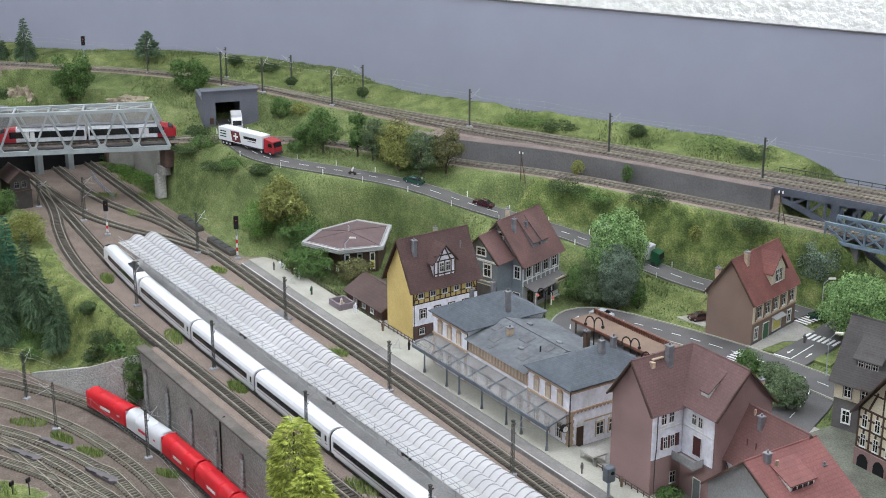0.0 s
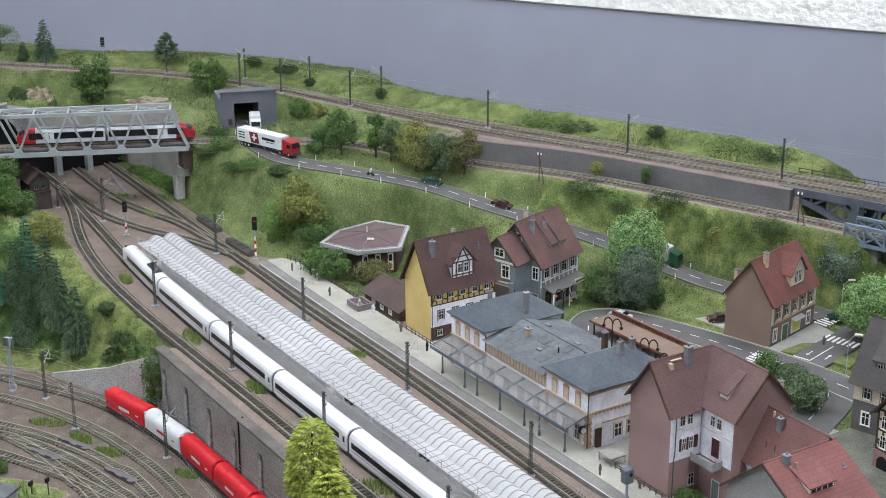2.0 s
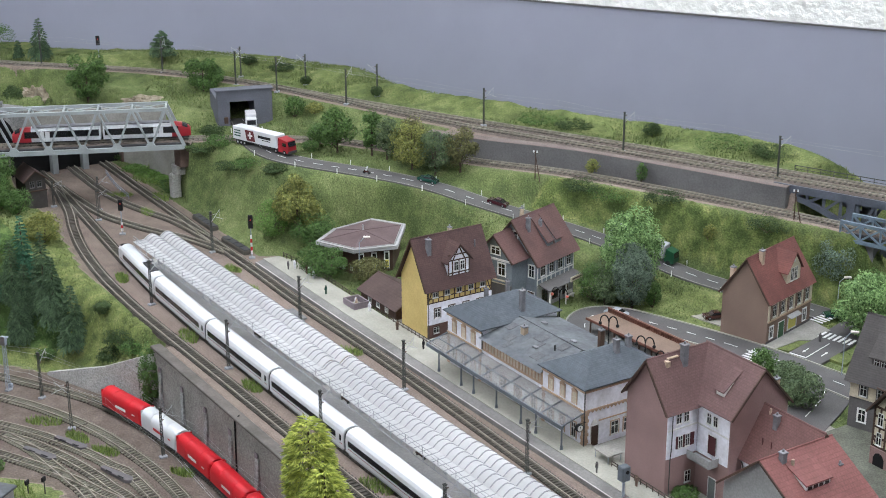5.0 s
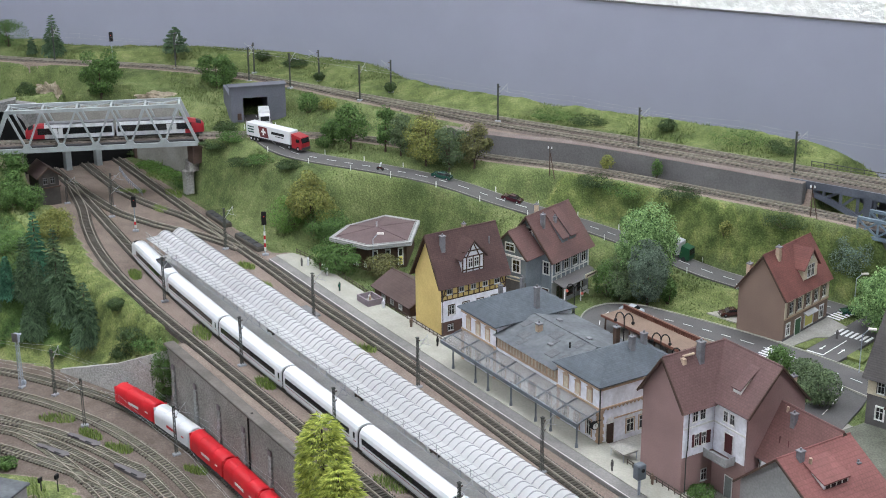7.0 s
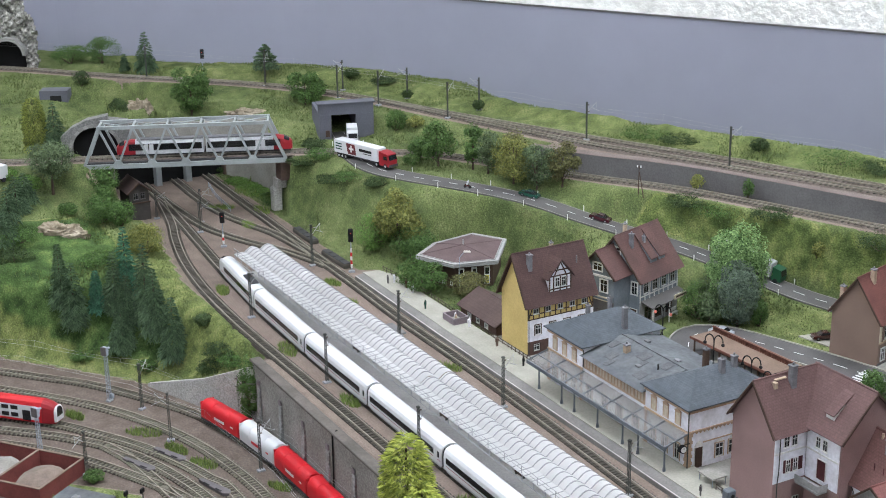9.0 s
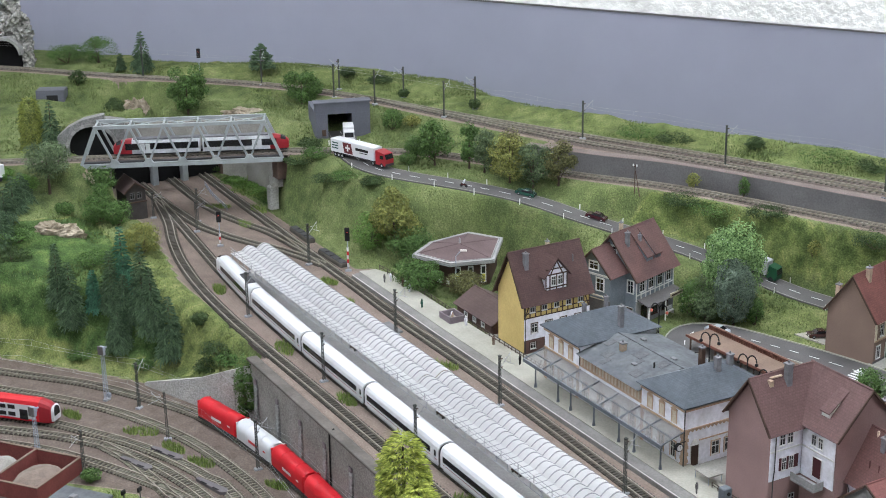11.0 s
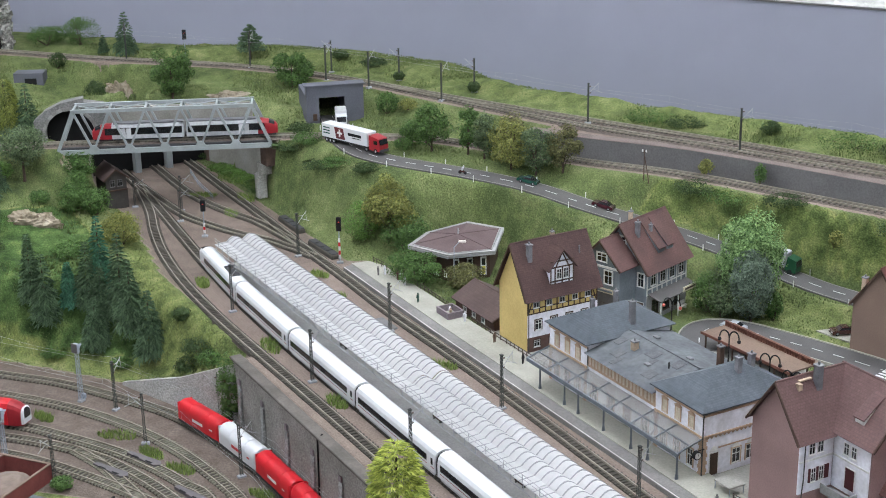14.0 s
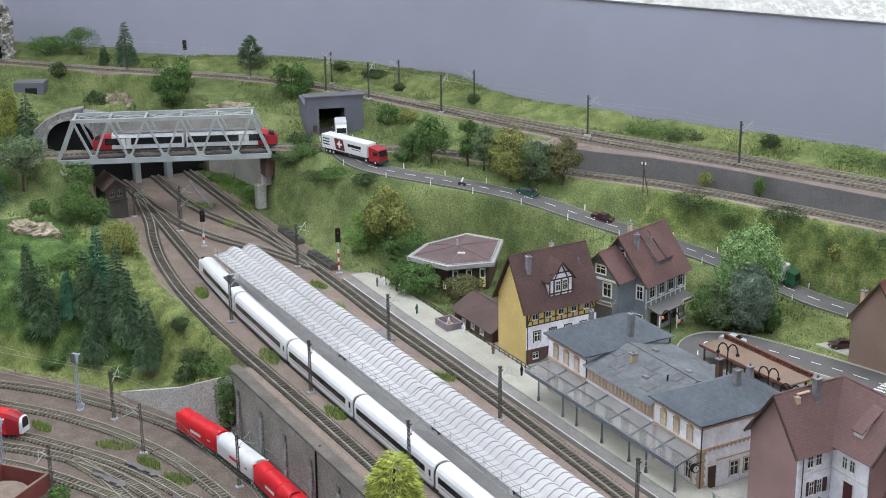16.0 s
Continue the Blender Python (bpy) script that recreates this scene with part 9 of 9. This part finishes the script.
# ---- grass ----
def grass():
    rng = np.random.default_rng(3)
    n = 230000
    xy = np.column_stack([rng.uniform(-4.4, -1.3, n), rng.uniform(0.35, 2.5, n)])
    z, cut = heights(xy)
    cov = cover_at(xy, z, cut)
    keep = (cov > 0.5) & (cut < 0.25) & (z < 0.26) & ~((xy[:, 1] > 1.345) & (xy[:, 1] < 1.70) & (xy[:, 0] > -2.3))
    xy, z, cov = xy[keep], z[keep], cov[keep]
    xy, z, cov = xy[:110000], z[:110000], cov[:110000]
    light = ((rng.random(len(xy)) < 0.45) & (cov < 2.2)) | ((cov > 1.5) & (cov < 2.2))
    for name, sel, m in (("short_grass", light, "grass_blade"), ("dark_grass", ~light, "grass_dark")):
        vs, fs = [], []
        for (x, y), zz in zip(xy[sel], z[sel]):
            for k in range(2):
                a = rng.uniform(0, 6.28)
                h, w, l = rng.uniform(0.0018, 0.0045), rng.uniform(0.0007, 0.0015), rng.uniform(-0.003, 0.003)
                c, s = math.cos(a), math.sin(a)
                i = len(vs)
                vs += [(x - c * w, y - s * w, zz - 0.002), (x + c * w, y + s * w, zz - 0.002), (x + s * l, y - c * l, zz + h)]
                fs.append((i, i + 1, i + 2))
        g = G()
        g.v, g.f = vs, fs
        single(name, g, M[m], "short green grass fibres on the slopes", "grass", kind="stuff")


grass()


def tufts():
    for i, (x, y, z, w) in enumerate(((-2.667, 0.608, YARD, 0.022), (-2.521, 0.704, YARD, 0.030), (-2.421, 0.734, YARD, 0.026), (-2.338, 0.758, YARD, 0.026), (-2.165, 0.982, 0, 0.024), (-2.445, 0.980, 0, 0.030), (-2.824, 0.990, 0, 0.024),
                                      (-2.210, 1.205, 0, 0.026), (-2.742, 1.215, 0, 0.02), (-2.62, 1.19, 0, 0.02), (-3.225, 1.21, 0, 0.024), (-3.40, 1.205, 0, 0.026), (-3.324, 1.285, 0, 0.03), (-1.720, 0.982, 0, 0.028), (-2.96, 1.17, 0, 0.02), (-3.48, 1.32, 0, 0.05), (-3.40, 1.35, 0, 0.05), (-2.30, 0.50, YARD, 0.04), (-2.72, 0.80, YARD, 0.02), (-2.18, 0.845, YARD, 0.02), (-2.25, 0.57, YARD, 0.05))):
        rng = random.Random(i)
        g = G()
        for k in range(300):
            a, r = rng.uniform(0, 6.28), w * math.sqrt(rng.random())
            px, py = math.cos(a) * r * 1.3, math.sin(a) * r * 0.55
            h = rng.uniform(0.005, 0.012)
            b = rng.uniform(0, 6.28)
            g.add([(px - 0.0011 * math.cos(b), py - 0.0011 * math.sin(b), -0.001), (px + 0.0011 * math.cos(b), py + 0.0011 * math.sin(b), -0.001), (px + rng.gauss(0, 0.003), py + rng.gauss(0, 0.003), h)], [(0, 1, 2)])
        ob = single("grass_tuft", g, M["tuft_green"], "green grass tuft growing between the tracks", "grass tuft", "grass tufts")
        ob.matrix_basis = pose(x, y, z, 0, 0, rng.uniform(-30, 60))


tufts()


# ---- masts, signals, poles, lamps ----
def mast(x, y, z, h, ax, ay, lattice=False, light=False, arm=0.026, label=""):
    """A catenary mast; (ax, ay) points to the track."""
    m = Matrix.Translation((x, y, z)) @ Matrix.Rotation(math.atan2(ay, ax), 4, "Z")
    t = thing("catenary_mast", m, label or ("grey-blue lattice catenary mast on a concrete foot" if light else "dark steel catenary mast beside the track"), "mast", "catenary masts")
    mt = M["mast_grey" if light else "mast"]
    w = 0.0034 if light else 0.0022
    if lattice or light:
        g = G()
        for sx in (-1, 1):
            for sy in (-1, 1):
                g.bar((sx * w, sy * w, 0.004), (sx * w * 0.6, sy * w * 0.6, h), 0.0008, 0.0008)
        k = 12
        for i in range(k):
            z0, z1 = 0.004 + (h - 0.004) * i / k, 0.004 + (h - 0.004) * (i + 1) / k
            for sy in (-1, 1):
                g.bar((-w * 0.9, sy * w * 0.9, z0), (w * 0.9, sy * w * 0.9, z1), 0.0005, 0.0005)
                g.bar((sy * w * 0.9, -w * 0.9, z0), (sy * w * 0.9, w * 0.9, z1), 0.0005, 0.0005)
        part("lattice", g, mt, t)
    else:
        part("post", G().box(-0.0016, -0.0016, 0.003, 0.0016, 0.0016, h).box(-0.0022, -0.0004, 0.003, 0.0022, 0.0004, h - 0.001), mt, t)
    part("foot", G().soft(-0.0075, -0.005, -0.001, 0.0075, 0.005, 0.0036, 0.0010), M["foot_grey"], t)
    if arm:
        a = part("cantilever", G().tube((0.001, 0, h * 0.76), (arm * 0.92, 0, h * 1.02), 0.00062, None, 6).tube((0.001, 0, h * 0.93), (arm * 0.62, 0, h * 0.935), 0.00045, None, 5).tube((arm * 0.40, 0, h * 0.87), (arm * 1.20, 0, h * 0.77), 0.00050, None, 5).tube((arm * 0.86, 0, h * 1.0), (arm * 0.92, 0, h * 0.80), 0.0003, None, 4), M["wire"], t)
        for zz in (0.76, 0.93):
            part("insulator", G().tube((0.002, 0, h * zz + 0.0006), (0.006, 0, h * zz + 0.001), 0.0012, None, 8), M["pier_brick"], a)
    part("cap", G().box(-0.0026, -0.0026, h, 0.0026, 0.0026, h + 0.0016), mt, t)
    return t




def masts():
    up = ((-4.127, 1.263, -0.5, 0.6), (-3.831, 1.516, -0.5, 0.6), (-3.570, 1.622, -0.3, 0.9), (-3.44, 1.682, -0.3, 0.9), (-3.214, 1.769, -0.3, 0.9), (-2.838, 1.945, 0.35, 0.6), (-2.465, 2.080, 0.35, 0.6), (-2.118, 2.225, 0.35, 0.6))
    for x, y, ax, ay in up:
        mast(x, y, 0.2, 0.093, ax, ay)
    for x, y in ((-3.468, 1.784), (-3.244, 1.880), (-3.66, 1.68)):
        mast(x, y, gz(x, y), 0.085, -0.4, -0.9)
    for x, y in ((-2.645, 0.985), (-2.264, 0.982), (-1.90, 0.982), (-1.52, 0.982)):
        mast(x, y, 0, 0.096, 0, 1, True, label="dark lattice catenary mast between the station tracks")
    for x, y in ((-2.395, 1.2), (-2.004, 1.206), (-1.625, 1.205), (-2.873, 1.225)):
        mast(x, y, 0, 0.096, -0.1, 1, True, label="dark lattice catenary mast beside the platform track")
    for x, y, h in ((-3.238, 1.09, 0.075), (-3.402, 1.035, 0.065), (-3.313, 1.12, 0.085)):
        mast(x, y, 0, h, 0.2, 1, True)
    for x, y, ax, ay in ((-2.631, 0.735, -0.5, 0.8), (-2.465, 0.738, -0.4, -0.9), (-2.475, 0.885, -0.3, -0.9), (-2.259, 0.84, 0, 1), (-2.41, 0.559, 0.5, -0.8)):
        mast(x, y, YARD, 0.098 if y > 0.6 else 0.086, ax, ay, True)
    for x, y, h in ((-2.704, 0.690, 0.100), (-2.517, 0.502, 0.086)):
        t = mast(x, y, YARD, h, -0.5, 0.8, light=True, arm=0, label="grey-blue lattice signal mast with lamp head on top")
        hd = part("signal_head", G().soft(-0.004, -0.006, h + 0.001, 0.004, 0.006, h + 0.019, 0.001), M["mast_grey"], t)
        part("screen", G().box(-0.0062, -0.0065, h + 0.002, -0.0042, 0.0065, h + 0.020), M["wall_slate"], hd)
        part("hood", G().tube((0.004, -0.002, h + 0.014), (0.011, -0.002, h + 0.014), 0.0022, None, 8), M["mast_grey"], hd)
        part("hood", G().tube((0.004, 0.002, h + 0.007), (0.011, 0.002, h + 0.007), 0.0022, None, 8), M["mast_grey"], hd)
        part("relay_case", G().soft(0.004, -0.004, 0.0043, 0.011, 0.004, 0.013, 0.0008), M["mast_grey"], t)
    # wires
    def run(pts, z, name):
        g = G()
        for a, b in zip(pts, pts[1:]):
            g.tube((*a, z), (*b, z), 0.00022, None, 4)
            sag = [(a[0] + (b[0] - a[0]) * k / 6, a[1] + (b[1] - a[1]) * k / 6, z + 0.014 - 0.032 * (k / 6) * (1 - k / 6)) for k in range(7)]
            for p, q in zip(sag, sag[1:]):
                g.tube(p, q, 0.00018, None, 4)
                g.tube(p, (p[0], p[1], z), 0.00016, None, 4)
        single(name, g, M["wire"], "thin silver overhead wires above the track", "overhead wire", "overhead wires")
    c = CURVES["upper_track"]
    run([(p.x, p.y) for p in c[14::60]], 0.2 + 0.072, "overhead_wire")
    run([(p.x, p.y) for p in CURVES["yard_outer"][20::30]], YARD + 0.072, "overhead_wire")
    run([(p.x, p.y) for p in CURVES["yard_second"][20::30]], YARD + 0.072, "overhead_wire")


masts()


def signal(x, y, z, h, label, ang=200, bands=5):
    t = thing("light_signal", pose(x, y, z, 0, 0, ang), label, "signal", "light signals")
    part("post", G().tube((0, 0, 0), (0, 0, h * 0.75), 0.0012, None, 8), M["mast_grey"], t)
    for k in range(bands):
        part("band", G().box(-0.0022, -0.0016, h * (0.10 + 0.09 * k), 0.0022, 0.0016, h * (0.185 + 0.09 * k)), M["red" if k % 2 else "paint_white"], t)
    hd = part("head", G().soft(-0.0055, -0.0025, h * 0.70, 0.0055, 0.0025, h, 0.0010), M["black"], t)
    part("red_lamp", G().tube((0.0, -0.0026, h * 0.90), (0.0, -0.0032, h * 0.90), 0.0010, None, 8), M["signal_red"], hd)
    part("foot", G().soft(-0.007, -0.005, -0.001, 0.007, 0.005, 0.004, 0.001), M["foot_grey"], t)


signal(-2.788, 1.283, 0, 0.102, "black light signal with red and white banded post", 66)
signal(-3.106, 1.10, 0, 0.085, "black light signal among the station tracks", 66, 3)
signal(-4.007, 1.395, 0.2, 0.090, "small light signal beside the upper track", 66, 0)


def poles_and_lamps():
    for x, y, z in ((-2.543, 1.887, 0.140), (-1.990, 2.150, 0.140)):
        t = thing("telegraph_pole", pose(x, y, gz(x, y), 0, 0, 30), "dark wooden telegraph pole with strut and white insulators", "pole", "telegraph poles")
        part("pole", G().tube((0, 0, -0.002), (0, 0, 0.066), 0.0013, 0.0010, 7), M["wood_dark"], t)
        part("strut", G().tube((0.017, -0.01, -0.004), (0.001, 0, 0.052), 0.0011, None, 7), M["wood_dark"], t)
        for k in (-0.004, 0.004):
            part("insulator", G().tube((k, 0, 0.062), (k, 0, 0.067), 0.0018, 0.0014, 8), M["paint_white"], t)
        part("crossarm", G().box(-0.006, -0.0008, 0.0608, 0.006, 0.0008, 0.0622), M["wood_dark"], t)
    for x, y, h, a in ((-1.853, 2.150, 0.070, 60), (-1.613, 1.905, 0.092, 45), (-1.770, 2.135, 0.060, 150), (-2.548, 1.425, 0.094, 55)):
        t = thing("street_lamp", pose(x, y, 0, 0, 0, a), "grey street lamp with slanting head", "street lamp", "street lamps")
        part("post", G().tube((0, 0, 0), (0, 0, h * 0.85), 0.0011, 0.0008, 7).tube((0, 0, h * 0.85), (0.012, 0, h), 0.0008, None, 6), M["mast_grey"], t)
        part("head", G().soft(0.009, -0.0024, h - 0.0022, 0.024, 0.0024, h + 0.0012, 0.0008), M["lamp_head"], t)
    for x, y, h in ((-2.085, 1.615, 0.070), (-1.765, 1.478, 0.150), (-1.71, 1.515, 0.122), (-1.68, 1.535, 0.100)):
        t = thing("arc_lantern", pose(x, y, 0.003, 0, 0, 30), "black wrought iron lamp with two curved arms", "street lamp", "lanterns")
        part("post", G().tube((0, 0, 0), (0, 0, h), 0.0016, 0.0010, 7), M["black"], t)
        for s in (-1, 1):
            g = G()
            pts = [(s * 0.008 * (1 - math.cos(k * math.pi / 6)) / 1.0, 0, h + 0.012 * math.sin(k * math.pi / 6)) for k in range(7)]
            for p, q in zip(pts, pts[1:]):
                g.tube(p, q, 0.0012, None, 6)
            arm = part("arm", g, M["black"], t)
            part("lamp", G().ball((s * 0.016, 0, h - 0.004), 0.0032, 8, 6), M["lantern_red" if x < -2 else "black"], arm)


poles_and_lamps()


# ---- fences and platform things ----
def fence(pts, name, label, h=0.012, step=0.014, mat_name="fence"):
    t = thing(name, Matrix(), label, "fence", "fences")
    path = spline(pts, step)
    one = mesh_of("post", G().box(-0.0006, -0.0006, -0.001, 0.0006, 0.0006, h), M[mat_name])
    for p in path:
        ob = part("post", one, None, t)
        ob.matrix_basis = Matrix.Translation(p)
    for z in (0.45, 0.92):
        part("rail", G().sweep([(-0.0005, h * z - 0.0006), (-0.0005, h * z + 0.0006), (0.0005, h * z + 0.0006), (0.0005, h * z - 0.0006)], path), M[mat_name], t)


fence([(-2.735, 1.335, 0.009), (-2.60, 1.344, 0.009), (-2.43, 1.349, 0.003), (-2.28, 1.349, 0.003), (-2.06, 1.343, 0.009)], "platform_fence", "dark wooden fence along the back of the platform")
fence([(-1.56, 1.325, 0.009), (-1.36, 1.325, 0.009)], "garden_fence", "grey low fence below the brick house", 0.010)
fence([(-3.60, 1.245, 0.0), (-3.48, 1.225, 0.0), (-3.36, 1.215, 0.0)], "track_railing", "grey metal railing between the tracks", 0.014, 0.02, "mast_grey")


def figure(x, y, z, top, legs, rz=0, sit=False):
    """A plain miniature figurine in one mesh."""
    h = 0.0195
    g = G()
    g.tube((-0.0013, 0, 0), (-0.0012, 0, h * 0.48), 0.0011, 0.0014, 6).tube((0.0013, 0, 0), (0.0012, 0, h * 0.48), 0.0011, 0.0014, 6)
    g.tube((0, 0, h * 0.46), (0, 0, h * 0.82), 0.0026, 0.0023, 8)
    g.tube((-0.0028, 0, h * 0.80), (-0.0034, 0.0008, h * 0.48), 0.0008, 0.0007, 5).tube((0.0028, 0, h * 0.80), (0.0034, 0.0008, h * 0.48), 0.0008, 0.0007, 5)
    g.ball((0, 0, h * 0.92), 0.0016, 8, 6)
    ob = single("figurine", g, M[top], "tiny painted plastic figurine on the platform", "figurine", "figurines")
    ob.matrix_basis = pose(x, y, z, 0, 0, rz)


for i, (x, y, c) in enumerate(((-2.658, 1.308, "wall_slate"), (-2.612, 1.330, "shutter_red"), (-2.604, 1.332, "wall_white"), (-2.482, 1.306, "car_green"), (-2.389, 1.325, "wall_white"), (-2.381, 1.322, "chimney_tan"), (-2.348, 1.334, "wall_white"), (-2.233, 1.330, "shelter_tan"), (-2.125, 1.323, "black"), (-1.557, 1.292, "wall_slate"), (-1.488, 1.316, "shelter_tan"))):
    figure(x, y, 0.009, c, c, i * 37)


def platform_things():
    b = placed("planter_box", -2.385, 1.325, 0.009, "low grey-mauve walled enclosure on the platform", "planter")
    for a in ((-2.415, 1.310, -2.412, 1.345), (-2.372, 1.310, -2.369, 1.345), (-2.4119, 1.310, -2.3721, 1.313), (-2.4119, 1.342, -2.3721, 1.345)):
        part("wall", G().box(a[0], a[1], 0.009, a[2], a[3], 0.022), M["mauve"], b)
    s = placed("relay_box", -1.474, 1.278, 0.009, "blue-grey signal box on a pole", "signal box")
    part("pole", G().tube((-1.474, 1.278, 0.009), (-1.474, 1.278, 0.040), 0.0022, None, 8), M["mast_grey"], s)
    part("box", G().soft(-1.481, 1.270, 0.038, -1.467, 1.286, 0.062, 0.0015), M["iron_grey"], s)
    part("lamp", G().tube((-1.466, 1.278, 0.054), (-1.4645, 1.278, 0.054), 0.003, None, 10), M["black"], s)
    t = placed("picnic_table", -1.585, 1.335, 0.009, "grey metal table on thin legs", "table")
    part("tabletop", G().soft(-1.602, 1.322, 0.022, -1.566, 1.352, 0.024, 0.0006), M["concrete"], t)
    for x in (-1.60, -1.568):
        for y in (1.324, 1.350):
            part("leg", G().tube((x, y, 0.009), (x, y, 0.022), 0.0006, None, 6), M["mast_grey"], t)
    for x in (-2.35, -2.0, -1.75):
        bn = thing("platform_bench", pose(x, 1.090, 0.011), "dark bench under the platform canopy", "bench", "platform benches")
        part("seat", G().box(-0.012, -0.010, 0.005, 0.012, -0.004, 0.006), M["wood_dark"], bn)
        part("backrest", G().box(-0.012, -0.0035, 0.007, 0.012, -0.0025, 0.011), M["wood_dark"], bn)
        for k in (-0.010, 0.010):
            part("leg", G().box(k - 0.0006, -0.009, 0.0, k + 0.0006, -0.003, 0.0049), M["mast"], bn)
    for x, y, L, a in ((-3.065, 1.293, 0.115, -1), (-2.872, 1.284, 0.12, 1)):
        dk = thing("cable_trough", pose(x, y, 0.003, 0, 0, a), "dark rusty cable trough beside the track", "cable trough", "cable troughs")
        part("trough", G().soft(-L / 2, -0.010, -0.002, L / 2, 0.010, 0.008, 0.002), M["sleeper"], dk)
        for k in range(4):
            part("lid", G().box(-L / 2 + L * k / 4 + 0.002, -0.008, 0.0081, -L / 2 + L * (k + 1) / 4 - 0.002, 0.008, 0.0095), M["underframe"], dk)
    for x, y, L, a in ((-2.40, 0.715, 0.085, 23), (-2.39, 0.652, 0.085, 24), (-2.235, 0.742, 0.085, 18)):
        pm = thing("point_cover", pose(x, y, YARD, 0, 0, a), "grey flat cover over a point motor", "point cover", "point covers")
        part("plate", G().ext([(-L / 2, -0.004, 0.001), (L / 2 - 0.01, -0.009, 0.001), (L / 2, 0.0, 0.001), (L / 2 - 0.01, 0.009, 0.001), (-L / 2, 0.004, 0.001)], (0, 0, 0.006)), M["cover_grey"], pm)
        for k in (-0.2, 0.2):
            part("slot", G().box(k * L - 0.008, -0.0075, 0.0071, k * L + 0.008, -0.0045, 0.0078), M["black"], pm)
    bk = thing("ballast_bunker", pose(-2.455, 0.445, YARD, 0, 0, 38), "red-brown walled bunker filled with gravel", "bunker")
    L, W, H = 0.20, 0.13, 0.030
    for a in ((-L / 2, -W / 2, L / 2, -W / 2 + 0.004), (-L / 2, W / 2 - 0.004, L / 2, W / 2), (-L / 2, -W / 2 + 0.0041, -L / 2 + 0.004, W / 2 - 0.0041), (L / 2 - 0.004, -W / 2 + 0.0041, L / 2, W / 2 - 0.0041), (-0.002, -W / 2 + 0.0041, 0.002, W / 2 - 0.0041)):
        part("wall", G().box(a[0], a[1], -0.001, a[2], a[3], H), M["bunker_red"], bk)
        part("coping", G().box(a[0] - 0.0004, a[1] - 0.0004, H + 0.0001, a[2] + 0.0004, a[3] + 0.0004, H + 0.0016), M["shelter_tan"], bk)
    for k, mm in ((0.05, "gravel_heap"), (-0.05, "concrete")):
        g = G().ball((k, 0, 0), 0.045, 20, 10, 0.62)
        g.v = [(p[0], p[1] * 1.2, p[2] + 0.003 * noise.noise(Vector(p) * 60)) for p in g.v]
        part("gravel_fill", g, M[mm], bk, "heap of loose gravel")


platform_things()


def yard_things():
    h = thing("yard_hut", pose(-2.235, 0.500, YARD, 0, 0, 38), "low grey yard hut with flat felt roof", "hut")
    part("wall", G().box(-0.045, -0.030, -0.001, 0.045, 0.030, 0.042), M["wall_grey"], h)
    part("roof", G().soft(-0.050, -0.035, 0.042, 0.050, 0.035, 0.046, 0.001), M["roof_felt"], h)
    part("roof_vent", G().soft(-0.012, -0.008, 0.046, 0.000, 0.004, 0.053, 0.001), M["chimney"], h)
    window(h, face_frame((0.045, -0.030, 0), (0, 1, 0), (1, 0, 0)), 0.016, 0.016, 0.014, 0.016)
    for x, y, k in ((-2.262, 0.588, 0.026), (-2.243, 0.612, 0.034)):
        s = thing("yard_signal", pose(x, y, YARD, 0, 0, 38), "short dark yard signal beside the tracks", "signal", "yard signals")
        part("post", G().tube((0, 0, 0), (0, 0, k), 0.0012, None, 7), M["mast"], s)
        part("arm", G().soft(-0.002, -0.006, k - 0.008, 0.002, 0.004, k, 0.0006), M["black"], s)
    b = bush(-2.375, 0.562, YARD, 0.024, 0.040, "leaf_mid", "small green bush beside the gravel bunker", 190, 500)
    m = thing("motorcycle", road_place(ROAD_S, -2.815, 0.014), "tiny dark motorcycle with a pale figurine on the hill road", "motorcycle")
    for x in (-0.0062, 0.0062):
        part("wheel", G().tube((x, -0.0010, 0.0036), (x, 0.0010, 0.0036), 0.0036, None, 12), M["tyre"], m)
    part("body", G().soft(-0.0070, -0.0016, 0.0045, 0.0050, 0.0016, 0.0085, 0.0006), M["car_brown"], m)
    part("figurine", G().tube((-0.002, 0, 0.0085), (0.0006, 0, 0.0158), 0.0022, 0.0020, 8).ball((0.0014, 0, 0.0180), 0.0019, 8, 6), M["wall_white"], m)
    for x, y, c, a in ((-1.753, 1.822, "wall_white", 30), (-1.746, 1.832, "wall_white", 80), (-1.743, 1.985, "wall_slate", 10), (-2.655, 1.322, "wall_white", 10), (-2.585, 1.330, "shutter_red", 70), (-2.578, 1.327, "wall_white", 20)):
        figure(x, y, 0.005 if x > -2 else 0.009, c, c, a)


yard_things()


# ---- track pieces ----
for key in ("loop_track", "platform_track"):
    build_track(key, 150)
for key in ("express_track", "crossing_track", "middle_track", "branch_line", "upper_track", "upper_siding", "yard_outer", "yard_second", "yard_third", "yard_link", "yard_spur", "yard_fourth"):
    build_track(key)
